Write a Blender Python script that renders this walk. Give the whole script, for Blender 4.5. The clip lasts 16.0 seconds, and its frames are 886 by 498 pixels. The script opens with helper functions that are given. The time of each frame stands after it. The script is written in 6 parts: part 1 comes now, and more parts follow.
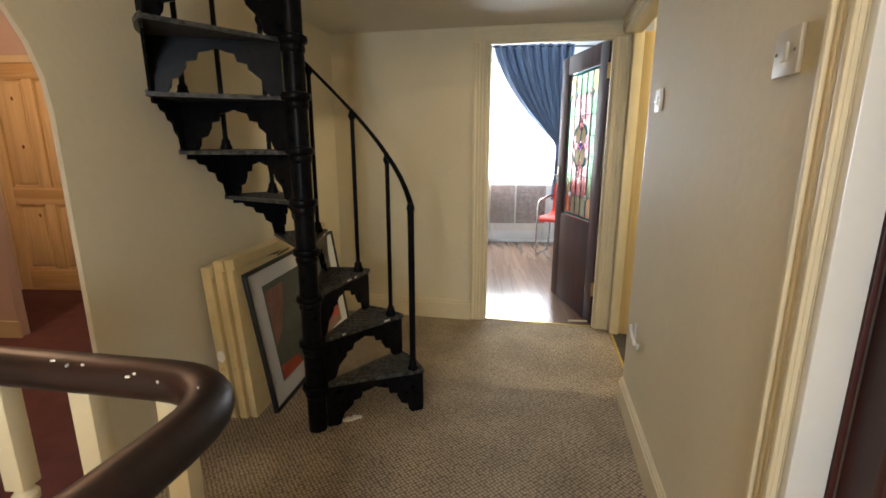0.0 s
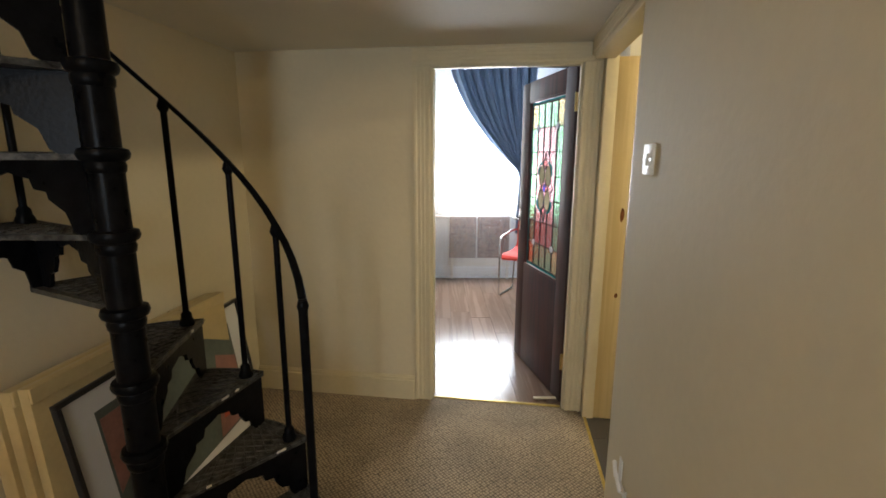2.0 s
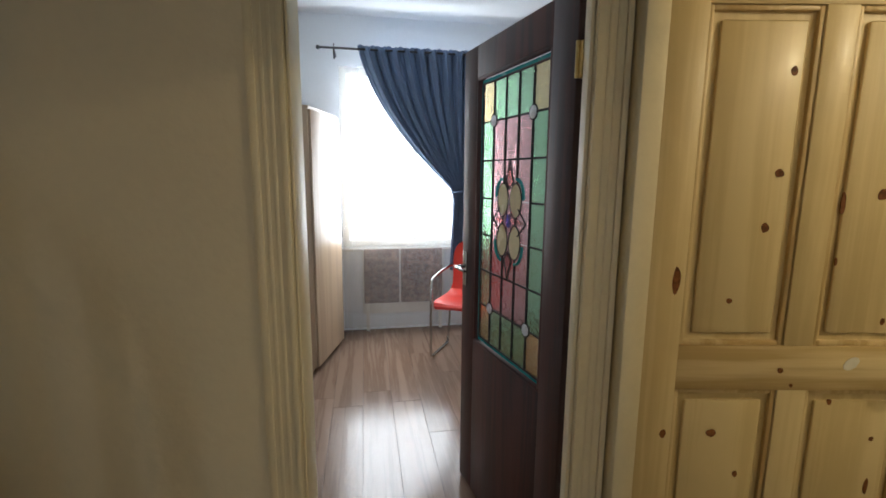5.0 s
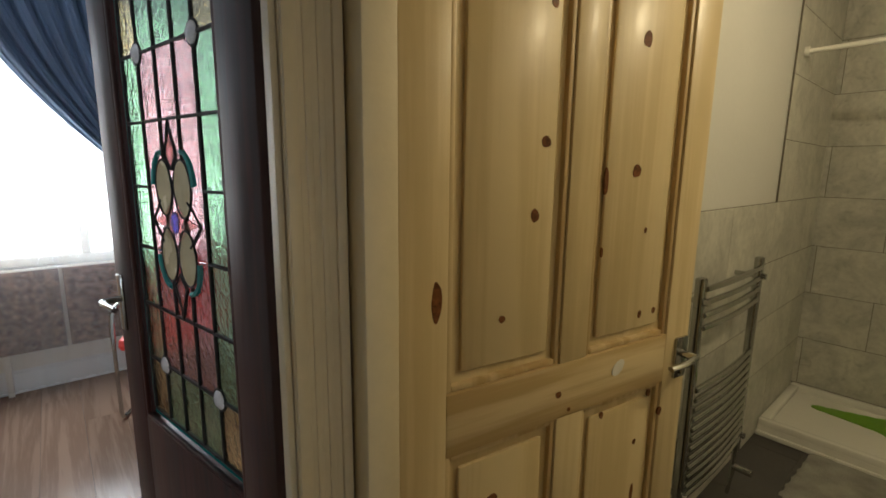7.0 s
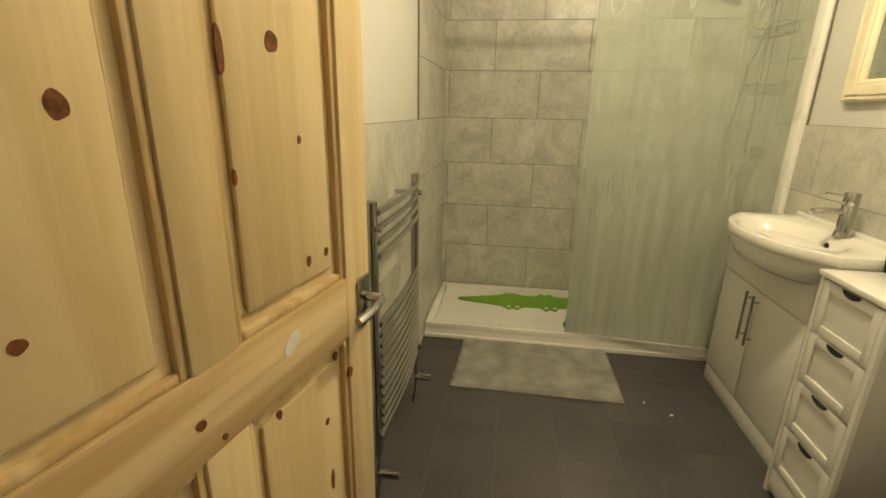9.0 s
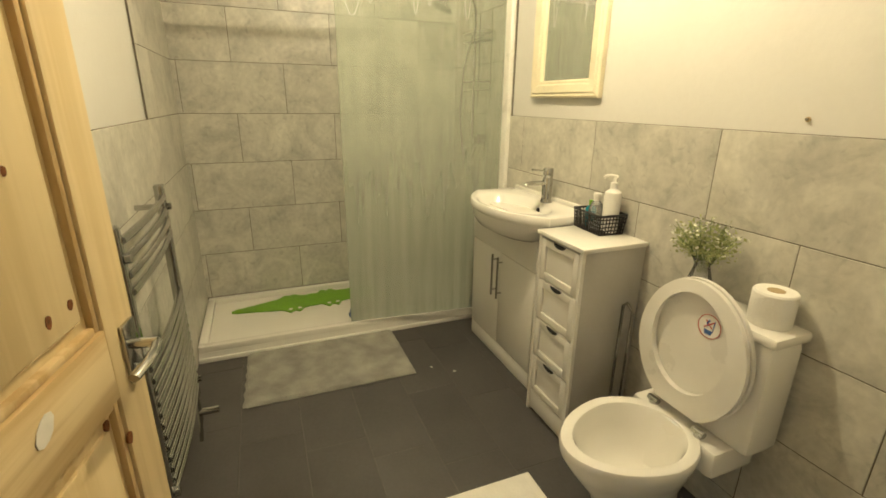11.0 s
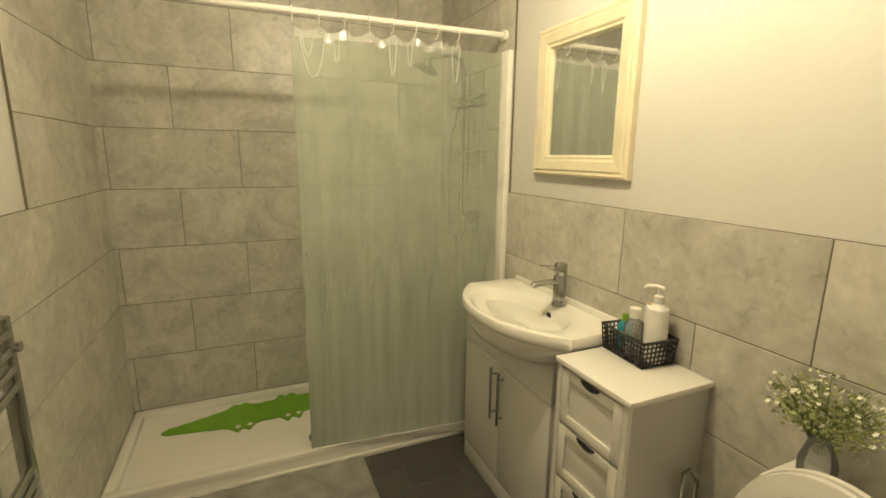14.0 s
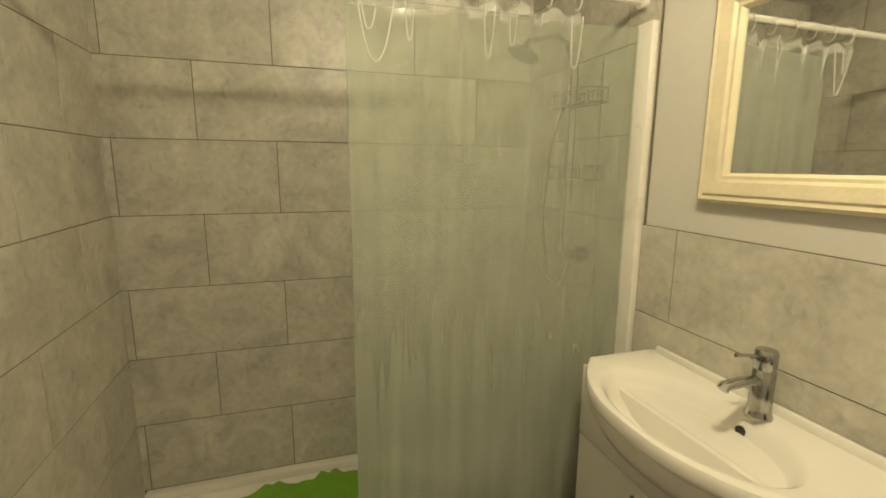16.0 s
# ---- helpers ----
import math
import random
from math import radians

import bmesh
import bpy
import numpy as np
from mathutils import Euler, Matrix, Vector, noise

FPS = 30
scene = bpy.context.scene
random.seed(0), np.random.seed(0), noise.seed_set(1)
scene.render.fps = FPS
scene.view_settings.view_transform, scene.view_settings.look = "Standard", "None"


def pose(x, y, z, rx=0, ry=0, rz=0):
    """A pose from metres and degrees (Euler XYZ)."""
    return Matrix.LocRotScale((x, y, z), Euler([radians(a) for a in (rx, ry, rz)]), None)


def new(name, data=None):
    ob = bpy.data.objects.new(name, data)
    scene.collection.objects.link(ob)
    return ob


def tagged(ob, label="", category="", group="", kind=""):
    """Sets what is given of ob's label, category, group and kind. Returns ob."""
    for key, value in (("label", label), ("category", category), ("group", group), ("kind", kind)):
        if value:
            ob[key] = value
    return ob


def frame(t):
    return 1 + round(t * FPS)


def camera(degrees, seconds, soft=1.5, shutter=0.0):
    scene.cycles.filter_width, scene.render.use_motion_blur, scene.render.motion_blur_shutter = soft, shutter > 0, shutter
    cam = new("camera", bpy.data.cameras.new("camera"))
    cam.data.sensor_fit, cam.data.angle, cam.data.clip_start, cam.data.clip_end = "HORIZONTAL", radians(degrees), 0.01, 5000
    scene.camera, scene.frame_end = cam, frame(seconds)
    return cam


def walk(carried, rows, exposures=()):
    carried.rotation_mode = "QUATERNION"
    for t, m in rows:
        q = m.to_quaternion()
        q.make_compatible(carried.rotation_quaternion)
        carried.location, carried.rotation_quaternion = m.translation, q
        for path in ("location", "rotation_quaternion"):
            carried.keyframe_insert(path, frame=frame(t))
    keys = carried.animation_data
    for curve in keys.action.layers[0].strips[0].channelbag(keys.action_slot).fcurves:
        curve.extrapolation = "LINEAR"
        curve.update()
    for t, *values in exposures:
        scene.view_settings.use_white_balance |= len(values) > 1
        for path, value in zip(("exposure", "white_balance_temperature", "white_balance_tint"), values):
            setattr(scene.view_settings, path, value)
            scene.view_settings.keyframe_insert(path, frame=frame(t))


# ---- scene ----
cam = camera(88.28, 16.0, soft=1.7)
# seconds, x, y, z, yaw, pitch, roll
ROWS = [
    (0.0, 0.669, 1.073, 1.321, 3.08, -12.82, -0.02),
    (0.5, 0.721, 1.241, 1.385, 2.31, -12.87, -0.14),
    (1.0, 0.768, 1.367, 1.476, 1.88, -12.84, -0.06),
    (1.5, 0.815, 1.537, 1.484, 0.90, -12.27, -0.09),
    (2.0, 0.841, 1.753, 1.506, -0.61, -11.34, -0.21),
    (2.5, 0.874, 1.970, 1.504, -1.59, -10.43, -0.19),
    (3.0, 0.904, 2.150, 1.509, -2.16, -9.94, -0.24),
    (3.2, 0.916, 2.227, 1.515, -2.33, -9.37, -0.19),
    (5.3, 1.041, 3.193, 1.483, -11.60, -9.27, -0.56),
    (5.5, 1.080, 3.246, 1.481, -12.92, -9.23, -0.65),
    (6.0, 1.177, 3.377, 1.466, -19.02, -9.14, -0.65),
    (6.5, 1.246, 3.499, 1.446, -29.61, -9.60, -0.72),
    (7.0, 1.326, 3.573, 1.439, -40.53, -9.80, -0.67),
    (7.5, 1.417, 3.630, 1.407, -54.10, -10.70, -1.10),
    (8.0, 1.545, 3.670, 1.364, -65.26, -12.17, -1.03),
    (8.5, 1.641, 3.706, 1.358, -74.42, -14.54, -1.05),
    (9.0, 1.683, 3.737, 1.355, -81.40, -17.05, -1.08),
    (9.5, 1.687, 3.776, 1.359, -90.04, -17.90, -0.95),
    (10.0, 1.680, 3.804, 1.358, -99.41, -18.00, -1.10),
    (10.2, 1.670, 3.811, 1.360, -103.10, -18.11, -0.89),
    (12.3, 1.760, 3.716, 1.474, -115.00, -16.98, -0.62),
    (12.5, 1.792, 3.709, 1.486, -115.27, -16.42, -0.53),
    (13.0, 1.910, 3.641, 1.511, -115.02, -14.11, -0.46),
    (13.5, 2.037, 3.589, 1.503, -113.92, -12.08, -0.50),
    (14.0, 2.182, 3.573, 1.485, -113.24, -11.52, -0.63),
    (14.5, 2.373, 3.577, 1.489, -113.14, -11.09, -0.63),
    (15.0, 2.528, 3.553, 1.493, -112.74, -11.05, -0.53),
    (15.5, 2.694, 3.522, 1.500, -111.43, -10.85, -0.54),
    (16.0, 2.834, 3.514, 1.506, -107.55, -10.26, -0.40),
]
EXPOSURES = [(0.0, -0.06), (2.0, -0.40), (3.2, -0.72), (5.3, -1.30), (6.5, -1.70), (7.2, -1.28), (7.6, -0.84), (8.0, -0.66), (9.0, -0.34), (10.2, -0.18), (12.3, -0.24), (13.0, -0.32), (14.0, -0.56), (15.0, -0.62), (16.0, -0.70)]
walk(cam, [(t, pose(x, y, z, 90 + pitch, roll, yaw)) for t, x, y, z, yaw, pitch, roll in ROWS], EXPOSURES)

# ---- world and lights ----
world = bpy.data.worlds.new("world")
scene.world = world
world.use_nodes = True
_nt = world.node_tree
_sky = _nt.nodes.new("ShaderNodeTexSky")
_sky.sky_type = "NISHITA"
_sky.sun_disc = False
_sky.sun_elevation, _sky.sun_rotation = radians(38), radians(200)
_nt.nodes["Background"].inputs["Strength"].default_value = 0.12
_nt.links.new(_sky.outputs[0], _nt.nodes["Background"].inputs[0])


def lamp(name, kind, m, energy, color, size=0.1, size_y=None):
    data = bpy.data.lights.new(name, kind)
    data.energy, data.color = energy, color
    if kind == "AREA":
        data.shape, data.size, data.size_y = "RECTANGLE", size, size_y or size
    else:
        data.shadow_soft_size = size
    ob = new(name, data)
    ob.matrix_world = m
    return ob


lamp("hall_lamp_light", "POINT", pose(0.03, -0.35, 2.72), 42, (1.0, 0.72, 0.42), 0.03)
lamp("bathroom_lamp_light", "POINT", pose(3.12, 3.12, 2.36), 82, (1.0, 0.84, 0.53), 0.05)
lamp("bedroom_window_light", "AREA", pose(1.45, 7.30, 1.65, -90, 0, 0), 150, (0.86, 0.93, 1.0), 1.3, 1.55)
lamp("landing_window_light", "AREA", pose(0.31, -1.12, 1.5, 90, 0, 0), 50, (0.72, 0.85, 1.0), 0.4, 1.1)
# Added fill with no fixture behind it: brightens the door beyond the arch.
lamp("landing_fill_light", "POINT", pose(-2.3, 3.4, 2.3), 58, (1.0, 0.62, 0.38), 0.06)

# ---- materials ----


def material(name, color, rough=0.6, metal=0.0, var=0.12, scale=6.0, fine=60.0, bump=0.05, tint=None, rough_var=0.1, island=0.0, spec=0.5, coat=0.0):
    """A surface with blotches at one scale and grain at another, fine relief and uneven gloss."""
    m = bpy.data.materials.new(name)
    m.use_nodes = True
    nt = m.node_tree
    b = nt.nodes["Principled BSDF"]
    b.inputs["Metallic"].default_value = metal
    b.inputs["Specular IOR Level"].default_value = spec
    b.inputs["Coat Weight"].default_value = coat
    co = nt.nodes.new("ShaderNodeTexCoord")
    big, small = nt.nodes.new("ShaderNodeTexNoise"), nt.nodes.new("ShaderNodeTexNoise")
    big.inputs["Scale"].default_value, big.inputs["Detail"].default_value = scale, 6
    small.inputs["Scale"].default_value, small.inputs["Detail"].default_value = fine, 3
    vec = co.outputs["Object"]
    if island:
        oi, ad = nt.nodes.new("ShaderNodeObjectInfo"), nt.nodes.new("ShaderNodeVectorMath")
        cb = nt.nodes.new("ShaderNodeCombineXYZ")
        for i in range(3):
            nt.links.new(oi.outputs["Random"], cb.inputs[i])
        ad.operation = "MULTIPLY_ADD"
        ad.inputs[1].default_value = (31, 47, 23)
        nt.links.new(cb.outputs[0], ad.inputs[0])
        nt.links.new(vec, ad.inputs[2])
        vec = ad.outputs[0]
    for n in (big, small):
        nt.links.new(vec, n.inputs["Vector"])
    dark = tuple(c * (1 - var) for c in color)
    light = tuple(min(1, c * (1 + var)) for c in (tint or color))
    ramp = nt.nodes.new("ShaderNodeValToRGB")
    ramp.color_ramp.elements[0].color, ramp.color_ramp.elements[1].color = (*dark, 1), (*light, 1)
    ramp.color_ramp.elements[0].position, ramp.color_ramp.elements[1].position = 0.3, 0.72
    mix = nt.nodes.new("ShaderNodeMath")
    mix.operation = "MULTIPLY_ADD"
    mix.inputs[1].default_value = 0.3
    nt.links.new(small.outputs["Fac"], mix.inputs[0])
    sub = nt.nodes.new("ShaderNodeMath")
    sub.operation = "MULTIPLY_ADD"
    sub.inputs[1].default_value, sub.inputs[2].default_value = 0.85, -0.07
    nt.links.new(big.outputs["Fac"], sub.inputs[0])
    nt.links.new(sub.outputs[0], mix.inputs[2])
    nt.links.new(mix.outputs[0], ramp.inputs["Fac"])
    col = ramp.outputs["Color"]
    if island:
        info = nt.nodes.new("ShaderNodeObjectInfo")
        hsv = nt.nodes.new("ShaderNodeHueSaturation")
        ma = nt.nodes.new("ShaderNodeMath")
        ma.operation = "MULTIPLY_ADD"
        ma.inputs[1].default_value, ma.inputs[2].default_value = island, 1 - island / 2
        nt.links.new(info.outputs["Random"], ma.inputs[0])
        nt.links.new(ma.outputs[0], hsv.inputs["Value"])
        nt.links.new(col, hsv.inputs["Color"])
        col = hsv.outputs["Color"]
    nt.links.new(col, b.inputs["Base Color"])
    rr = nt.nodes.new("ShaderNodeMath")
    rr.operation = "MULTIPLY_ADD"
    rr.inputs[1].default_value, rr.inputs[2].default_value = rough_var * 2, max(0.02, rough - rough_var)
    nt.links.new(big.outputs["Fac"], rr.inputs[0])
    nt.links.new(rr.outputs[0], b.inputs["Roughness"])
    if bump:
        bp = nt.nodes.new("ShaderNodeBump")
        bp.inputs["Strength"].default_value, bp.inputs["Distance"].default_value = bump, 0.01
        nt.links.new(small.outputs["Fac"], bp.inputs["Height"])
        nt.links.new(bp.outputs[0], b.inputs["Normal"])
    return m


def wood(name, light, dark, axis="Z", grain=9.0, rough=0.4, stretch=0.06, island=0.0, knots=0.0, coat=0.0):
    """Long grain along one axis, with darker streaks and, if asked for, small knots."""
    m = bpy.data.materials.new(name)
    m.use_nodes = True
    nt = m.node_tree
    b = nt.nodes["Principled BSDF"]
    b.inputs["Coat Weight"].default_value = coat
    b.inputs["Coat Roughness"].default_value = 0.2
    co, mp = nt.nodes.new("ShaderNodeTexCoord"), nt.nodes.new("ShaderNodeMapping")
    s = [1.0, 1.0, 1.0]
    s["XYZ".index(axis)] = stretch
    mp.inputs["Scale"].default_value = s
    vec = co.outputs["Object"]
    info = nt.nodes.new("ShaderNodeObjectInfo")
    shift = nt.nodes.new("ShaderNodeVectorMath")
    shift.operation = "MULTIPLY_ADD"
    comb = nt.nodes.new("ShaderNodeCombineXYZ")
    for i in range(3):
        nt.links.new(info.outputs["Random"], comb.inputs[i])
    nt.links.new(comb.outputs[0], shift.inputs[0])
    shift.inputs[1].default_value = (7, 7, 7)
    nt.links.new(vec, shift.inputs[2])
    nt.links.new(shift.outputs[0], mp.inputs["Vector"])
    n1, n2 = nt.nodes.new("ShaderNodeTexNoise"), nt.nodes.new("ShaderNodeTexNoise")
    n1.inputs["Scale"].default_value, n1.inputs["Detail"].default_value, n1.inputs["Distortion"].default_value = grain, 5, 0.6
    n2.inputs["Scale"].default_value, n2.inputs["Detail"].default_value = grain * 12, 4
    for n in (n1, n2):
        nt.links.new(mp.outputs[0], n.inputs["Vector"])
    wave = nt.nodes.new("ShaderNodeMath")
    wave.operation = "MULTIPLY"
    wave.inputs[1].default_value = 22
    nt.links.new(n1.outputs["Fac"], wave.inputs[0])
    sine = nt.nodes.new("ShaderNodeMath")
    sine.operation = "SINE"
    nt.links.new(wave.outputs[0], sine.inputs[0])
    add = nt.nodes.new("ShaderNodeMath")
    add.operation = "MULTIPLY_ADD"
    add.inputs[1].default_value = 0.34
    nt.links.new(sine.outputs[0], add.inputs[0])
    nt.links.new(n2.outputs["Fac"], add.inputs[2])
    ramp = nt.nodes.new("ShaderNodeValToRGB")
    ramp.color_ramp.elements[0].color, ramp.color_ramp.elements[1].color = (*dark, 1), (*light, 1)
    ramp.color_ramp.elements[0].position, ramp.color_ramp.elements[1].position = 0.18, 0.62
    nt.links.new(add.outputs[0], ramp.inputs["Fac"])
    col = ramp.outputs["Color"]
    if island:
        hsv = nt.nodes.new("ShaderNodeHueSaturation")
        ma = nt.nodes.new("ShaderNodeMath")
        ma.operation = "MULTIPLY_ADD"
        ma.inputs[1].default_value, ma.inputs[2].default_value = island, 1 - island / 2
        nt.links.new(info.outputs["Random"], ma.inputs[0])
        nt.links.new(ma.outputs[0], hsv.inputs["Value"])
        nt.links.new(col, hsv.inputs["Color"])
        col = hsv.outputs["Color"]
    nt.links.new(col, b.inputs["Base Color"])
    rr = nt.nodes.new("ShaderNodeMath")
    rr.operation = "MULTIPLY_ADD"
    rr.inputs[1].default_value, rr.inputs[2].default_value = 0.15, rough - 0.07
    nt.links.new(n2.outputs["Fac"], rr.inputs[0])
    nt.links.new(rr.outputs[0], b.inputs["Roughness"])
    bp = nt.nodes.new("ShaderNodeBump")
    bp.inputs["Strength"].default_value, bp.inputs["Distance"].default_value = 0.06, 0.005
    nt.links.new(n2.outputs["Fac"], bp.inputs["Height"])
    nt.links.new(bp.outputs[0], b.inputs["Normal"])
    return m


def glass(name, color=(1, 1, 1), rough=0.0, alpha=None, ior=1.45, bump=0.0):
    """Thin glass or clear film: a see-through sheet with gloss; alpha is how much of it veils what is behind."""
    m = bpy.data.materials.new(name)
    m.use_nodes = True
    nt = m.node_tree
    b = nt.nodes["Principled BSDF"]
    b.inputs["Base Color"].default_value = (*color, 1)
    b.inputs["Roughness"].default_value = rough
    b.inputs["IOR"].default_value = ior
    if alpha is None:
        b.inputs["Transmission Weight"].default_value = 1.0
    else:
        noise_ = nt.nodes.new("ShaderNodeTexNoise")
        noise_.inputs["Scale"].default_value, noise_.inputs["Detail"].default_value = 5, 5
        co, mp = nt.nodes.new("ShaderNodeTexCoord"), nt.nodes.new("ShaderNodeMapping")
        mp.inputs["Scale"].default_value = (1, 1, 0.25)
        nt.links.new(co.outputs["Object"], mp.inputs["Vector"])
        nt.links.new(mp.outputs[0], noise_.inputs["Vector"])
        ma = nt.nodes.new("ShaderNodeMath")
        ma.operation = "MULTIPLY_ADD"
        ma.inputs[1].default_value, ma.inputs[2].default_value = alpha * 0.7, alpha * 0.65
        nt.links.new(noise_.outputs["Fac"], ma.inputs[0])
        nt.links.new(ma.outputs[0], b.inputs["Alpha"])
    if bump:
        n2 = nt.nodes.new("ShaderNodeTexNoise")
        n2.inputs["Scale"].default_value = 45
        co2 = nt.nodes.new("ShaderNodeTexCoord")
        nt.links.new(co2.outputs["Object"], n2.inputs["Vector"])
        bp = nt.nodes.new("ShaderNodeBump")
        bp.inputs["Strength"].default_value, bp.inputs["Distance"].default_value = bump, 0.01
        nt.links.new(n2.outputs["Fac"], bp.inputs["Height"])
        nt.links.new(bp.outputs[0], b.inputs["Normal"])
    return m


def glow(name, color, strength):
    m = bpy.data.materials.new(name)
    m.use_nodes = True
    b = m.node_tree.nodes["Principled BSDF"]
    b.inputs["Base Color"].default_value = (*color, 1)
    b.inputs["Emission Color"].default_value = (*color, 1)
    b.inputs["Emission Strength"].default_value = strength
    return m


CREAM = material("cream_wall_paint", (0.66, 0.575, 0.40), 0.72, var=0.05, scale=1.6, fine=35, bump=0.12)
CREAM_TRIM = material("cream_gloss_paint", (0.68, 0.585, 0.385), 0.46, var=0.07, scale=4, fine=50, bump=0.06)
WHITE_WALL = material("white_wall_paint", (0.64, 0.625, 0.58), 0.5, var=0.04, scale=2, fine=40, bump=0.1)
CEIL = material("ceiling_paint", (0.66, 0.62, 0.54), 0.7, var=0.05, scale=1.5, fine=40, bump=0.15)
BED_WALL = material("pale_bedroom_paint", (0.74, 0.77, 0.79), 0.6, var=0.03, scale=2, fine=40, bump=0.1)
PURPLE_CARPET = material("maroon_carpet", (0.10, 0.035, 0.035), 0.95, var=0.3, scale=8, fine=220, bump=0.6)
BLACK_IRON = material("black_gloss_iron", (0.005, 0.005, 0.0055), 0.30, var=0.5, scale=25, fine=90, bump=0.08, rough_var=0.08, spec=0.06)
WORN_IRON = material("worn_black_iron", (0.008, 0.008, 0.008), 0.34, var=0.9, scale=42, fine=150, bump=0.25, tint=(0.055, 0.054, 0.05), spec=0.16)
MAHOGANY = wood("mahogany_rail", (0.022, 0.006, 0.004), (0.008, 0.003, 0.0025), "X", 6, 0.44, coat=0.0)
DARK_DOOR = wood("dark_red_brown_door", (0.058, 0.014, 0.010), (0.028, 0.007, 0.0055), "Z", 8, 0.46)
PINE = wood("varnished_knotty_pine", (0.72, 0.575, 0.33), (0.63, 0.485, 0.255), "Z", 5.5, 0.42, stretch=0.045, coat=0.06)
PINE_RAIL = wood("varnished_pine_rail", (0.73, 0.58, 0.335), (0.53, 0.37, 0.17), "X", 5.5, 0.42, stretch=0.05, coat=0.06)
# Pine toned down for the mouldings: their recess shade is in the colour.
PINE_SHADED = wood("pine_moulding_shaded", (0.68, 0.525, 0.29), (0.52, 0.36, 0.165), "Z", 5, 0.42)
KNOT = material("pine_knot", (0.17, 0.062, 0.022), 0.5, var=0.6, scale=90, fine=200, spec=0.2)
def tile_material():
    """Cement-look porcelain: clouded grey with small darker pits and pale veins."""
    m = material("grey_stone_tile", (0.46, 0.445, 0.39), 0.36, var=0.2, scale=5, fine=38, bump=0.04, tint=(0.54, 0.52, 0.45), island=0.09, rough_var=0.03)
    nt = m.node_tree
    b = nt.nodes["Principled BSDF"]
    noises = [n for n in nt.nodes if n.type == "TEX_NOISE"]
    noises[0].inputs["Distortion"].default_value, noises[0].inputs["Roughness"].default_value = 0.9, 0.62
    src = b.inputs["Base Color"].links[0].from_socket
    vec = noises[0].inputs["Vector"].links[0].from_socket
    for scale, lo, hi, tone in ((17, 0.58, 0.74, 0.79), (9, 0.60, 0.70, 1.07)):
        n = nt.nodes.new("ShaderNodeTexNoise")
        n.inputs["Scale"].default_value, n.inputs["Detail"].default_value, n.inputs["Distortion"].default_value = scale, 5, 1.4
        nt.links.new(vec, n.inputs["Vector"])
        r = nt.nodes.new("ShaderNodeMapRange")
        r.inputs["From Min"].default_value, r.inputs["From Max"].default_value = lo, hi
        r.inputs["To Min"].default_value, r.inputs["To Max"].default_value = 1.0, tone
        nt.links.new(n.outputs["Fac"], r.inputs["Value"])
        h = nt.nodes.new("ShaderNodeHueSaturation")
        nt.links.new(r.outputs["Result"], h.inputs["Value"])
        nt.links.new(src, h.inputs["Color"])
        src = h.outputs["Color"]
    nt.links.new(src, b.inputs["Base Color"])
    return m


TILE = tile_material()
GROUT = material("dark_grout", (0.14, 0.122, 0.09), 0.9, var=0.2, scale=20, fine=90)
FLOOR_TILE = material("dark_grey_floor_tile", (0.074, 0.068, 0.066), 0.42, var=0.22, scale=4, fine=70, bump=0.08, island=0.14)
FLOOR_GROUT = material("pale_floor_grout", (0.115, 0.107, 0.097), 0.9, var=0.2, scale=20, fine=90)
PLANK = wood("laminate_plank", (0.26, 0.17, 0.12), (0.19, 0.12, 0.083), "Y", 10, 0.17, 0.05, island=0.2)
CHROME = material("chrome", (0.46, 0.46, 0.44), 0.13, 1.0, var=0.05, scale=10, fine=40, bump=0, rough_var=0.04)
BRASS = material("brass", (0.55, 0.40, 0.16), 0.3, 1.0, var=0.2, scale=20, fine=80)
GOLD_STRIP = material("brass_threshold", (0.60, 0.44, 0.12), 0.4, 0.6, var=0.2, scale=20, fine=80)
CERAMIC = material("white_ceramic", (0.80, 0.78, 0.72), 0.08, var=0.02, scale=3, fine=20, bump=0, rough_var=0.03)
WHITE_PLASTIC = material("white_plastic", (0.78, 0.76, 0.70), 0.3, var=0.03, scale=8, fine=40, bump=0.02)
WHITE_LACQ = material("white_lacquer", (0.76, 0.74, 0.68), 0.2, var=0.03, scale=3, fine=50, bump=0.02)
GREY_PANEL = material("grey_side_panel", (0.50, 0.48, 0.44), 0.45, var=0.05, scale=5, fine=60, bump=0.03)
BLACK_PLASTIC = material("black_plastic", (0.015, 0.015, 0.016), 0.4, var=0.2, scale=20, fine=80)
GREEN_MAT = material("green_rubber", (0.16, 0.36, 0.02), 0.5, var=0.12, scale=14, fine=90, bump=0.2)
GREY_RUG = material("grey_bath_rug", (0.33, 0.32, 0.285), 0.95, var=0.3, scale=9, fine=180, bump=0.9)
BLUE_CLOTH = material("slate_blue_curtain", (0.13, 0.19, 0.30), 0.85, var=0.14, scale=5, fine=300, bump=0.3)
RED_CLOTH = material("red_vinyl", (0.62, 0.035, 0.02), 0.4, var=0.1, scale=8, fine=90, bump=0.05)
OAK = wood("pale_oak_laminate", (0.51, 0.37, 0.24), (0.44, 0.31, 0.20), "Z", 7, 0.35, 0.05)
FROST = material("frosted_drawer_front", (0.55, 0.60, 0.66), 0.35, var=0.06, scale=8, fine=60)
MIRROR = material("mirror_silver", (0.80, 0.82, 0.80), 0.015, 1.0, var=0.01, scale=2, fine=10, bump=0, rough_var=0.005)
MIRROR_FRAME = material("cream_mirror_frame", (0.72, 0.65, 0.47), 0.4, var=0.08, scale=12, fine=70, bump=0.1)
LEAD = material("lead_came", (0.03, 0.03, 0.03), 0.45, 0.5, var=0.3, scale=30, fine=90)
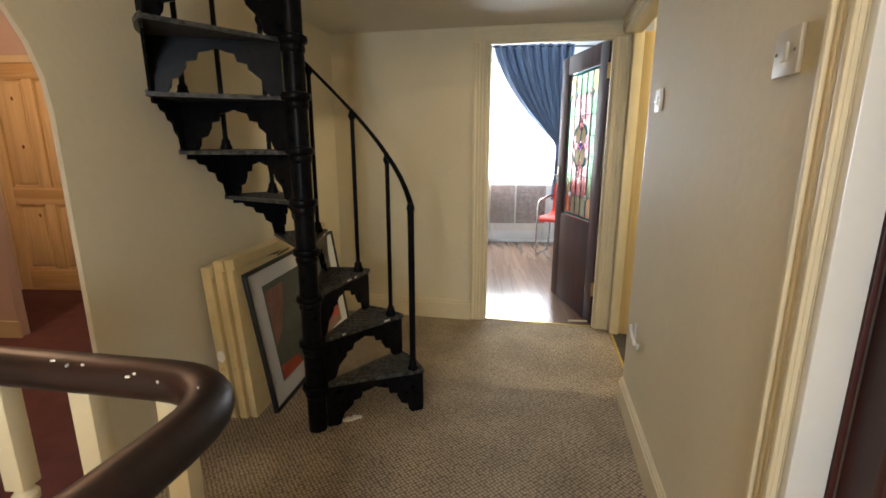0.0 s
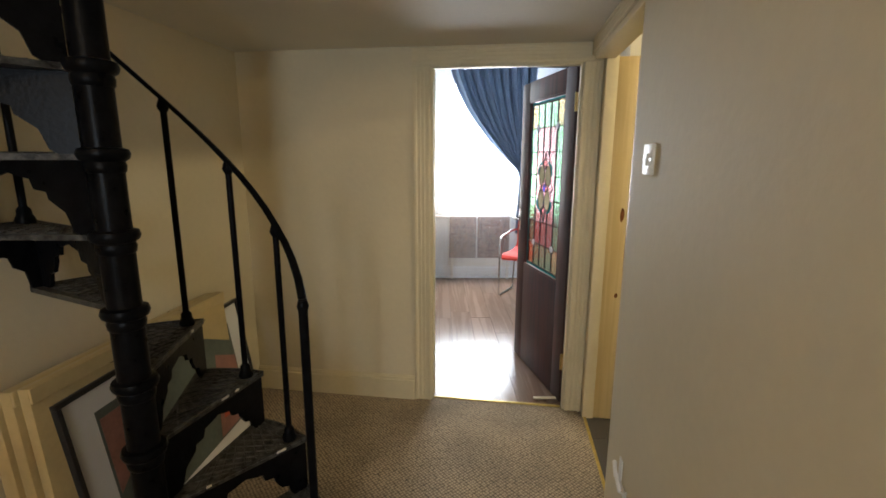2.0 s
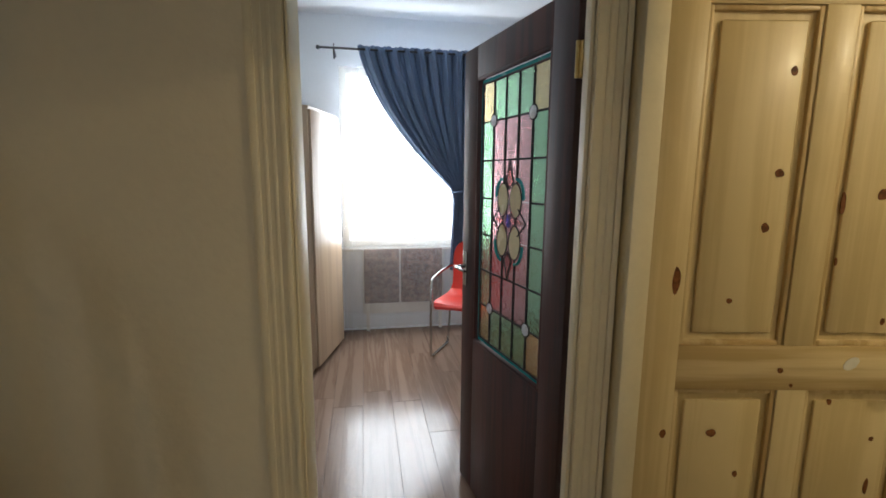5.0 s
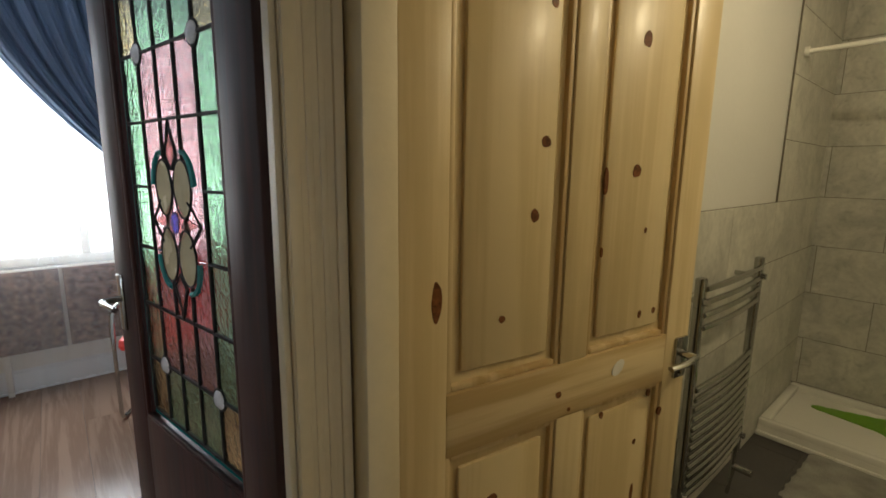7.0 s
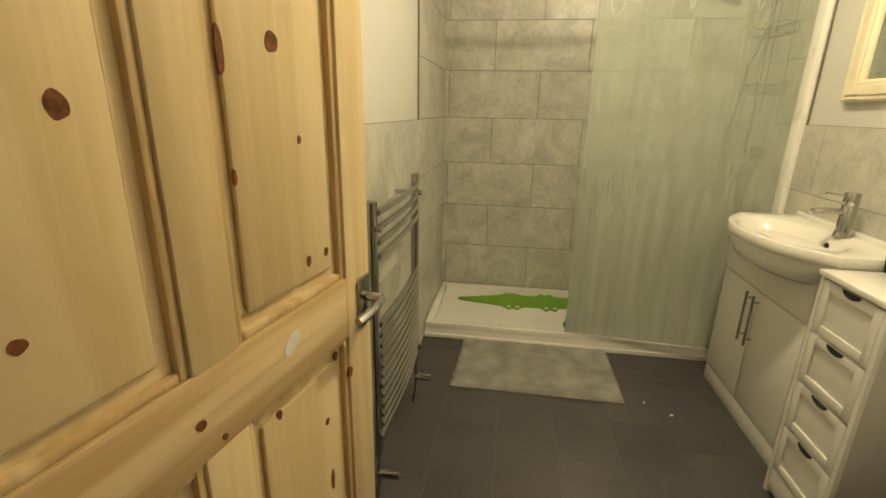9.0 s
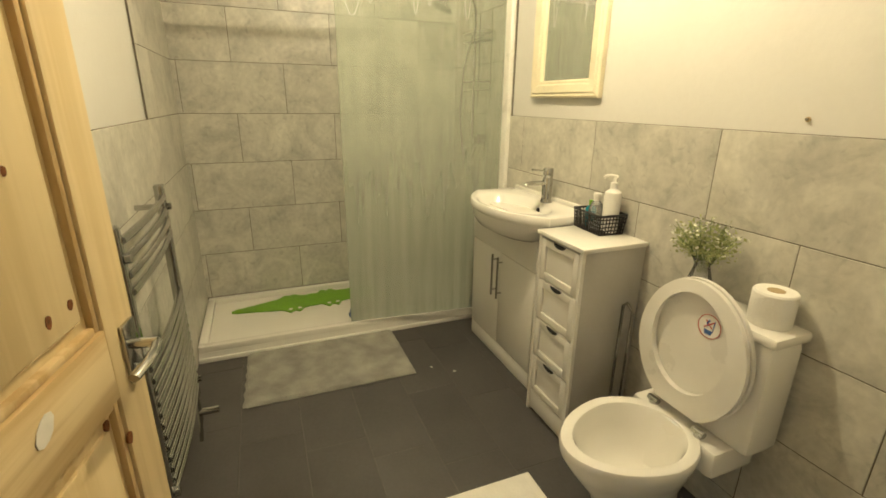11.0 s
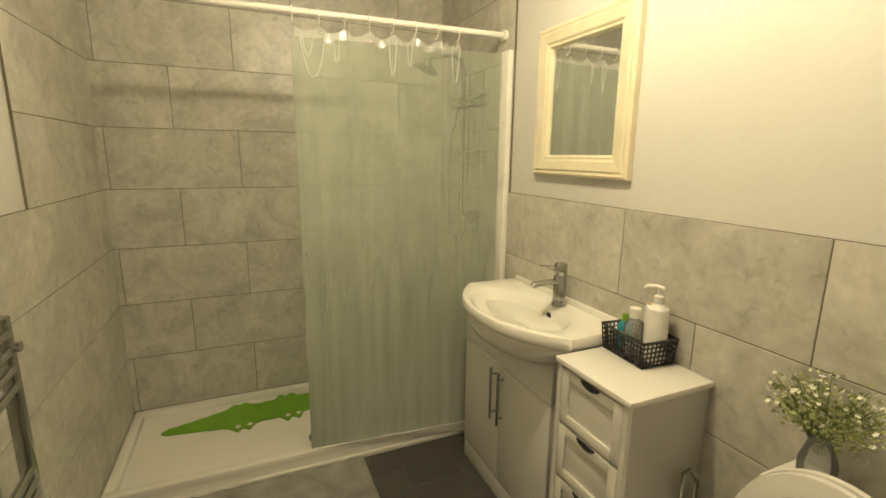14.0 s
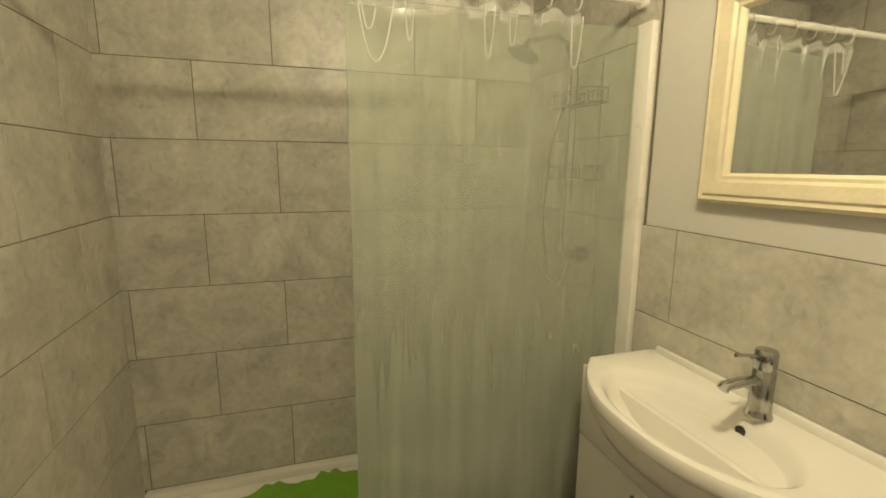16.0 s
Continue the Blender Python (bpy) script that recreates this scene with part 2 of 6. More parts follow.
GLASS_G = glass("green_art_glass", (0.42, 0.72, 0.45), 0.12, bump=0.25)
GLASS_P = glass("pink_art_glass", (0.70, 0.42, 0.42), 0.12, bump=0.25)
GLASS_Y = glass("amber_art_glass", (0.80, 0.66, 0.36), 0.12, bump=0.25)
GLASS_B = glass("blue_art_glass", (0.10, 0.12, 0.55), 0.12, bump=0.25)
GLASS_C = material("pale_jewel_glass", (0.72, 0.72, 0.76), 0.08, var=0.15, scale=60, fine=200, bump=0.1)


def sheet(name, veil, amount, gloss=0.5, rough=0.03, grad=None, streak=(1, 1, 0.2), tint=(1, 1, 1)):
    """Thin clear film or glass: lets light straight through, veiled by a milky deposit, glossy by Fresnel.
    grad: (z low, z high, amount at the top) for a deposit that thins upwards."""
    m = bpy.data.materials.new(name)
    m.use_nodes = True
    nt = m.node_tree
    nt.nodes.remove(nt.nodes["Principled BSDF"])
    out = nt.nodes["Material Output"]
    clear, milk, shine = nt.nodes.new("ShaderNodeBsdfTransparent"), nt.nodes.new("ShaderNodeBsdfDiffuse"), nt.nodes.new("ShaderNodeBsdfGlossy")
    clear.inputs["Color"].default_value = (*tint, 1)
    milk.inputs["Color"].default_value = (*veil, 1)
    shine.inputs["Roughness"].default_value = rough
    co, mp, ns = nt.nodes.new("ShaderNodeTexCoord"), nt.nodes.new("ShaderNodeMapping"), nt.nodes.new("ShaderNodeTexNoise")
    mp.inputs["Scale"].default_value = streak
    ns.inputs["Scale"].default_value, ns.inputs["Detail"].default_value = 9, 5
    nt.links.new(co.outputs["Object"], mp.inputs["Vector"])
    nt.links.new(mp.outputs[0], ns.inputs["Vector"])
    ma = nt.nodes.new("ShaderNodeMath")
    ma.operation = "MULTIPLY_ADD"
    ma.inputs[1].default_value, ma.inputs[2].default_value = amount * 0.9, amount * 0.55
    nt.links.new(ns.outputs["Fac"], ma.inputs[0])
    fac = ma.outputs[0]
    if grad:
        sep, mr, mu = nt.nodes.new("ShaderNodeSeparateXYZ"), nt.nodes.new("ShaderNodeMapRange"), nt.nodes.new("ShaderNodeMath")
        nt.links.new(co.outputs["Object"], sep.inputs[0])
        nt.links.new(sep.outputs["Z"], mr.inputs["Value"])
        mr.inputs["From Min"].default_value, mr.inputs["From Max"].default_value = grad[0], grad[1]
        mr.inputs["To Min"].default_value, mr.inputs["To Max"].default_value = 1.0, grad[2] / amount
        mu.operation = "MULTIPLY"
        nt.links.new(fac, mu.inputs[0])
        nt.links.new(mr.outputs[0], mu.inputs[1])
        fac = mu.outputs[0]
    mix1, mix2 = nt.nodes.new("ShaderNodeMixShader"), nt.nodes.new("ShaderNodeMixShader")
    nt.links.new(fac, mix1.inputs[0])
    nt.links.new(clear.outputs[0], mix1.inputs[1])
    nt.links.new(milk.outputs[0], mix1.inputs[2])
    fr, fm = nt.nodes.new("ShaderNodeFresnel"), nt.nodes.new("ShaderNodeMath")
    fr.inputs["IOR"].default_value = 1.45
    fm.operation = "MULTIPLY"
    fm.inputs[1].default_value = gloss
    nt.links.new(fr.outputs[0], fm.inputs[0])
    nt.links.new(fm.outputs[0], mix2.inputs[0])
    nt.links.new(mix1.outputs[0], mix2.inputs[1])
    nt.links.new(shine.outputs[0], mix2.inputs[2])
    nt.links.new(mix2.outputs[0], out.inputs["Surface"])
    return m


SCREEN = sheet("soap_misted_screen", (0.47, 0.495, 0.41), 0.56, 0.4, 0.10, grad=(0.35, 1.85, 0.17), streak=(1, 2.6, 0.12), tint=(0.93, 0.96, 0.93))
FILM = sheet("clear_curtain_film", (0.58, 0.60, 0.51), 0.07, 0.14, 0.2, streak=(1, 5, 0.03))
CLEAR = sheet("clear_plastic", (0.8, 0.82, 0.8), 0.22, 1.0, 0.04)
HEM = sheet("clear_curtain_hem", (0.8, 0.82, 0.78), 0.24, 0.5, 0.12)
# Whitish film for the highlights on the curtain's folds.
FOLD_HIGHLIGHT = sheet("plastic_fold_highlight", (0.9, 0.9, 0.86), 0.5, 1.0, 0.06)
NET = sheet("white_net", (0.95, 0.96, 0.98), 0.20, 0.0, 0.5)
OPAL = material("cream_opal_glass", (0.66, 0.58, 0.36), 0.25, var=0.1, scale=12, fine=50, bump=0.1)
OPAL_TEAL = material("teal_opal_glass", (0.03, 0.26, 0.26), 0.25, var=0.2, scale=12, fine=50, bump=0.1)
DAYLIGHT = glow("overcast_daylight", (0.93, 0.97, 1.0), 6.5)
OLD_CREAM = material("aged_yellow_gloss", (0.56, 0.43, 0.21), 0.3, var=0.12, scale=5, fine=50, bump=0.08)
OLD_PLATE = material("greyed_cream_switch", (0.50, 0.44, 0.34), 0.5, var=0.06, scale=12, fine=60)
CARD = material("cardboard", (0.42, 0.31, 0.17), 0.8, var=0.1, scale=6, fine=90)
PICTURE_WHITE = material("picture_mount", (0.72, 0.72, 0.72), 0.5, var=0.03, scale=6, fine=60)
GREY_GREEN = material("picture_dark_green", (0.10, 0.12, 0.10), 0.5, var=0.3, scale=7, fine=60)
PINKISH = material("picture_dusky_pink", (0.30, 0.14, 0.11), 0.5, var=0.3, scale=7, fine=60)
REDDISH = material("picture_red", (0.50, 0.08, 0.04), 0.5, var=0.3, scale=7, fine=60)
FLECK = material("mottled_brown_fabric", (0.20, 0.14, 0.12), 0.9, var=0.9, scale=34, fine=90, bump=0.3)
LEAF = material("pale_green_leaf", (0.34, 0.37, 0.15), 0.6, var=0.3, scale=20, fine=60)
PETAL = material("white_petal", (0.80, 0.80, 0.68), 0.6, var=0.06, scale=20, fine=60)
STEM = material("green_stem", (0.16, 0.22, 0.08), 0.6, var=0.2, scale=20, fine=60)
PAPER = material("white_tissue", (0.82, 0.80, 0.74), 0.9, var=0.04, scale=20, fine=160, bump=0.2)
TEAL_LIQ = material("teal_liquid", (0.02, 0.22, 0.28), 0.2, var=0.1)
CORK = material("pale_wood_brush", (0.50, 0.36, 0.16), 0.6, var=0.2)
BLUE_INK = material("blue_print", (0.06, 0.15, 0.42), 0.5, var=0.1)
RED_INK = material("red_print", (0.55, 0.08, 0.06), 0.5, var=0.1)
# Near black: plain on the speaker band, painted shade in the pulls and overflow.
DARK_HOLE = material("black_and_hole_shade", (0.02, 0.02, 0.02), 0.7, var=0.2)
PAINT_DAB = material("white_paint_dab", (0.75, 0.72, 0.66), 0.5, var=0.06, scale=30)


def carpet_material():
    """A beige loop carpet: rows of small loops."""
    m = material("beige_loop_carpet", (0.38, 0.295, 0.20), 0.95, var=0.28, scale=3.0, fine=160, bump=0.0)
    nt = m.node_tree
    b = nt.nodes["Principled BSDF"]
    co = nt.nodes.new("ShaderNodeTexCoord")
    mp = nt.nodes.new("ShaderNodeMapping")
    mp.inputs["Rotation"].default_value = (0, 0, radians(45))
    vo = nt.nodes.new("ShaderNodeTexVoronoi")
    vo.inputs["Scale"].default_value, vo.inputs["Randomness"].default_value = 66, 0.3
    nt.links.new(co.outputs["Object"], mp.inputs["Vector"])
    nt.links.new(mp.outputs[0], vo.inputs["Vector"])
    inv = nt.nodes.new("ShaderNodeMath")
    inv.operation = "MULTIPLY_ADD"
    inv.inputs[1].default_value, inv.inputs[2].default_value = -1.7, 1.45
    nt.links.new(vo.outputs["Distance"], inv.inputs[0])
    mul = nt.nodes.new("ShaderNodeMix")
    mul.data_type, mul.blend_type = "RGBA", "MULTIPLY"
    mul.inputs["Factor"].default_value = 1.0
    old = b.inputs["Base Color"].links[0].from_socket
    nt.links.new(old, mul.inputs[6])
    nt.links.new(inv.outputs[0], mul.inputs[7])
    nt.links.new(mul.outputs[2], b.inputs["Base Color"])
    bp = nt.nodes.new("ShaderNodeBump")
    bp.inputs["Strength"].default_value, bp.inputs["Distance"].default_value = 0.9, 0.006
    bp.invert = True
    nt.links.new(vo.outputs["Distance"], bp.inputs["Height"])
    nt.links.new(bp.outputs[0], b.inputs["Normal"])
    return m


CARPET = carpet_material()

# ---- mesh helpers ----


def add_box(bm, x0, x1, y0, y1, z0, z1, bevel=0.0, m=None):
    t = Matrix.Translation(((x0 + x1) / 2, (y0 + y1) / 2, (z0 + z1) / 2)) @ Matrix.Diagonal((abs(x1 - x0), abs(y1 - y0), abs(z1 - z0), 1))
    r = bmesh.ops.create_cube(bm, size=1, matrix=t)
    if bevel:
        edges = list({e for v in r["verts"] for e in v.link_edges})
        out = bmesh.ops.bevel(bm, geom=edges, offset=bevel, segments=2, affect="EDGES", profile=0.5)
        vs = list({v for f in out["faces"] for v in f.verts} | {v for v in r["verts"] if v.is_valid})
    else:
        vs = r["verts"]
    if m is not None:
        bmesh.ops.transform(bm, matrix=m, verts=vs)
    return vs


def add_rod(bm, a, b, r, seg=12, r2=None):
    a, b = Vector(a), Vector(b)
    d = b - a
    t = Matrix.Translation((a + b) / 2) @ d.to_track_quat("Z", "Y").to_matrix().to_4x4()
    return bmesh.ops.create_cone(bm, cap_ends=True, segments=seg, radius1=r, radius2=r if r2 is None else r2, depth=d.length, matrix=t)["verts"]


def add_tube(bm, pts, r, seg=10, flat=1.0):
    """A round bar that follows the points; flat squeezes it in height."""
    pts = [Vector(p) for p in pts]
    rings = []
    for i, p in enumerate(pts):
        d = (pts[min(i + 1, len(pts) - 1)] - pts[max(i - 1, 0)]).normalized()
        side = d.cross(Vector((0, 0, 1)))
        side = side.normalized() if side.length > 1e-4 else Vector((1, 0, 0))
        up = side.cross(d)
        rings.append([bm.verts.new(p + side * (r * math.cos(k * math.tau / seg)) + up * (r * flat * math.sin(k * math.tau / seg))) for k in range(seg)])
    for a, b in zip(rings, rings[1:]):
        for k in range(seg):
            bm.faces.new((a[k], a[(k + 1) % seg], b[(k + 1) % seg], b[k]))
    bm.faces.new(rings[0])
    bm.faces.new(rings[-1][::-1])


def add_lathe(bm, profile, seg=24, m=None, sx=1.0, sy=1.0):
    """Turns (radius, height) pairs about the z axis."""
    m = m or Matrix()
    rings = [[bm.verts.new(m @ Vector((max(r, 1e-4) * sx * math.cos(k * math.tau / seg), max(r, 1e-4) * sy * math.sin(k * math.tau / seg), z))) for k in range(seg)] for r, z in profile]
    for a, b in zip(rings, rings[1:]):
        for k in range(seg):
            bm.faces.new((a[k], a[(k + 1) % seg], b[(k + 1) % seg], b[k]))
    bm.faces.new(rings[0][::-1])
    bm.faces.new(rings[-1])


def add_prism(bm, outline, depth, m=None):
    """A flat outline in the local x, y plane, extruded along local z from 0 to depth."""
    m = m or Matrix()
    lo = [bm.verts.new(m @ Vector((x, y, 0))) for x, y in outline]
    hi = [bm.verts.new(m @ Vector((x, y, depth))) for x, y in outline]
    bm.faces.new(lo[::-1])
    bm.faces.new(hi)
    n = len(outline)
    for k in range(n):
        bm.faces.new((lo[k], lo[(k + 1) % n], hi[(k + 1) % n], hi[k]))


def part(name, bm, mat, parent=None, label="", smooth=False, kind=""):
    bmesh.ops.recalc_face_normals(bm, faces=bm.faces)
    me = bpy.data.meshes.new(name)
    bm.to_mesh(me)
    bm.free()
    me.materials.append(mat)
    if smooth:
        me.polygons.foreach_set("use_smooth", [True] * len(me.polygons))
        me.set_sharp_from_angle(angle=radians(38))
    ob = new(name, me)
    if parent:
        ob.parent = parent
    if label:
        ob["label"] = label
    if kind:
        ob["kind"] = kind
    return ob


def thing(name, label, category, group="", m=None):
    ob = new(name)
    ob.empty_display_size = 0.05
    if m is not None:
        ob.matrix_world = m
    return tagged(ob, label, category, group)


def boxes(name, mat, specs, parent=None, label="", bevel=0.0, kind="", smooth=False):
    bm = bmesh.new()
    for s in specs:
        add_box(bm, *s, bevel=bevel)
    return part(name, bm, mat, parent, label, smooth=smooth or bevel > 0, kind=kind)


def rect_pieces(name, mat, specs, parent, bevel=0.0015):
    """Many flat slabs (x0, x1, y0, y1, z0, z1), alike ones on one mesh, each an object of its own."""
    cache = {}
    for x0, x1, y0, y1, z0, z1 in specs:
        key = (round(x1 - x0, 4), round(y1 - y0, 4), round(z1 - z0, 4))
        if key not in cache:
            bm = bmesh.new()
            add_box(bm, 0, key[0], 0, key[1], 0, key[2], bevel=bevel)
            bmesh.ops.recalc_face_normals(bm, faces=bm.faces)
            me = bpy.data.meshes.new(name)
            bm.to_mesh(me)
            bm.free()
            me.materials.append(mat)
            cache[key] = me
        ob = new(name, cache[key])
        ob.parent = parent
        ob.location = (x0, y0, z0)


# ---- structure ----
HX = 1.696     # hall's right wall, in the hall's own axes
HY = 4.477     # hall's end wall, in the hall's own axes
BX0, BX1, BY0, BY1 = 1.82, 4.94, 2.41, 4.225   # bathroom inside
LOW, HIGH = 2.10, 2.95
# the hall stands askew to the rooms: its axes turn about the bedroom doorway's corner
SHIFT = Matrix.Translation((-0.041, -0.070, 0))
HALL = SHIFT @ Matrix.Translation((0.835, 4.477, 0)) @ Matrix.Rotation(radians(-8.6), 4, "Z") @ Matrix.Translation((-0.835, -4.477, 0))


def hall(ob):
    """Turns a thing or wall given in the hall's axes into the world."""
    ob.matrix_world = HALL @ ob.matrix_world
    return ob


hall(boxes("floor_hall", CARPET, [(-0.36, 1.765, -1.35, 4.50, -0.15, 0.004)], kind="structure", label="beige loop-pile hall carpet"))
hall(boxes("wall_hall_east", CREAM, [(HX, 1.80, -1.7, 1.26, 0, HIGH), (HX, 1.80, 1.26, 2.045, 2.03, HIGH), (HX, 1.80, 2.045, 3.505, 0, HIGH), (HX, 1.80, 3.505, 4.527, 2.03, HIGH)], kind="structure"))
hall(boxes("wall_hall_north", CREAM, [(-0.40, 0.843, HY, HY + 0.05, 0, HIGH), (0.843, 1.657, HY, HY + 0.05, 2.005, HIGH), (1.657, HX, HY, HY + 0.05, 0, HIGH), (HX, 1.83, HY, HY + 0.05, 0, 2.03)], kind="structure"))
boxes("wall_hall_south", CREAM, [(-3.9, 0.0, -1.32, -1.2, 0, HIGH), (0.62, 1.80, -1.32, -1.2, 0, HIGH), (0.0, 0.62, -1.32, -1.2, 0, 0.9), (0.0, 0.62, -1.32, -1.2, 2.1, HIGH)], kind="structure")
hall(boxes("ceiling_hall_low", CEIL, [(-0.33, HX, 3.50, HY, LOW, LOW + 0.12), (0.78, HX, 2.52, 3.50, LOW, LOW + 0.12)], kind="structure"))
boxes("ceiling_hall", CEIL, [(-3.9, 1.80, -1.32, 6.2, HIGH, HIGH + 0.1)], kind="structure")
hall(boxes("wall_hall_upper", CREAM, [(-0.33, 0.78, 3.50, 3.55, LOW + 0.12, HIGH), (0.78, 0.83, 2.57, 3.50, LOW + 0.12, HIGH), (0.78, HX, 2.52, 2.57, LOW + 0.12, HIGH)], kind="structure"))


def arch_wall():
    """The slanting wall beside the spiral stair, with an arched opening towards the landing."""
    bm = bmesh.new()
    ang = math.atan2(-0.16, 1.0)
    m = Matrix.Translation((-0.601, 2.93, 0)) @ Matrix.Rotation(ang, 4, "Z") @ Matrix(((0, 0, -1, 0), (1, 0, 0, 0), (0, 1, 0, 0), (0, 0, 0, 1)))
    # local x runs along the wall, local y up, local z into the wall's depth
    y1, y0 = 1.70, -4.2
    e1, e0, spring, rad = -0.40, -1.50, 1.42, 0.55
    add_prism(bm, [(e1, 0), (y1, 0), (y1, HIGH), (e1, HIGH)], 0.022, m)
    add_prism(bm, [(y0, 0), (e0, 0), (e0, HIGH), (y0, HIGH)], 0.022, m)
    n = 16
    mid = (e0 + e1) / 2
    top = [(mid + rad * math.cos(math.pi * k / n), spring + rad * math.sin(math.pi * k / n)) for k in range(n + 1)]
    for a, b in zip(top, top[1:]):
        add_prism(bm, [a, (a[0], HIGH), (b[0], HIGH), b], 0.022, m)
    return part("wall_hall_west", bm, CREAM, kind="structure")


arch_wall()
# landing beyond the arch
boxes("floor_landing", PURPLE_CARPET, [(-3.9, -0.75, -1.2, 6.2, -0.15, -0.002)], kind="structure")
LANDING = material("pale_mauve_paint", (0.52, 0.42, 0.38), 0.6, var=0.05, scale=2)
boxes("wall_landing_north", LANDING, [(-3.9, -0.60, 4.972, 5.15, 0, HIGH)], kind="structure")
boxes("wall_landing_west", LANDING, [(-3.9, -3.78, -1.2, 5.02, 0, HIGH)], kind="structure")
boxes("wall_landing_stub", LANDING, [(-3.78, -2.461, 3.91, 3.98, 0, 1.28)], kind="structure")
boxes("baseboard_landing", CREAM_TRIM, [(-3.78, -2.446, 3.892, 3.91, 0, 0.12)], kind="structure")

# bathroom shell
boxes("wall_bathroom_west", WHITE_WALL, [(1.66, BX0, 2.27, 3.30, 0, 2.45)], kind="structure")
boxes("floor_bathroom", FLOOR_GROUT, [(1.50, BX1 + 0.1, BY0 - 0.1, BY1 + 0.1, -0.15, -0.0018)], kind="structure")
boxes("wall_bathroom_south", WHITE_WALL, [(BX0 - 0.1, BX1 + 0.1, BY0 - 0.14, BY0 - 0.012, 0, 2.45)], kind="structure")
boxes("wall_bathroom_east", GROUT, [(BX1, BX1 + 0.12, BY0 - 0.14, BY1 + 0.12, 0, 2.45)], kind="structure")
boxes("wall_bathroom_north", WHITE_WALL, [(BX0, BX1 + 0.12, BY1, 4.48, 0, 2.45)], kind="structure")
WHITE_CEIL = material("white_ceiling_paint", (0.80, 0.785, 0.74), 0.7, var=0.04, scale=1.5, fine=40, bump=0.15)
boxes("ceiling_bathroom", WHITE_CEIL, [(BX0 - 0.2, BX1 + 0.12, BY0 - 0.14, 4.48, 2.45, 2.55)], kind="structure")

# bedroom shell
boxes("floor_bedroom", FLOOR_GROUT, [(0.0, 4.2, 4.34, 7.6, -0.15, -0.006)], kind="structure")
hall(boxes("wall_bedroom_south", BED_WALL, [(-0.2, 0.80, HY + 0.05, HY + 0.11, 0, 2.85), (0.80, 1.70, HY + 0.05, HY + 0.11, 2.03, 2.85)], kind="structure"))
boxes("wall_bedroom_south_east", BED_WALL, [(1.775, 4.2, 4.44, 4.60, 0, 2.85)], kind="structure")
boxes("wall_bedroom_west", BED_WALL, [(0.08, 0.20, HY + 0.13, 7.6, 0, 2.85)], kind="structure")
boxes("wall_bedroom_east", BED_WALL, [(4.1, 4.2, HY + 0.13, 7.6, 0, 2.85)], kind="structure")
boxes("wall_bedroom_north", BED_WALL, [(0.2, 0.80, 7.42, 7.6, 0, 2.85), (0.80, 2.15, 7.42, 7.6, 2.42, 2.85), (0.80, 2.15, 7.42, 7.6, 0, 0.80), (2.15, 4.1, 7.42, 7.6, 0, 2.85)], kind="structure")
boxes("ceiling_bedroom", BED_WALL, [(0.08, 4.2, HY + 0.07, 7.6, 2.85, 2.95)], kind="structure")
boxes("backdrop_sky", DAYLIGHT, [(-1.0, 4.0, 8.6, 8.62, -0.5, 4.0)], kind="structure", label="bright overcast daylight outside the window")


# ---- trim ----


def skirting(name, x0, x1, y0, y1, mat, h=0.135):
    """A skirting board with a small moulded top, standing along the longer side."""
    bm = bmesh.new()
    add_box(bm, x0, x1, y0, y1, 0, h - 0.025)
    if x1 - x0 > y1 - y0:
        add_box(bm, x0, x1, y0 + 0.008, y1, h - 0.025, h - 0.008)
        add_box(bm, x0, x1, y0 + 0.014, y1, h - 0.008, h)
    else:
        add_box(bm, x0 + 0.006, x1, y0, y1, h - 0.025, h - 0.008)
        add_box(bm, x0 + 0.012, x1, y0, y1, h - 0.008, h)
    return part(name, bm, mat, kind="structure")


hall(skirting("baseboard", -0.32, 0.737, HY - 0.024, HY - 0.002, CREAM_TRIM, 0.155))
hall(skirting("baseboard", HX - 0.022, HX - 0.002, 2.13, 3.50, CREAM_TRIM))
bm = bmesh.new()
m_sk = Matrix.Translation((-0.601, 2.93, 0)) @ Matrix.Rotation(math.atan2(-0.16, 1.0), 4, "Z")
add_box(bm, 0.002, 0.022, -0.40, 1.60, 0, 0.12, m=m_sk)
add_box(bm, 0.002, 0.014, -0.40, 1.60, 0.12, 0.145, m=m_sk)
part("baseboard", bm, CREAM_TRIM, kind="structure")
skirting("baseboard_bedroom", 0.21, 4.09, 7.39, 7.418, BED_WALL, 0.16)


def casing(name, along, lo, hi, z0, z1, face, out, mat, upright=True, slim=1.0):
    """A moulded door casing: a flat board with raised rounded strips. along: axis of its width; face: plane it lies on."""
    bm = bmesh.new()
    w = hi - lo
    strips = [(a, b, d * slim) for a, b, d in ((0.0, 1.0, 0.012), (0.02, 0.24, 0.022), (0.34, 0.46, 0.017), (0.56, 0.68, 0.017), (0.80, 0.98, 0.025))]
    for a, b, d in strips:
        p0, p1 = (face, face + out * d) if out > 0 else (face + out * d, face)
        if upright:
            if along == "x":
                add_box(bm, lo + a * w, lo + b * w, p0, p1, z0, z1, bevel=0.003 if d > 0.0125 * slim else 0)
            else:
                add_box(bm, p0, p1, lo + a * w, lo + b * w, z0, z1, bevel=0.003 if d > 0.0125 * slim else 0)
        else:
            h = z1 - z0
            if along == "x":
                add_box(bm, lo, hi, p0, p1, z0 + a * h, z0 + b * h, bevel=0.003 if d > 0.0125 * slim else 0)
            else:
                add_box(bm, p0, p1, lo, hi, z0 + a * h, z0 + b * h, bevel=0.003 if d > 0.0125 * slim else 0)
    return part(name, bm, mat, kind="structure", smooth=True)


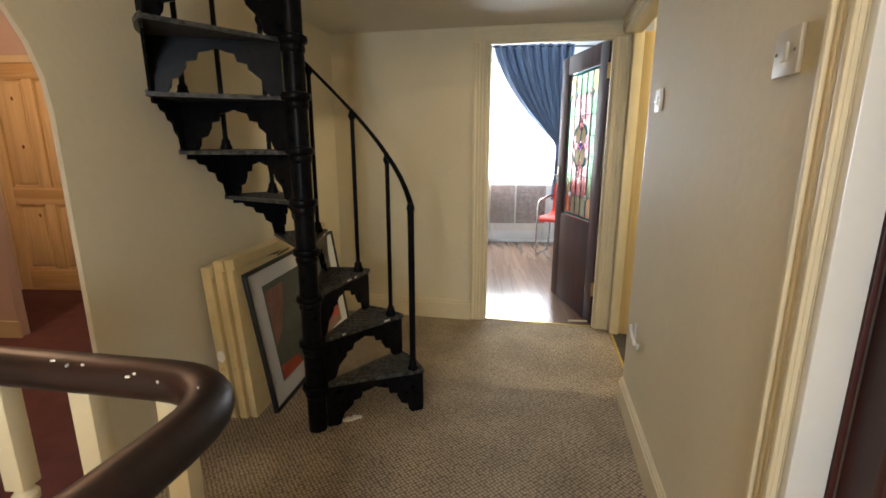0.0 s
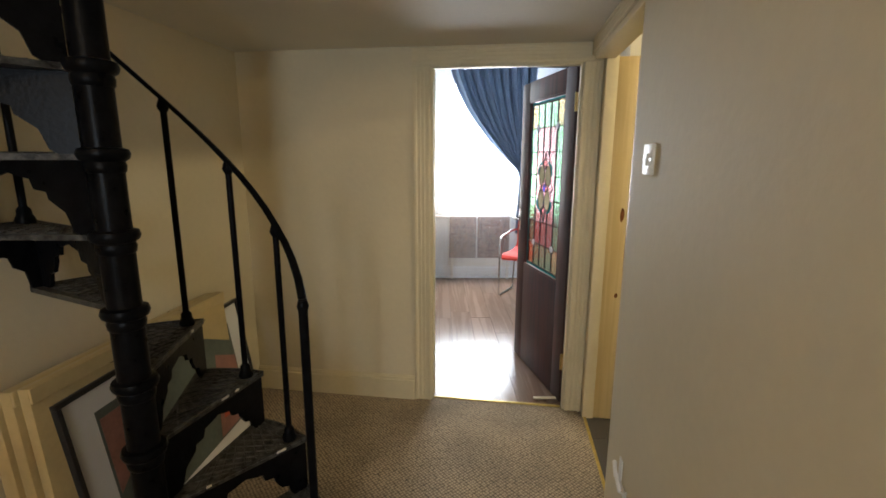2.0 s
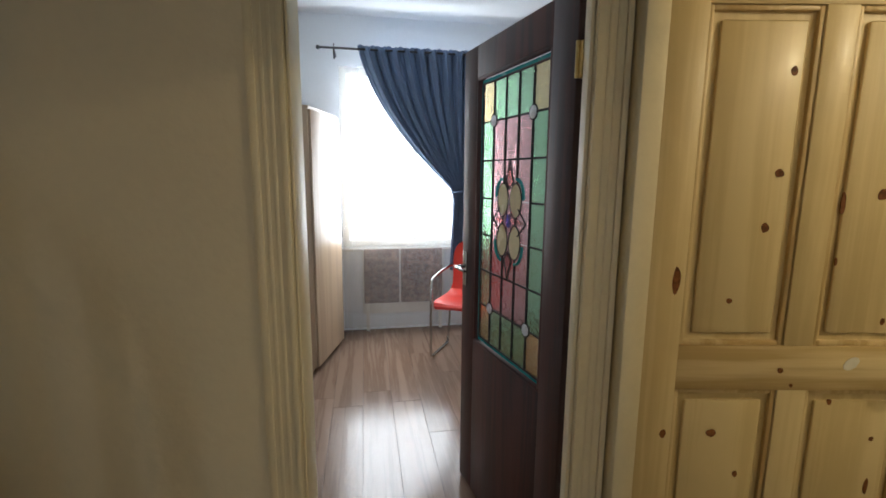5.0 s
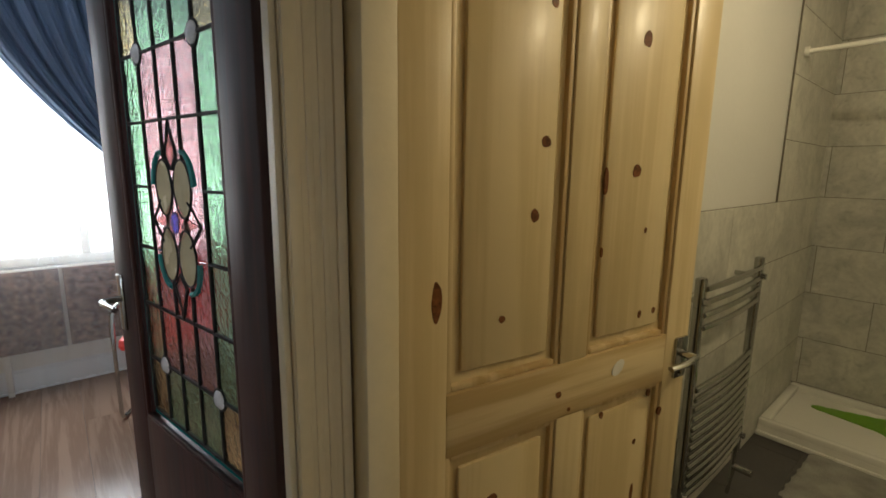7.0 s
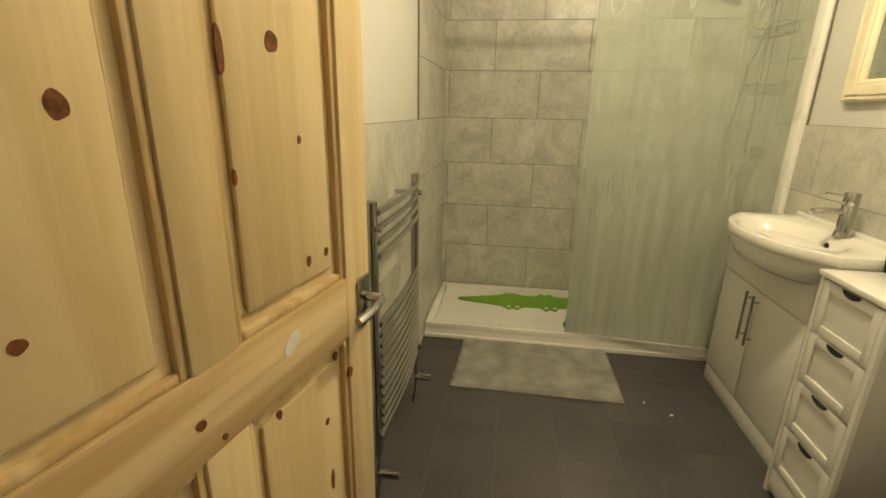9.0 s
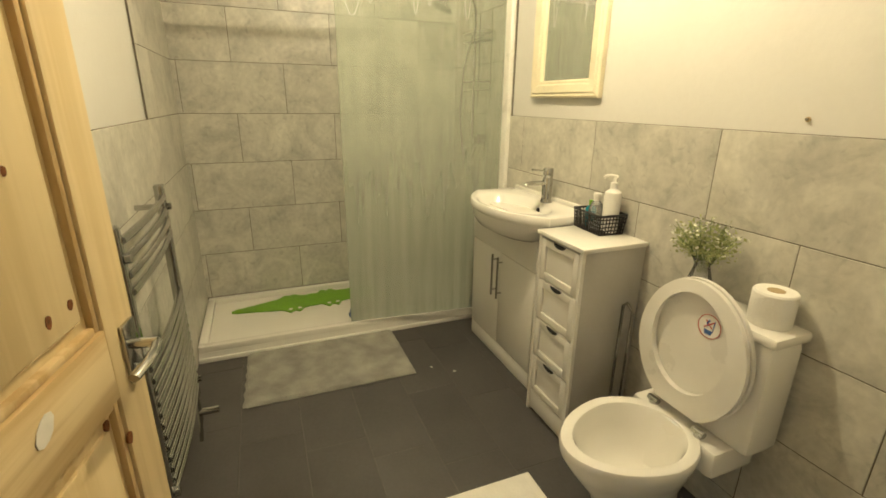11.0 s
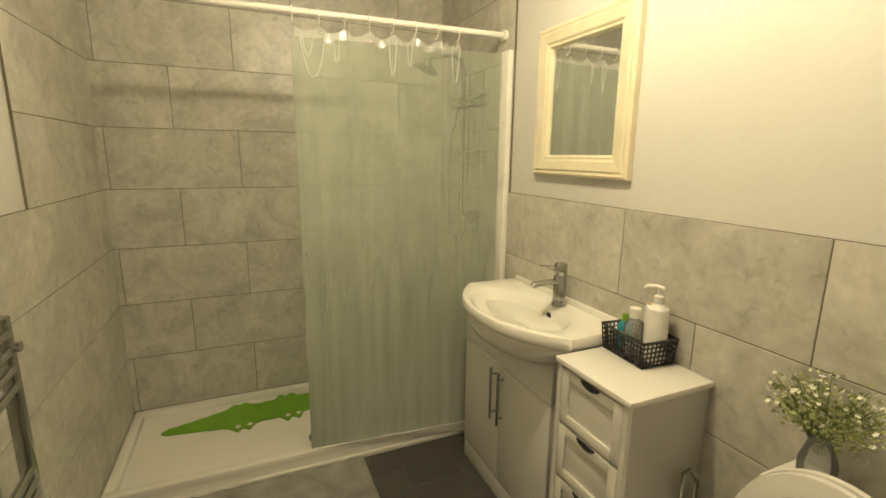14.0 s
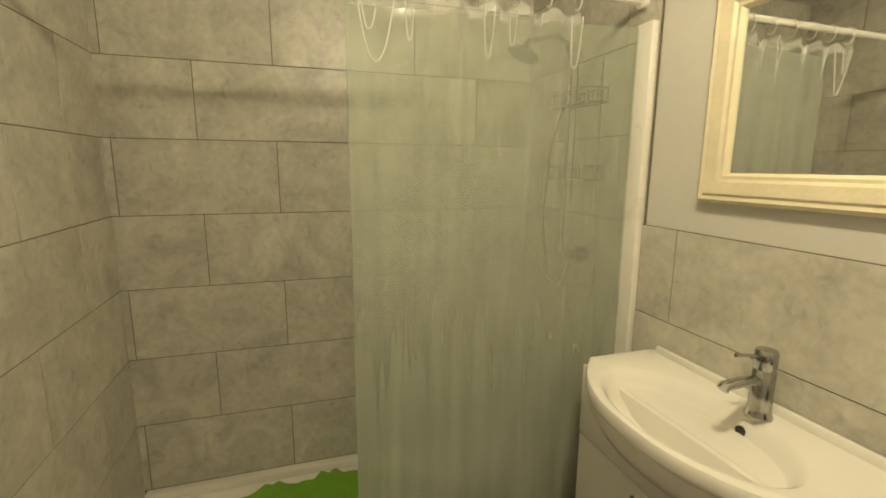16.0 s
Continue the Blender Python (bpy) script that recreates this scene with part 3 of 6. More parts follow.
hall(casing("trim_bedroom_left", "x", 0.737, 0.843, 0, 2.0, HY - 0.001, -1, CREAM_TRIM, slim=0.4))
hall(casing("trim_bedroom_right", "x", 1.657, 1.755, 0, 2.0, HY - 0.001, -1, CREAM_TRIM, slim=0.7))
hall(casing("trim_bedroom_top", "x", 0.737, 1.755, 2.001, 2.093, HY - 0.001, -1, CREAM_TRIM, upright=False, slim=0.4))
hall(casing("trim_bathroom_top", "y", 3.505, 4.395, 2.03, 2.098, HX - 0.001, -1, CREAM_TRIM, upright=False, slim=0.4))
hall(boxes("trim_bathroom_post", CREAM_TRIM, [(1.757, 1.818, 4.398, 4.474, 0, 2.03)], kind="structure", bevel=0.004))
hall(boxes("trim_bathroom_jamb", CREAM_TRIM, [(HX + 0.002, 1.80, 3.506, 3.53, 0, 2.029), (HX + 0.002, 1.80, 3.53, 4.396, 2.0, 2.029)], kind="structure", bevel=0.003))
hall(boxes("trim_bedroom_jamb", CREAM_TRIM, [(0.844, 0.852, HY + 0.002, HY + 0.105, 0, 2.003), (1.645, 1.656, HY + 0.002, HY + 0.05, 0, 2.003), (0.852, 1.645, HY + 0.002, HY + 0.05, 1.988, 2.004)], kind="structure", bevel=0.002))
hall(casing("trim_side_door", "y", 2.046, 2.122, 0, 2.06, HX - 0.001, -1, CREAM_TRIM, slim=0.75))
hall(boxes("trim_side_jamb", WHITE_LACQ, [(HX + 0.001, 1.762, 2.022, 2.044, 0, 2.03), (HX + 0.001, 1.762, 1.261, 1.28, 0, 2.03)], kind="structure", bevel=0.003))
hall(boxes("trim_brass_strip", GOLD_STRIP, [(1.762, 1.778, 3.51, 4.40, 0.002, 0.010)], kind="structure", bevel=0.002))
hall(boxes("trim_bedroom_threshold", GOLD_STRIP, [(0.855, 1.64, HY + 0.018, HY + 0.036, 0.002, 0.010)], kind="structure", bevel=0.002))
boxes("trim_loose_strip", CREAM_TRIM, [(1.45, 1.655, 4.395, 4.415, 0.006, 0.016)], kind="structure", bevel=0.002)

# ---- spiral stair ----
SX, SY = -0.029, 2.975
RISE, Z1, STEP, A1 = 0.2145, 0.225, 25.6, 22.3
R_OUT = 0.512


def polar(r, deg, z):
    return Vector((SX + r * math.cos(radians(deg)), SY + r * math.sin(radians(deg)), z))


def riser_outline(length, h):
    """A cast riser panel with a cusped arch cut out of its lower edge; local x outwards, local y up."""
    out = [(0, 0), (0.045 * length / 0.43, 0)]
    arch = [(0.06, 0.01), (0.075, 0.06), (0.115, 0.095), (0.118, 0.115), (0.150, 0.122), (0.158, 0.150), (0.19, 0.158), (0.215, 0.168), (0.24, 0.158), (0.272, 0.150), (0.28, 0.122), (0.312, 0.115), (0.315, 0.095), (0.335, 0.06), (0.362, 0.05), (0.368, 0.02), (0.382, 0.0)]
    out += [(x * length / 0.43, y * h / 0.20) for x, y in arch]
    out += [(length, 0), (length, h), (0, h)]
    return out


def spiral_stair():
    st = thing("spiral_staircase", "black-painted cast iron spiral staircase with pierced treads", "staircase")
    bm = bmesh.new()
    add_rod(bm, (SX, SY, 0.0), (SX, SY, 2.945), 0.043, 24)
    part("centre_pole", bm, BLACK_IRON, st, smooth=True)
    n = 11
    for k in range(n):
        a, z = A1 + STEP * k, Z1 + RISE * k
        bm = bmesh.new()
        add_lathe(bm, [(0.043, -0.05), (0.047, -0.045), (0.049, -0.03), (0.046, -0.02), (0.057, -0.012), (0.061, 0.0), (0.057, 0.012), (0.044, 0.016)], 24, Matrix.Translation((SX, SY, z)))
        part("collar", bm, BLACK_IRON, st, smooth=True)
        # tread: a wedge with rounded nosing and raised lattice
        bm = bmesh.new()
        arc = [polar(R_OUT + 0.012, a - 2 + (STEP + 5) * q / 6, z - 0.016) for q in range(7)]
        inner = [polar(0.05, a + STEP, z - 0.016), polar(0.05, a - 8, z - 0.016)]
        pts = arc + inner
        lo = [bm.verts.new(p) for p in pts]
        hi = [bm.verts.new(p + Vector((0, 0, 0.016))) for p in pts]
        bm.faces.new(hi)
        bm.faces.new(lo[::-1])
        for i in range(len(pts)):
            j = (i + 1) % len(pts)
            bm.faces.new((lo[i], lo[j], hi[j], hi[i]))
        tread = part("tread", bm, WORN_IRON, st, "scuffed tread with a raised lattice")
        bm = bmesh.new()
        for q in range(10):
            r0 = 0.12 + q * 0.042
            add_tube(bm, [polar(r0, a + 1, z + 0.0), polar(min(r0 + 0.11, R_OUT), a + STEP - 1, z + 0.0)], 0.0035, 5)
            add_tube(bm, [polar(r0, a + STEP - 1, z + 0.0), polar(min(r0 + 0.11, R_OUT), a + 1, z + 0.0)], 0.0035, 5)
        add_tube(bm, [polar(0.06, a - 4, z), polar(R_OUT + 0.01, a - 1.5, z)], 0.006, 6)
        add_tube(bm, [polar(R_OUT + 0.008, a - 2 + (STEP + 5) * q / 6, z) for q in range(7)], 0.006, 6)
        part("lattice", bm, WORN_IRON, tread)
        # riser under the front edge
        bm = bmesh.new()
        h = RISE - 0.016 if k else Z1 - 0.016
        m = Matrix.Translation((SX, SY, z - 0.016 - h)) @ Matrix.Rotation(radians(a - 1), 4, "Z") @ Matrix.Translation((0.045, 0.006, 0)) @ Matrix.Rotation(radians(90), 4, "X")
        add_prism(bm, riser_outline(R_OUT - 0.045, h), 0.012, m)
        part("riser", bm, BLACK_IRON, st)
        # scalloped side bracket along the outer end
        bm = bmesh.new()
        m2 = Matrix.Translation(polar(R_OUT, a - 1, z - 0.016)) @ Matrix.Rotation(radians(a + 90 + STEP / 2), 4, "Z") @ Matrix.Rotation(radians(90), 4, "X")
        w = 2 * R_OUT * math.sin(radians(STEP / 2))
        br = [(0, 0), (0, -h), (0.035, -h), (0.045, -h * 0.72), (0.075, -h * 0.62), (0.085, -h * 0.45), (0.12, -h * 0.40), (0.135, -h * 0.26), (0.17, -h * 0.22), (0.185, -h * 0.12), (w, -0.022), (w, 0)]
        add_prism(bm, br, 0.010, m2)
        part("bracket", bm, BLACK_IRON, st)
        # baluster
        if k < 9:
            bm = bmesh.new()
            bx = polar(0.474, a + 3 if k else a + 1, z)
            r = 0.0155 if k == 0 else 0.011
            add_rod(bm, bx, bx + Vector((0, 0, 0.83)), r, 12)
            add_lathe(bm, [(0.026, 0), (0.028, 0.012), (0.020, 0.03), (0.019, 0.045), (r, 0.055)], 14, Matrix.Translation(bx))
            add_lathe(bm, [(r, 0), (0.017, 0.01), (0.020, 0.02), (0.016, 0.034), (0.012, 0.045)], 14, Matrix.Translation(bx + Vector((0, 0, 0.79))))
            part("newel_post" if k == 0 else "baluster", bm, BLACK_IRON, st, smooth=True)
    bm = bmesh.new()
    pts = []
    for q in range(4 * 9 + 1):
        k = q / 4
        pts.append(polar(0.474, A1 + 1 + STEP * k + 2 * min(k, 1), Z1 + RISE * k + 0.835 + (0.0 if k > 0 else 0)))
    add_tube(bm, pts, 0.014, 8, 0.6)
    part("handrail", bm, BLACK_IRON, st, smooth=True)
    # chipped paint flecks near the lower treads
    rnd = random.Random(4)
    for k in (5, 5, 5, 6, 1, 1, 2, 2, 3):
        bm = bmesh.new()
        a, z = A1 + STEP * k - 1.5, Z1 + RISE * k
        p = polar(rnd.uniform(0.1, 0.44), a, z - 0.004)
        add_box(bm, -rnd.uniform(0.006, 0.02), rnd.uniform(0.006, 0.02), -0.008, 0.004, -0.002, 0.006, m=Matrix.Translation(p) @ Matrix.Rotation(radians(a), 4, "Z"))
        part("paint_chip", bm, PAINT_DAB, st, "white paint chip on black iron")
    return st


spiral_stair()
bm = bmesh.new()
for i in range(5):
    add_box(bm, 0.07 + 0.014 * i, 0.11 + 0.012 * i, 3.03 + 0.008 * i, 3.055 + 0.008 * i, 0.0, 0.006 + 0.005 * (i % 2), m=None)
tagged(part("paper_scrap", bm, PAPER), "crumpled white paper scrap on the carpet", "litter")

# ---- hall things ----


def hall_banister():
    bn = thing("banister", "mahogany handrail on turned cream balusters", "banister")
    bm = bmesh.new()
    zc = 0.895
    path = [(-0.95, 2.00, zc), (-0.5, 1.955, zc), (-0.1, 1.915, zc), (0.14, 1.89, zc)]
    for q in range(1, 8):
        t = math.pi / 2 * q / 8 * 1.15
        path.append((0.16 + 0.13 * math.sin(t), 1.755 + 0.13 * math.cos(t), zc))
    path += [(0.285, 1.70, zc), (0.265, 1.58, zc), (0.20, 1.30, zc), (0.13, 1.0, zc), (0.08, 0.7, zc)]
    add_tube(bm, path, 0.043, 16, 0.85)
    part("handrail", bm, MAHOGANY, bn, "scuffed dark mahogany handrail", smooth=True)
    for x, y in [(-0.85, 1.985), (-0.64, 1.965), (-0.43, 1.945), (-0.22, 1.925), (-0.02, 1.905), (0.17, 1.88), (0.262, 1.62), (0.215, 1.38), (0.165, 1.15), (0.11, 0.9)]:
        bm = bmesh.new()
        add_box(bm, x - 0.021, x + 0.021, y - 0.021, y + 0.021, 0.62, 0.87, bevel=0.002)
        add_lathe(bm, [(0.018, 0.18), (0.024, 0.20), (0.016, 0.22), (0.022, 0.26), (0.028, 0.34), (0.024, 0.44), (0.015, 0.54), (0.014, 0.57), (0.024, 0.585), (0.024, 0.60), (0.016, 0.61), (0.020, 0.625)], 16, Matrix.Translation((x, y, 0)))
        add_box(bm, x - 0.021, x + 0.021, y - 0.021, y + 0.021, 0.0, 0.19, bevel=0.002)
        part("baluster", bm, CREAM_TRIM, bn, smooth=True)
    rnd = random.Random(9)
    for _ in range(9):
        bm = bmesh.new()
        t = rnd.random()
        p = Vector((0.29, 1.80, zc + 0.034)).lerp(Vector((-0.3, 1.93, zc + 0.034)), t)
        add_box(bm, -0.0015, 0.0015 + rnd.random() * 0.006, -0.0012, 0.0012, -0.002, 0.002, m=Matrix.Translation(p + Vector((rnd.uniform(-0.01, 0.01), rnd.uniform(-0.018, 0.018), 0))) @ Matrix.Rotation(rnd.random() * 3, 4, "Z"))
        part("paint_fleck", bm, PAINT_DAB, bn, "small pale scuff")
    bn.matrix_world = SHIFT
    return bn


hall_banister()


def leaning(x, y, yaw, tilt):
    """A pose for a flat thing that stands on the floor and leans back: local x along it, local z up, local y its back."""
    return SHIFT @ pose(x, y, 0.004, 0, 0, yaw) @ pose(0, 0, 0, -tilt, 0, 0)


def leaning_panels():
    specs = [(-0.415, 3.10, 84, 4, 0.77, 0.05, 1.0), (-0.36, 3.10, 84, 4, 0.80, 0.04, 1.05), (-0.315, 3.11, 84, 4, 0.805, 0.035, 1.05)]
    for i, (x, y, yaw, tilt, h, d, w) in enumerate(specs):
        p = thing("old_door", "old cream painted cupboard door leaning on the wall", "door", "panels by the stair", leaning(x, y, yaw, tilt))
        bm = bmesh.new()
        add_box(bm, 0, w, 0, d, 0, h, bevel=0.004)
        part("board", bm, OLD_CREAM, p, smooth=True)
        bm = bmesh.new()
        add_box(bm, 0, w, -0.01, 0, h - 0.05, h, bevel=0.003)
        part("edge_strip", bm, OLD_CREAM, p, smooth=True)
        if i == 2:
            bm = bmesh.new()
            for q in range(3):
                add_rod(bm, (0.20 + q * 0.1, -0.004, h - 0.03 - 0.02 * q), (0.33 + q * 0.1, -0.004, h - 0.045 - 0.008 * q), 0.004, 6)
                add_rod(bm, (0.36 + 0.02 * q, -0.004, h - 0.02), (0.36 + 0.02 * q, -0.004, h - 0.06), 0.004, 6)
            part("metal_fitting", bm, BLACK_IRON, p, "black metal hinge strips")
        if i == 0:
            bm = bmesh.new()
            add_prism(bm, [(0.02 * math.cos(t * 0.63), 0.03 * math.sin(t * 0.63)) for t in range(10)], 0.003, Matrix.Translation((-0.002, 0.022, 0.33)) @ Matrix.Rotation(radians(-90), 4, "Y") @ Matrix.Rotation(radians(90), 4, "Z"))
            part("paint_mark", bm, PAINT_DAB, p)


leaning_panels()


def framed_picture():
    p = thing("framed_picture", "large framed abstract picture in a thin black frame, leaning", "picture", "", leaning(-0.225, 3.15, 86, 8.5))
    w, h = 1.15, 0.73
    bm = bmesh.new()
    for s in ((0, w, 0, 0.022, 0, 0.018), (0, w, 0, 0.022, h - 0.018, h), (0, 0.018, 0, 0.022, 0.018, h - 0.018), (w - 0.018, w, 0, 0.022, 0.018, h - 0.018)):
        add_box(bm, *s, bevel=0.002)
    part("frame", bm, BLACK_PLASTIC, p, smooth=True)
    part("mount", _bm_box((0.018, w - 0.018, 0.010, 0.016, 0.018, h - 0.018)), PICTURE_WHITE, p)
    part("print", _bm_box((0.13, w - 0.13, 0.008, 0.0099, 0.11, h - 0.10)), GREY_GREEN, p, "dark abstract print with pink and red shapes")
    bm = bmesh.new()
    add_prism(bm, [(0.14, 0.30), (0.22, 0.36), (0.30, 0.50), (0.33, 0.598), (0.14, 0.598)], 0.002, Matrix.Translation((0, 0.0078, 0)) @ Matrix.Rotation(radians(90), 4, "X"))
    part("pink_shape", bm, PINKISH, p)
    bm = bmesh.new()
    add_prism(bm, [(0.75, 0.12), (1.01, 0.12), (1.01, 0.45), (0.85, 0.52)], 0.002, Matrix.Translation((0, 0.0078, 0)) @ Matrix.Rotation(radians(90), 4, "X"))
    part("pink_shape", bm, PINKISH, p)
    bm = bmesh.new()
    add_prism(bm, [(0.14, 0.112), (0.36, 0.112), (0.34, 0.17), (0.14, 0.19)], 0.002, Matrix.Translation((0, 0.0078, 0)) @ Matrix.Rotation(radians(90), 4, "X"))
    part("red_shape", bm, REDDISH, p)
    bm = bmesh.new()
    add_prism(bm, [(0.80, 0.2), (0.98, 0.16), (0.99, 0.36), (0.86, 0.33)], 0.002, Matrix.Translation((0, 0.0055, 0)) @ Matrix.Rotation(radians(90), 4, "X"))
    part("red_shape", bm, REDDISH, p)


def _bm_box(s, bevel=0.0):
    bm = bmesh.new()
    add_box(bm, *s, bevel=bevel)
    return bm


framed_picture()


def wall_switch(y, z, w, h, label, rockers, mat):
    s = thing("light_switch", label, "switch")
    part("plate", _bm_box((HX - 0.011, HX - 0.0005, y - w / 2, y + w / 2, z - h / 2, z + h / 2), 0.003), mat, s, smooth=True)
    for i in range(rockers):
        yy = y + (i - (rockers - 1) / 2) * 0.03
        part("rocker", _bm_box((HX - 0.016, HX - 0.010, yy - 0.011, yy + 0.011, z - 0.018, z + 0.018), 0.002), mat, s, smooth=True)
    for yy in (y - w * 0.36, y + w * 0.36):
        bm = bmesh.new()
        add_rod(bm, (HX - 0.0125, yy, z), (HX - 0.009, yy, z), 0.004, 8)
        part("screw", bm, CHROME, s)
    hall(s)


wall_switch(3.308, 1.503, 0.088, 0.090, "small white wall light switch with one rocker", 1, WHITE_PLASTIC)
wall_switch(2.262, 1.503, 0.098, 0.092, "cream-painted switch plate on the hall wall", 1, OLD_PLATE)
hk = thing("cable_bracket", "small white plastic cable bracket on the wall", "bracket")
bm = bmesh.new()
add_tube(bm, [(HX - 0.004, 3.235, 0.43), (HX - 0.020, 3.25, 0.425), (HX - 0.032, 3.285, 0.485), (HX - 0.030, 3.300, 0.50), (HX - 0.018, 3.32, 0.43), (HX - 0.006, 3.335, 0.42)], 0.007, 8)
part("hook", bm, WHITE_PLASTIC, hk, smooth=True)
part("base", _bm_box((HX - 0.010, HX - 0.001, 3.235, 3.335, 0.405, 0.425), 0.003), WHITE_PLASTIC, hk, smooth=True)
part("back", _bm_box((HX - 0.006, HX - 0.001, 3.30, 3.335, 0.425, 0.50), 0.002), WHITE_PLASTIC, hk, smooth=True)
hall(hk)


def side_door():
    d = thing("brown_door", "dark brown wooden door closed in the side doorway", "door")
    part("leaf", _bm_box((1.775, 1.815, 1.285, 2.018, 0.01, 2.02), 0.003), DARK_DOOR, d, smooth=True)
    for z0, z1 in ((0.2, 0.85), (1.0, 1.85)):
        for y0, y1 in ((1.38, 1.62), (1.69, 1.93)):
            bm = bmesh.new()
            for s0, s1, q0, q1 in ((y0, y0 + 0.02, z0, z1), (y1 - 0.02, y1, z0, z1), (y0 + 0.02, y1 - 0.02, z0, z0 + 0.02), (y0 + 0.02, y1 - 0.02, z1 - 0.02, z1)):
                add_box(bm, 1.767, 1.7749, s0, s1, q0, q1, bevel=0.002)
            part("moulding", bm, DARK_DOOR, d, smooth=True)
    hall(d)
    hall(boxes("trim_side_stop", DARK_DOOR, [(1.763, 1.774, 2.019, 2.044, 0, 2.03)], kind="structure", bevel=0.002))


side_door()


# ---- panelled pine doors ----


def pine_door(name, label, m, w, h, rails, knots, handle_x, muntin=True):
    """A six-part framed pine door. Local x from the hinge, local z up, the seen face at local y = 0."""
    d = thing(name, label, "door", "", m)
    t = 0.04
    st = 0.098
    mid = w / 2 - 0.056 + 0.01, w / 2 + 0.036
    for a, b in ((0, st), (w - st, w)):
        part("stile", _bm_box((a, b, 0, t, 0, h), 0.003), PINE, d, smooth=True)
    for z0, z1 in rails:
        part("rail", _bm_box((st, w - st, 0.0005, t - 0.0005, z0, z1), 0.002), PINE_RAIL, d, smooth=True)
    gaps = [(rails[i][1], rails[i + 1][0]) for i in range(len(rails) - 1)]
    for z0, z1 in gaps:
        part("muntin", _bm_box((*mid, 0.001, t - 0.001, z0, z1), 0.002), PINE, d, smooth=True)
        for a, b in ((st, mid[0]), (mid[1], w - st)):
            part("panel", _bm_box((a, b, 0.018, t - 0.018, z0, z1)), PINE, d)
            fld = bmesh.new()
            for y0, y1 in ((0.008, 0.018), (t - 0.018, t - 0.008)):
                add_box(fld, a + 0.035, b - 0.035, y0, y1, z0 + 0.035, z1 - 0.035, bevel=0.007)
            part("raised_field", fld, PINE, d, smooth=True)
            bm = bmesh.new()
            for s0, s1, q0, q1 in ((a, a + 0.014, z0, z1), (b - 0.014, b, z0, z1), (a + 0.014, b - 0.014, z0, z0 + 0.014), (a + 0.014, b - 0.014, z1 - 0.014, z1)):
                add_box(bm, s0, s1, 0.006, t - 0.006, q0, q1, bevel=0.004)
            part("moulding", bm, PINE_SHADED, d, smooth=True)
    bm = bmesh.new()
    for x, z, rx, rz, y in knots:
        rx, rz = rx * 0.85, rz * 0.85
        add_prism(bm, [(rx * math.cos(q * math.tau / 18) * (1 + 0.10 * math.sin(2 * q * math.tau / 18 + x * 9)), rz * math.sin(q * math.tau / 18) * (1 + 0.10 * math.cos(3 * q * math.tau / 18 + z * 5))) for q in range(18)], 0.004, Matrix.Translation((x, y + 0.0032, z)) @ Matrix.Rotation(radians(90), 4, "X"))
    part("knot", bm, KNOT, d, "dark knots in the pine")
    # chrome lever on a square plate
    ha = part("handle", _bm_box((handle_x - 0.024, handle_x + 0.024, -0.009, 0.0, 0.885, 1.0), 0.003), CHROME, d, "chrome lever on a back plate", smooth=True)
    bm = bmesh.new()
    add_rod(bm, (handle_x, -0.008, 0.955), (handle_x, -0.05, 0.955), 0.010, 12)
    add_tube(bm, [(handle_x, -0.048, 0.955), (handle_x - 0.03, -0.056, 0.956), (handle_x - 0.07, -0.056, 0.953), (handle_x - 0.11, -0.05, 0.948)], 0.0095, 10, 0.8)
    part("lever", bm, CHROME, ha, smooth=True)
    bm = bmesh.new()
    add_rod(bm, (handle_x, -0.008, 0.905), (handle_x, -0.018, 0.905), 0.009, 12)
    part("thumb_turn", bm, CHROME, ha, smooth=True)
    return d


KNOTS = [(0.329, 1.744, 0.010, 0.014, 0.008), (0.323, 1.488, 0.014, 0.013, 0.008), (0.302, 1.344, 0.012, 0.016, 0.008), (0.228, 1.142, 0.009, 0.009, 0.008),
         (0.607, 1.718, 0.017, 0.020, 0.008), (0.605, 1.434, 0.018, 0.017, 0.008), (0.074, 1.200, 0.012, 0.045, 0.0), (0.388, 0.944, 0.010, 0.009, 0.0), (0.217, 0.749, 0.016, 0.014, 0.008),
         (0.074, 0.751, 0.010, 0.016, 0.0), (0.655, 1.295, 0.006, 0.008, 0.008), (0.659, 1.086, 0.008, 0.012, 0.008), (0.714, 1.088, 0.008, 0.010, 0.008), (0.496, 1.41, 0.008, 0.034, 0.001),
         (0.546, 0.846, 0.008, 0.010, 0.008), (0.683, 0.733, 0.008, 0.009, 0.008), (0.690, 0.581, 0.008, 0.030, 0.008), (0.769, 0.80, 0.010, 0.014, 0.0), (0.423, 0.90, 0.006, 0.006, 0.0), (0.727, 0.86, 0.008, 0.012, 0.008), (0.506, 1.253, 0.004, 0.013, 0.008), (0.30, 0.62, 0.008, 0.012, 0.008), (0.25, 0.40, 0.012, 0.012, 0.008)]
door_pose = pose(1.753, 4.183, 0.008, 0, 0, -9.65)
pd = pine_door("pine_door", "varnished knotty pine panel door standing open", door_pose, 0.868, 2.0, [(0, 0.20), (0.885, 1.015), (1.90, 2.0)], KNOTS, 0.832)
bm = bmesh.new()
add_prism(bm, [(0.022 * math.cos(q * 0.6), 0.02 * math.sin(q * 0.6 + 0.4)) for q in range(10)], 0.001, Matrix.Translation((0.584, -0.0002, 0.965)) @ Matrix.Rotation(radians(90), 4, "X"))
part("paint_dab", bm, PAINT_DAB, pd, "dab of white filler")
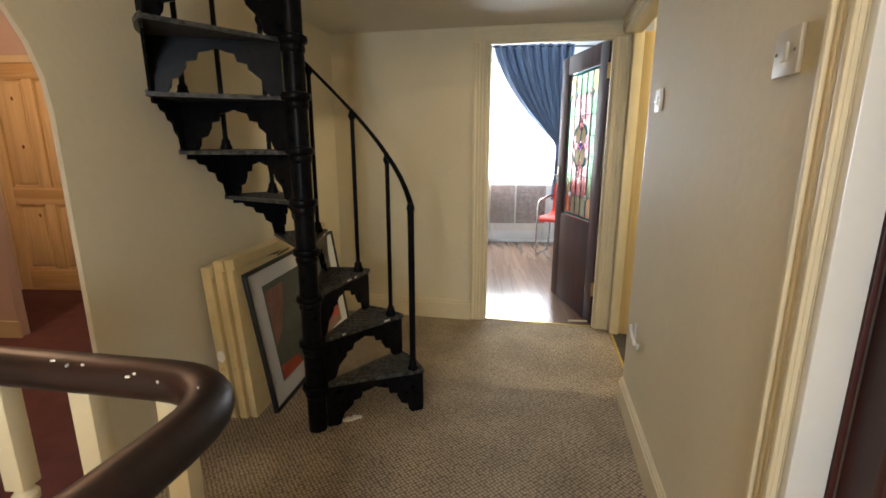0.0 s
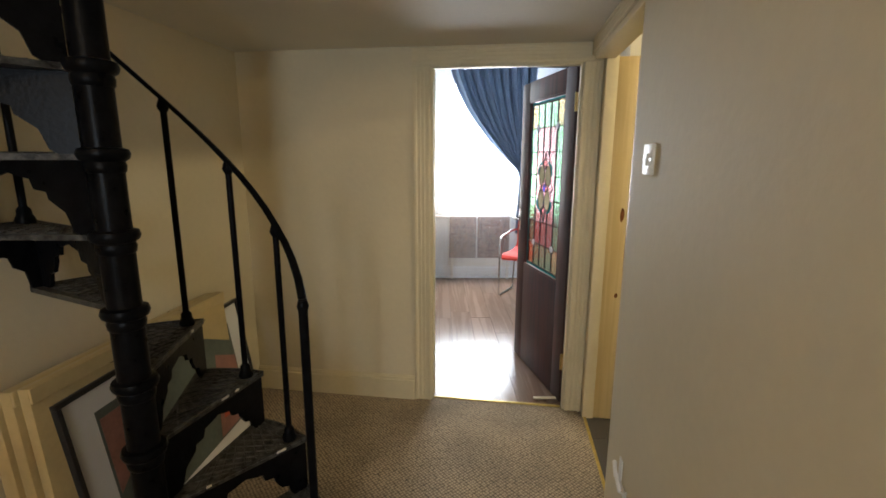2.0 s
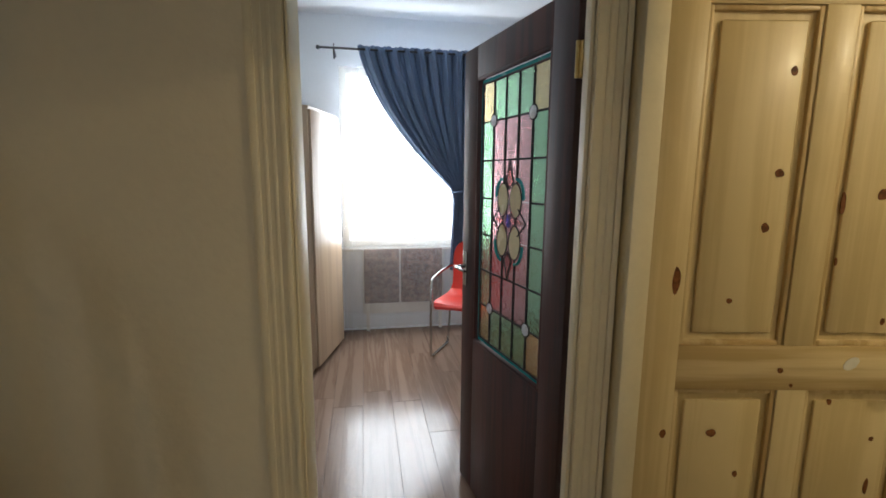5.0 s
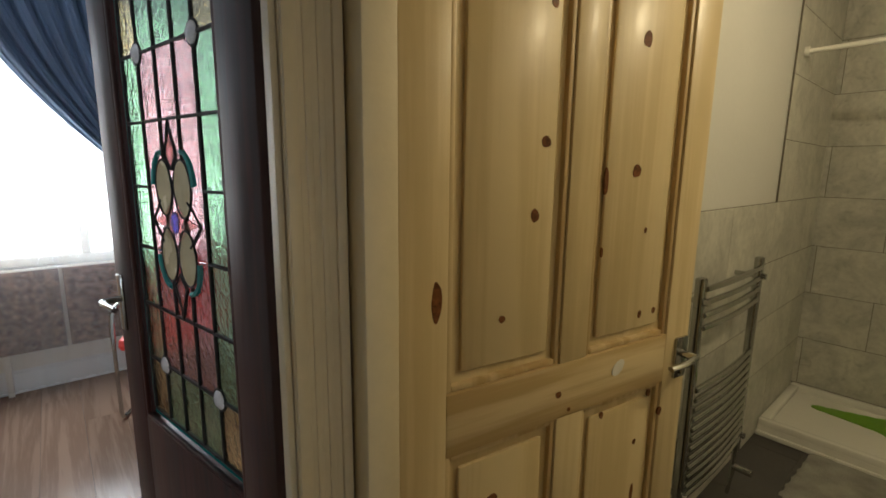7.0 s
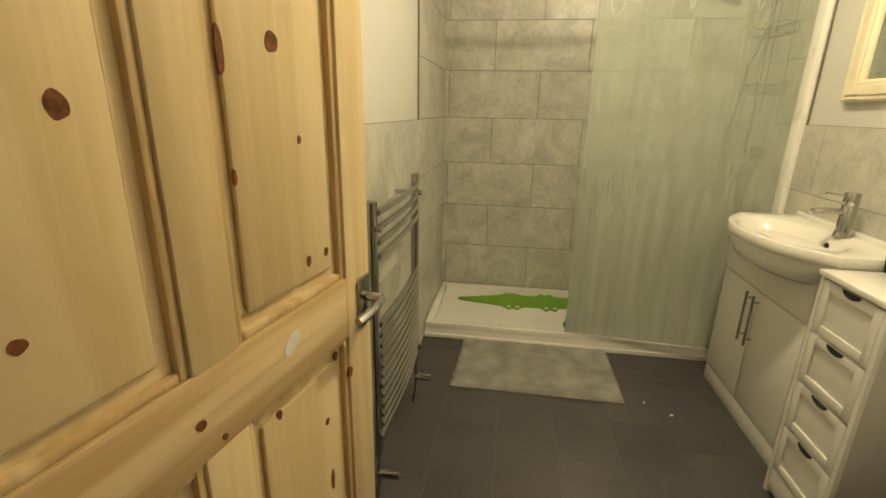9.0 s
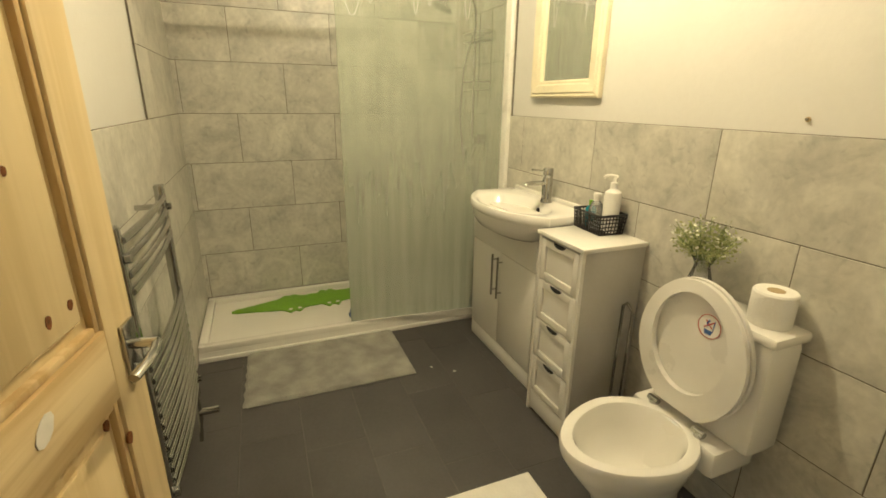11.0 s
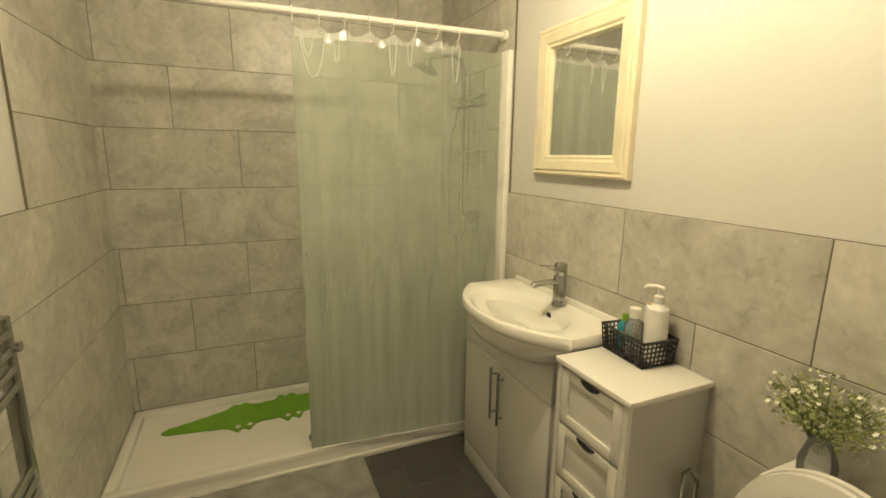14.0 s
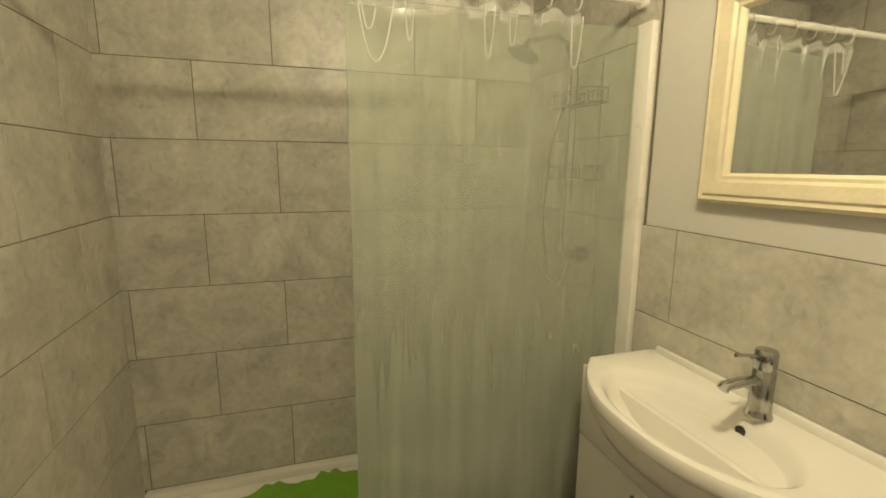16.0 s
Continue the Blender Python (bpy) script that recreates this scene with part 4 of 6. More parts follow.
ORANGE_KNOTS = [(0.25, 1.70, 0.012, 0.02, 0.008), (0.27, 1.3, 0.014, 0.02, 0.008), (0.62, 1.5, 0.012, 0.02, 0.008), (0.58, 1.15, 0.012, 0.012, 0.008), (0.07, 1.45, 0.01, 0.03, 0.0), (0.3, 0.7, 0.012, 0.02, 0.008), (0.62, 0.6, 0.012, 0.02, 0.008)]
pine_door("landing_door", "orange-lit pine panel door on the far landing", pose(-3.461, 4.93, 0.005, 0, 0, 0), 0.838, 1.98, [(0, 0.20), (0.80, 0.945), (1.86, 1.98)], ORANGE_KNOTS, 0.79)
boxes("trim_landing_door", CREAM_TRIM, [(-3.561, -3.471, 4.925, 4.958, 0, 2.05), (-2.616, -2.526, 4.925, 4.958, 0, 2.05), (-3.471, -2.616, 4.925, 4.958, 1.99, 2.05)], kind="structure", bevel=0.004)

# ---- bedroom door with a leaded glass panel ----


def leaded_door():
    d = thing("glazed_door", "dark red-brown door with a leaded stained glass panel, standing open", "door", "", pose(1.597, 4.362, 0.008, 0, 0, 101.1))
    w, h, t = 0.79, 2.0, 0.042
    gx0, gx1, gz0, gz1 = 0.125, 0.665, 0.738, 1.872
    part("stile", _bm_box((0, gx0, -t, 0, 0, h), 0.003), DARK_DOOR, d, smooth=True)
    part("stile", _bm_box((gx1, w, -t, 0, 0, h), 0.003), DARK_DOOR, d, smooth=True)
    part("top_rail", _bm_box((gx0, gx1, -t + 0.0005, -0.0005, gz1, h), 0.002), DARK_DOOR, d, smooth=True)
    part("lower_panel", _bm_box((gx0, gx1, -t + 0.0005, -0.0005, 0, gz0), 0.002), DARK_DOOR, d, smooth=True)
    bm = bmesh.new()
    for s in ((gx0, gx0 + 0.012, gz0, gz1), (gx1 - 0.012, gx1, gz0, gz1), (gx0, gx1, gz0, gz0 + 0.012), (gx0, gx1, gz1 - 0.012, gz1)):
        add_box(bm, s[0], s[1], -0.012, -0.001, s[2], s[3], bevel=0.003)
    part("glazing_bead", bm, DARK_DOOR, d, smooth=True)
    panel = part("leaded_panel", _bm_box((gx0 + 0.012, gx0 + 0.015, -0.026, -0.018, gz0 + 0.012, gz1 - 0.012)), LEAD, d, "leaded glass in green, pink, amber and teal")
    x0, x1, z0, z1 = gx0 + 0.012, gx1 - 0.012, gz0 + 0.012, gz1 - 0.012
    b = 0.017

    def pane(name, mat, a0, a1, c0, c1, y0=-0.024, y1=-0.020):
        part(name, _bm_box((a0, a1, y0, y1, c0, c1)), mat, panel)

    def came(a0, a1, c0, c1):
        part("came", _bm_box((a0, a1, -0.027, -0.016, c0, c1), 0.002), LEAD, panel)

    # teal border pieces
    for i in range(6):
        f0, f1 = i / 6, (i + 1) / 6
        pane("border_pane", OPAL_TEAL, x0 + (x1 - x0) * f0, x0 + (x1 - x0) * f1 - 0.003, z1 - b, z1)
        pane("border_pane", OPAL_TEAL, x0 + (x1 - x0) * f0, x0 + (x1 - x0) * f1 - 0.003, z0, z0 + b)
    for i in range(10):
        c0, c1 = z0 + b + (z1 - z0 - 2 * b) * i / 10, z0 + b + (z1 - z0 - 2 * b) * (i + 1) / 10 - 0.003
        pane("border_pane", OPAL_TEAL, x0, x0 + b, c0, c1)
        pane("border_pane", OPAL_TEAL, x1 - b, x1, c0, c1)
    ix0, ix1, iz0, iz1 = x0 + b, x1 - b, z0 + b, z1 - b
    cx = [ix0 + (ix1 - ix0) * f for f in (0, 0.20, 0.40, 0.60, 0.80, 1.0)]
    cz = [iz0 + (iz1 - iz0) * i / 7 for i in range(8)]
    for c in range(5):
        for r in range(7):
            edge_c, edge_r = c in (0, 4), r in (0, 6)
            mat = GLASS_Y if edge_c and edge_r else GLASS_G if edge_c or edge_r else GLASS_P
            pane("pane", mat, cx[c] + 0.002, cx[c + 1] - 0.002, cz[r] + 0.002, cz[r + 1] - 0.002)
    for c in range(6):
        came(cx[c] - 0.0035, cx[c] + 0.0035, iz0 if c in (0, 1, 4, 5) else iz0, iz1)
    for r in range(8):
        if r in (0, 1, 6, 7, 2, 5):
            came(ix0, ix1, cz[r] - 0.0035, cz[r] + 0.0035)
        else:
            came(ix0, cx[1], cz[r] - 0.0035, cz[r] + 0.0035)
            came(cx[4], ix1, cz[r] - 0.0035, cz[r] + 0.0035)
    # round jewels
    for x in (cx[1], cx[4]):
        for z in (cz[1], cz[6]):
            bm = bmesh.new()
            add_lathe(bm, [(0.0, 0.008), (0.012, 0.006), (0.022, 0.0), (0.022, -0.004), (0.0, -0.005)], 16, Matrix.Translation((x, -0.016, z)) @ Matrix.Rotation(radians(-90), 4, "X"))
            part("jewel", bm, GLASS_C, panel, "clear round glass jewel", smooth=True)
            bm = bmesh.new()
            ring(bm, x, -0.020, z, 0.0245, 0.0245, 0.0035)
            part("came_ring", bm, LEAD, panel, smooth=True)
    # flower motif
    mx, mz = (cx[0] + cx[5]) / 2, (cz[0] + cz[7]) / 2
    R90 = Matrix.Rotation(radians(90), 4, "X")
    for sx in (-1, 1):
        for sz in (-1, 1):
            px, pz = mx + sx * 0.048, mz + sz * 0.078
            bm = bmesh.new()
            add_prism(bm, [(0.040 * math.cos(q * math.tau / 16) * (1 - 0.3 * max(0, -sz * math.sin(q * math.tau / 16))), 0.062 * math.sin(q * math.tau / 16)) for q in range(16)], 0.004, Matrix.Translation((px, -0.0155, pz)) @ R90)
            part("petal_pane", bm, OPAL, panel, "cream yellow petal")
            bm = bmesh.new()
            ring(bm, px, -0.0165, pz, 0.042, 0.064, 0.003)
            part("came_ring", bm, LEAD, panel, smooth=True)
            bm = bmesh.new()
            ring_arc(bm, px + sx * 0.004, -0.0165, pz + sz * 0.006, 0.053, 0.074, 0.0065, sx, sz)
            part("teal_pane", bm, OPAL_TEAL, panel, smooth=True)
        bm = bmesh.new()
        add_prism(bm, [(0, 0.045), (sx * 0.05, 0.012), (sx * 0.098, 0), (sx * 0.05, -0.012), (0, -0.045)], 0.004, Matrix.Translation((mx + sx * 0.015, -0.0150, mz)) @ R90)
        part("side_petal_pane", bm, GLASS_P, panel)
        bm = bmesh.new()
        add_tube(bm, [(mx + sx * 0.07, -0.0165, mz + 0.05), (mx + sx * 0.125, -0.0165, mz), (mx + sx * 0.07, -0.0165, mz - 0.05)], 0.004, 6)
        part("came_point", bm, LEAD, panel)
    for sz in (-1, 1):
        bm = bmesh.new()
        add_tube(bm, [(mx - 0.03, -0.0165, mz + sz * 0.150), (mx, -0.0165, mz + sz * 0.225), (mx + 0.03, -0.0165, mz + sz * 0.150), (mx, -0.0165, mz + sz * 0.12), (mx - 0.03, -0.0165, mz + sz * 0.150)], 0.0038, 6)
        part("came_point", bm, LEAD, panel)
        bm = bmesh.new()
        add_prism(bm, [(-0.022, 0.150 * sz), (0, 0.205 * sz), (0.022, 0.150 * sz), (0, 0.125 * sz)], 0.003, Matrix.Translation((mx, -0.0158, mz)) @ R90)
        part("point_pane", bm, GLASS_P, panel)
    bm = bmesh.new()
    add_prism(bm, [(0.020 * math.cos(q * math.tau / 16), 0.026 * math.sin(q * math.tau / 16)) for q in range(16)], 0.005, Matrix.Translation((mx, -0.0140, mz)) @ R90)
    part("centre_pane", bm, GLASS_B, panel, "deep blue oval centre")
    # lever and hinges
    ha = part("handle", _bm_box((w - 0.058, w - 0.022, -0.0005, 0.008, 0.975, 1.135), 0.003), CHROME, d, "satin chrome lever on a long plate", smooth=True)
    bm = bmesh.new()
    add_rod(bm, (w - 0.04, 0.006, 1.065), (w - 0.04, 0.05, 1.065), 0.009, 12)
    add_tube(bm, [(w - 0.04, 0.048, 1.065), (w - 0.07, 0.054, 1.065), (w - 0.14, 0.05, 1.062)], 0.009, 10, 0.8)
    part("lever", bm, CHROME, ha, smooth=True)
    for z in (0.22, 1.75):
        bm = bmesh.new()
        add_box(bm, -0.020, 0.0, -0.034, -0.002, z, z + 0.10, bevel=0.002)
        add_rod(bm, (-0.004, 0.002, z), (-0.004, 0.002, z + 0.10), 0.006, 10)
        part("hinge", bm, BRASS, d, "aged brass butt hinge", smooth=True)


def ring(bm, x, y, z, rx, rz, r):
    n = 24
    pts = [(x + rx * math.cos(q * math.tau / n), y, z + rz * math.sin(q * math.tau / n)) for q in range(n + 1)]
    add_tube(bm, pts, r, 6)


def ring_arc(bm, x, y, z, rx, rz, r, sx, sz):
    n = 10
    pts = [(x + sx * rx * math.cos(q * math.pi / 2 / n), y, z + sz * rz * math.sin(q * math.pi / 2 / n)) for q in range(n + 1)]
    add_tube(bm, pts, r, 6)


leaded_door()

# ---- bedroom ----


def bedroom_window():
    wd = thing("window_1", "tall white-framed window full of daylight", "window")
    wd["kind"] = "structure"
    bm = bmesh.new()
    for s in ((0.80, 0.86, 0.80, 2.42), (2.09, 2.15, 0.80, 2.42), (0.86, 2.09, 0.80, 0.86), (0.86, 2.09, 2.36, 2.42), (1.45, 1.50, 0.86, 2.36)):
        add_box(bm, s[0], s[1], 7.44, 7.50, s[2], s[3], bevel=0.004)
    part("window_frame", bm, WHITE_LACQ, wd, smooth=True)
    part("window_sill", _bm_box((0.76, 2.19, 7.36, 7.44, 0.775, 0.80), 0.005), WHITE_LACQ, wd, smooth=True)
    for a, b in ((0.86, 1.45), (1.50, 2.09)):
        g = part("pane", _bm_box((a, b, 7.468, 7.474, 0.86, 2.36)), CLEAR, wd)
        g.visible_shadow = False


bedroom_window()


def wavy_sheet(name, mat, x0, x1, y, z0, z1, waves, depth, label, category, parent=None, nx=120, nz=8):
    bm = bmesh.new()
    grid = []
    for i in range(nx + 1):
        u = i / nx
        col = []
        for k in range(nz + 1):
            v = k / nz
            ph = waves * u * math.tau
            col.append(bm.verts.new((x0 + (x1 - x0) * u, y + depth * (math.sin(ph) + 0.4 * math.sin(2.3 * ph + 1 + v)), z0 + (z1 - z0) * v)))
        grid.append(col)
    for a, b in zip(grid, grid[1:]):
        for k in range(nz):
            bm.faces.new((a[k], b[k], b[k + 1], a[k + 1]))
    ob = part(name, bm, mat, parent, smooth=True)
    if not parent:
        tagged(ob, label, category)
    return ob


net = wavy_sheet("net_curtain", NET, 0.80, 2.15, 7.27, 0.06, 2.40, 16, 0.012, "white net curtain hanging to the floor", "curtain")
net.visible_shadow = False
hc = thing("heater_cover", "mottled brown-grey panel behind the net curtain below the window", "panel")
part("panel", _bm_box((0.985, 1.315, 7.345, 7.375, 0.27, 0.79), 0.004), FLECK, hc, smooth=True)
part("panel", _bm_box((1.335, 1.73, 7.345, 7.375, 0.27, 0.79), 0.004), FLECK, hc, smooth=True)
part("backing", _bm_box((0.97, 1.75, 7.376, 7.388, 0.16, 0.79), 0.002), WHITE_LACQ, hc, smooth=True)
for x in (1.0, 1.7):
    part("foot", _bm_box((x, x + 0.03, 7.345, 7.375, 0.0, 0.27), 0.002), WHITE_LACQ, hc)


def tied_curtain():
    """A curtain gathered on a pole, pulled across to a tie, then falling straight."""
    bm = bmesh.new()
    top0, top1, tie = 0.97, 1.96, (1.84, 1.335)
    nu, nv = 90, 26
    grid = []
    for i in range(nu + 1):
        u = i / nu
        col = []
        for k in range(nv + 1):
            v = k / nv
            if v <= 0.75:
                f = v / 0.75
                xt = top0 + (top1 - top0) * u
                xe = tie[0] - 0.05 + 0.10 * u
                sag = 0.10 * math.sin(math.pi * f) * (1 - u)
                x = xt + (xe - xt) * (f ** (1.15 - 0.1 * u)) - sag * 0.9
                z = 2.53 + (tie[1] - 2.53) * f
                amp = 0.030 * (1 - 0.6 * f)
            else:
                f = (v - 0.75) / 0.25
                x = tie[0] - 0.05 - 0.03 * f + (0.10 + 0.08 * f) * u
                z = tie[1] + (0.62 - tie[1]) * f
                amp = 0.014 + 0.012 * f
            y = 7.13 + amp * (math.sin(u * math.tau * 9 + 0.8 * math.sin(v * 5)) + 0.5 * math.sin(u * math.tau * 21 + 1))
            col.append(bm.verts.new((x, y, z + (0.012 * math.sin(u * math.tau * 9) if k == 0 else 0))))
        grid.append(col)
    for a, b in zip(grid, grid[1:]):
        for k in range(nv):
            bm.faces.new((a[k], b[k], b[k + 1], a[k + 1]))
    c = thing("curtain", "slate blue curtain drawn aside and tied back", "curtain")
    cl = part("cloth", bm, BLUE_CLOTH, c, smooth=True)
    so = cl.modifiers.new("thickness", "SOLIDIFY")
    so.thickness = 0.003
    bm = bmesh.new()
    n = 20
    add_tube(bm, [(tie[0] + 0.062 * math.cos(q * math.tau / n), 7.13 + 0.05 * math.sin(q * math.tau / n), tie[1] + 0.01 * math.cos(q * math.tau / n)) for q in range(n + 1)], 0.012, 8)
    part("tie_back", bm, BLUE_CLOTH, c, smooth=True)
    r = thing("curtain_pole", "thin black metal curtain pole with ball ends", "curtain pole")
    bm = bmesh.new()
    add_rod(bm, (0.66, 7.13, 2.50), (2.45, 7.13, 2.50), 0.009, 12)
    part("pole", bm, BLACK_PLASTIC, r, smooth=True)
    for x in (0.655, 2.455):
        bm = bmesh.new()
        bmesh.ops.create_uvsphere(bm, u_segments=14, v_segments=8, radius=0.018, matrix=Matrix.Translation((x, 7.13, 2.50)))
        part("finial", bm, BLACK_PLASTIC, r, smooth=True)
    for x in (0.78, 2.3):
        bm = bmesh.new()
        add_rod(bm, (x, 7.13, 2.50), (x, 7.42, 2.50), 0.007, 10)
        add_tube(bm, [(x, 7.13, 2.53), (x, 7.12, 2.50), (x, 7.13, 2.46), (x, 7.15, 2.42)], 0.007, 8)
        part("pole_bracket", bm, BLACK_PLASTIC, r, smooth=True)


tied_curtain()


def wardrobe():
    """A corner wardrobe with a slanting door front."""
    wr = thing("wardrobe", "tall pale oak corner wardrobe with a slanting door", "wardrobe")
    hgt = 1.93
    a, b, c = Vector((0.44, 6.24)), Vector((0.625, 6.45)), Vector((0.785, 7.05))
    bm = bmesh.new()
    add_prism(bm, [(0.205, 6.372), (0.475, 6.372), tuple(b), (0.775, 7.05), (0.775, 7.38), (0.205, 7.38)], hgt - 0.04, Matrix.Translation((0, 0, 0.04)))
    part("body", bm, OAK, wr)
    ang = math.degrees(math.atan2(c.y - b.y, c.x - b.x))
    L = (c - b).length
    dm = pose(b.x, b.y, 0, 0, 0, ang)
    bm = bmesh.new()
    add_box(bm, 0.004, L - 0.004, -0.020, -0.001, 0.05, hgt - 0.005, bevel=0.002, m=dm)
    dr = part("door", bm, OAK, wr, "plain glossy oak door", smooth=True)
    bm = bmesh.new()
    add_tube(bm, [dm @ Vector(p) for p in ((L - 0.05, -0.02, 0.96), (L - 0.05, -0.042, 0.965), (L - 0.05, -0.042, 1.085), (L - 0.05, -0.02, 1.09))], 0.005, 8)
    part("handle", bm, CHROME, dr, smooth=True)
    part("plinth", _bm_box((0.21, 0.60, 6.46, 7.37, 0, 0.04)), OAK, wr)
    part("crown", prism_bm([(0.205, 6.368), (0.48, 6.368), (0.632, 6.445), (0.792, 7.05), (0.785, 7.385), (0.205, 7.385)], hgt, 0.018), OAK, wr)


def prism_bm(outline, z, depth):
    bm = bmesh.new()
    add_prism(bm, outline, depth, Matrix.Translation((0, 0, z)))
    return bm


wardrobe()


def tall_chest():
    ang = math.degrees(math.atan2(0.30, 0.09)) - 90
    c = thing("chest_of_drawers", "narrow oak chest with frosted drawer fronts beside the wardrobe", "chest of drawers", "", pose(0.458, 6.355, 0, 0, 0, ang))
    # local x = 0 is the front, local y runs back along it
    x1, y0, y1, h, dep = 0.0, -0.315, -0.004, 1.385, 0.155
    part("body", _bm_box((-dep, x1 - 0.02, y0, y1, 0.0, h - 0.02), 0.002), OAK, c, smooth=True)
    part("top", _bm_box((-dep, x1 + 0.008, y0 - 0.006, y1, h - 0.02, h), 0.003), OAK, c, smooth=True)
    n = 6
    for i in range(n):
        z0 = 0.06 + i * (h - 0.09) / n
        z1 = z0 + (h - 0.09) / n - 0.010
        dr = part("drawer", _bm_box((x1 - 0.02, x1, y0 + 0.006, y1 - 0.006, z0, z1), 0.002), FROST, c, "frosted blue-grey drawer front", smooth=True)
        part("drawer_edge", _bm_box((x1 - 0.018, x1 + 0.003, y0 + 0.006, y1 - 0.006, z1 - 0.045, z1), 0.002), OAK, dr, smooth=True)
        ym = (y0 + y1) / 2
        part("handle", _bm_box((x1 + 0.003, x1 + 0.020, ym - 0.05, ym + 0.05, z1 - 0.034, z1 - 0.018), 0.003), OAK, dr, smooth=True)


tall_chest()
sp = thing("speaker", "small black rounded speaker on the chest", "speaker")
bm = bmesh.new()
add_lathe(bm, [(0.036, 0), (0.044, 0.012), (0.046, 0.06), (0.042, 0.095), (0.030, 0.118), (0.008, 0.126)], 22, Matrix.Translation((0.365, 6.24, 1.385)))
part("body", bm, BLACK_PLASTIC, sp, smooth=True)
bm = bmesh.new()
add_lathe(bm, [(0.0465, 0.02), (0.0475, 0.024), (0.0475, 0.03), (0.0465, 0.034)], 22, Matrix.Translation((0.365, 6.24, 1.385)))
part("band", bm, DARK_HOLE, sp, smooth=True)


pl = thing("houseplant", "small leafy green plant in a dark pot on the chest", "plant")
bm = bmesh.new()
add_lathe(bm, [(0.030, 0.0), (0.036, 0.004), (0.044, 0.075), (0.047, 0.08), (0.043, 0.084), (0.040, 0.076), (0.0, 0.074)], 20, Matrix.Translation((0.31, 6.12, 1.385)))
part("pot", bm, BLACK_PLASTIC, pl, smooth=True)
rnd = random.Random(21)
stems, leaves = bmesh.new(), bmesh.new()
for i in range(13):
    a = i * 2.4
    base = Vector((0.31, 6.12, 1.455))
    tip = base + Vector((0.085 * math.cos(a) * rnd.uniform(0.5, 1), 0.10 * math.sin(a) * rnd.uniform(0.5, 1), rnd.uniform(0.24, 0.46)))
    mid = base.lerp(tip, 0.55) + Vector((0, 0, 0.05))
    add_tube(stems, [base, mid, tip], 0.0018, 5)
    for q in range(4):
        c = base.lerp(tip, 0.55 + 0.15 * q)
        m = Matrix.Translation(c) @ Euler((rnd.uniform(-0.9, 0.5), rnd.uniform(-0.7, 0.7), rnd.random() * 6.3)).to_matrix().to_4x4()
        l = rnd.uniform(0.05, 0.085)
        leaves.faces.new([leaves.verts.new(m @ Vector(p)) for p in ((0, 0, 0), (0.16 * l, 0.3 * l, 0.006), (0.15 * l, 0.65 * l, 0.004), (0, l, -0.01), (-0.15 * l, 0.65 * l, 0.004), (-0.16 * l, 0.3 * l, 0.006))])
part("stems", stems, STEM, pl, kind="stuff")
part("leaves", leaves, material("dark_green_leaf", (0.045, 0.11, 0.03), 0.45, var=0.3, scale=20, fine=80), pl, kind="stuff")

rl = thing("rolled_mat", "narrow dark red rolled mat standing by the chest", "mat")
bm = bmesh.new()
add_lathe(bm, [(0.016, 0.0), (0.022, 0.004), (0.022, 0.70), (0.018, 0.705), (0.006, 0.70)], 16, Matrix.Translation((0.335, 6.02, 0.0)))
part("roll", bm, material("dark_red_foam", (0.22, 0.02, 0.05), 0.7, var=0.2), rl, smooth=True)
bm = bmesh.new()
add_lathe(bm, [(0.0225, 0.34), (0.0235, 0.345), (0.0235, 0.365), (0.0225, 0.37)], 16, Matrix.Translation((0.335, 6.02, 0.0)))
part("strap", bm, BLACK_PLASTIC, rl, smooth=True)


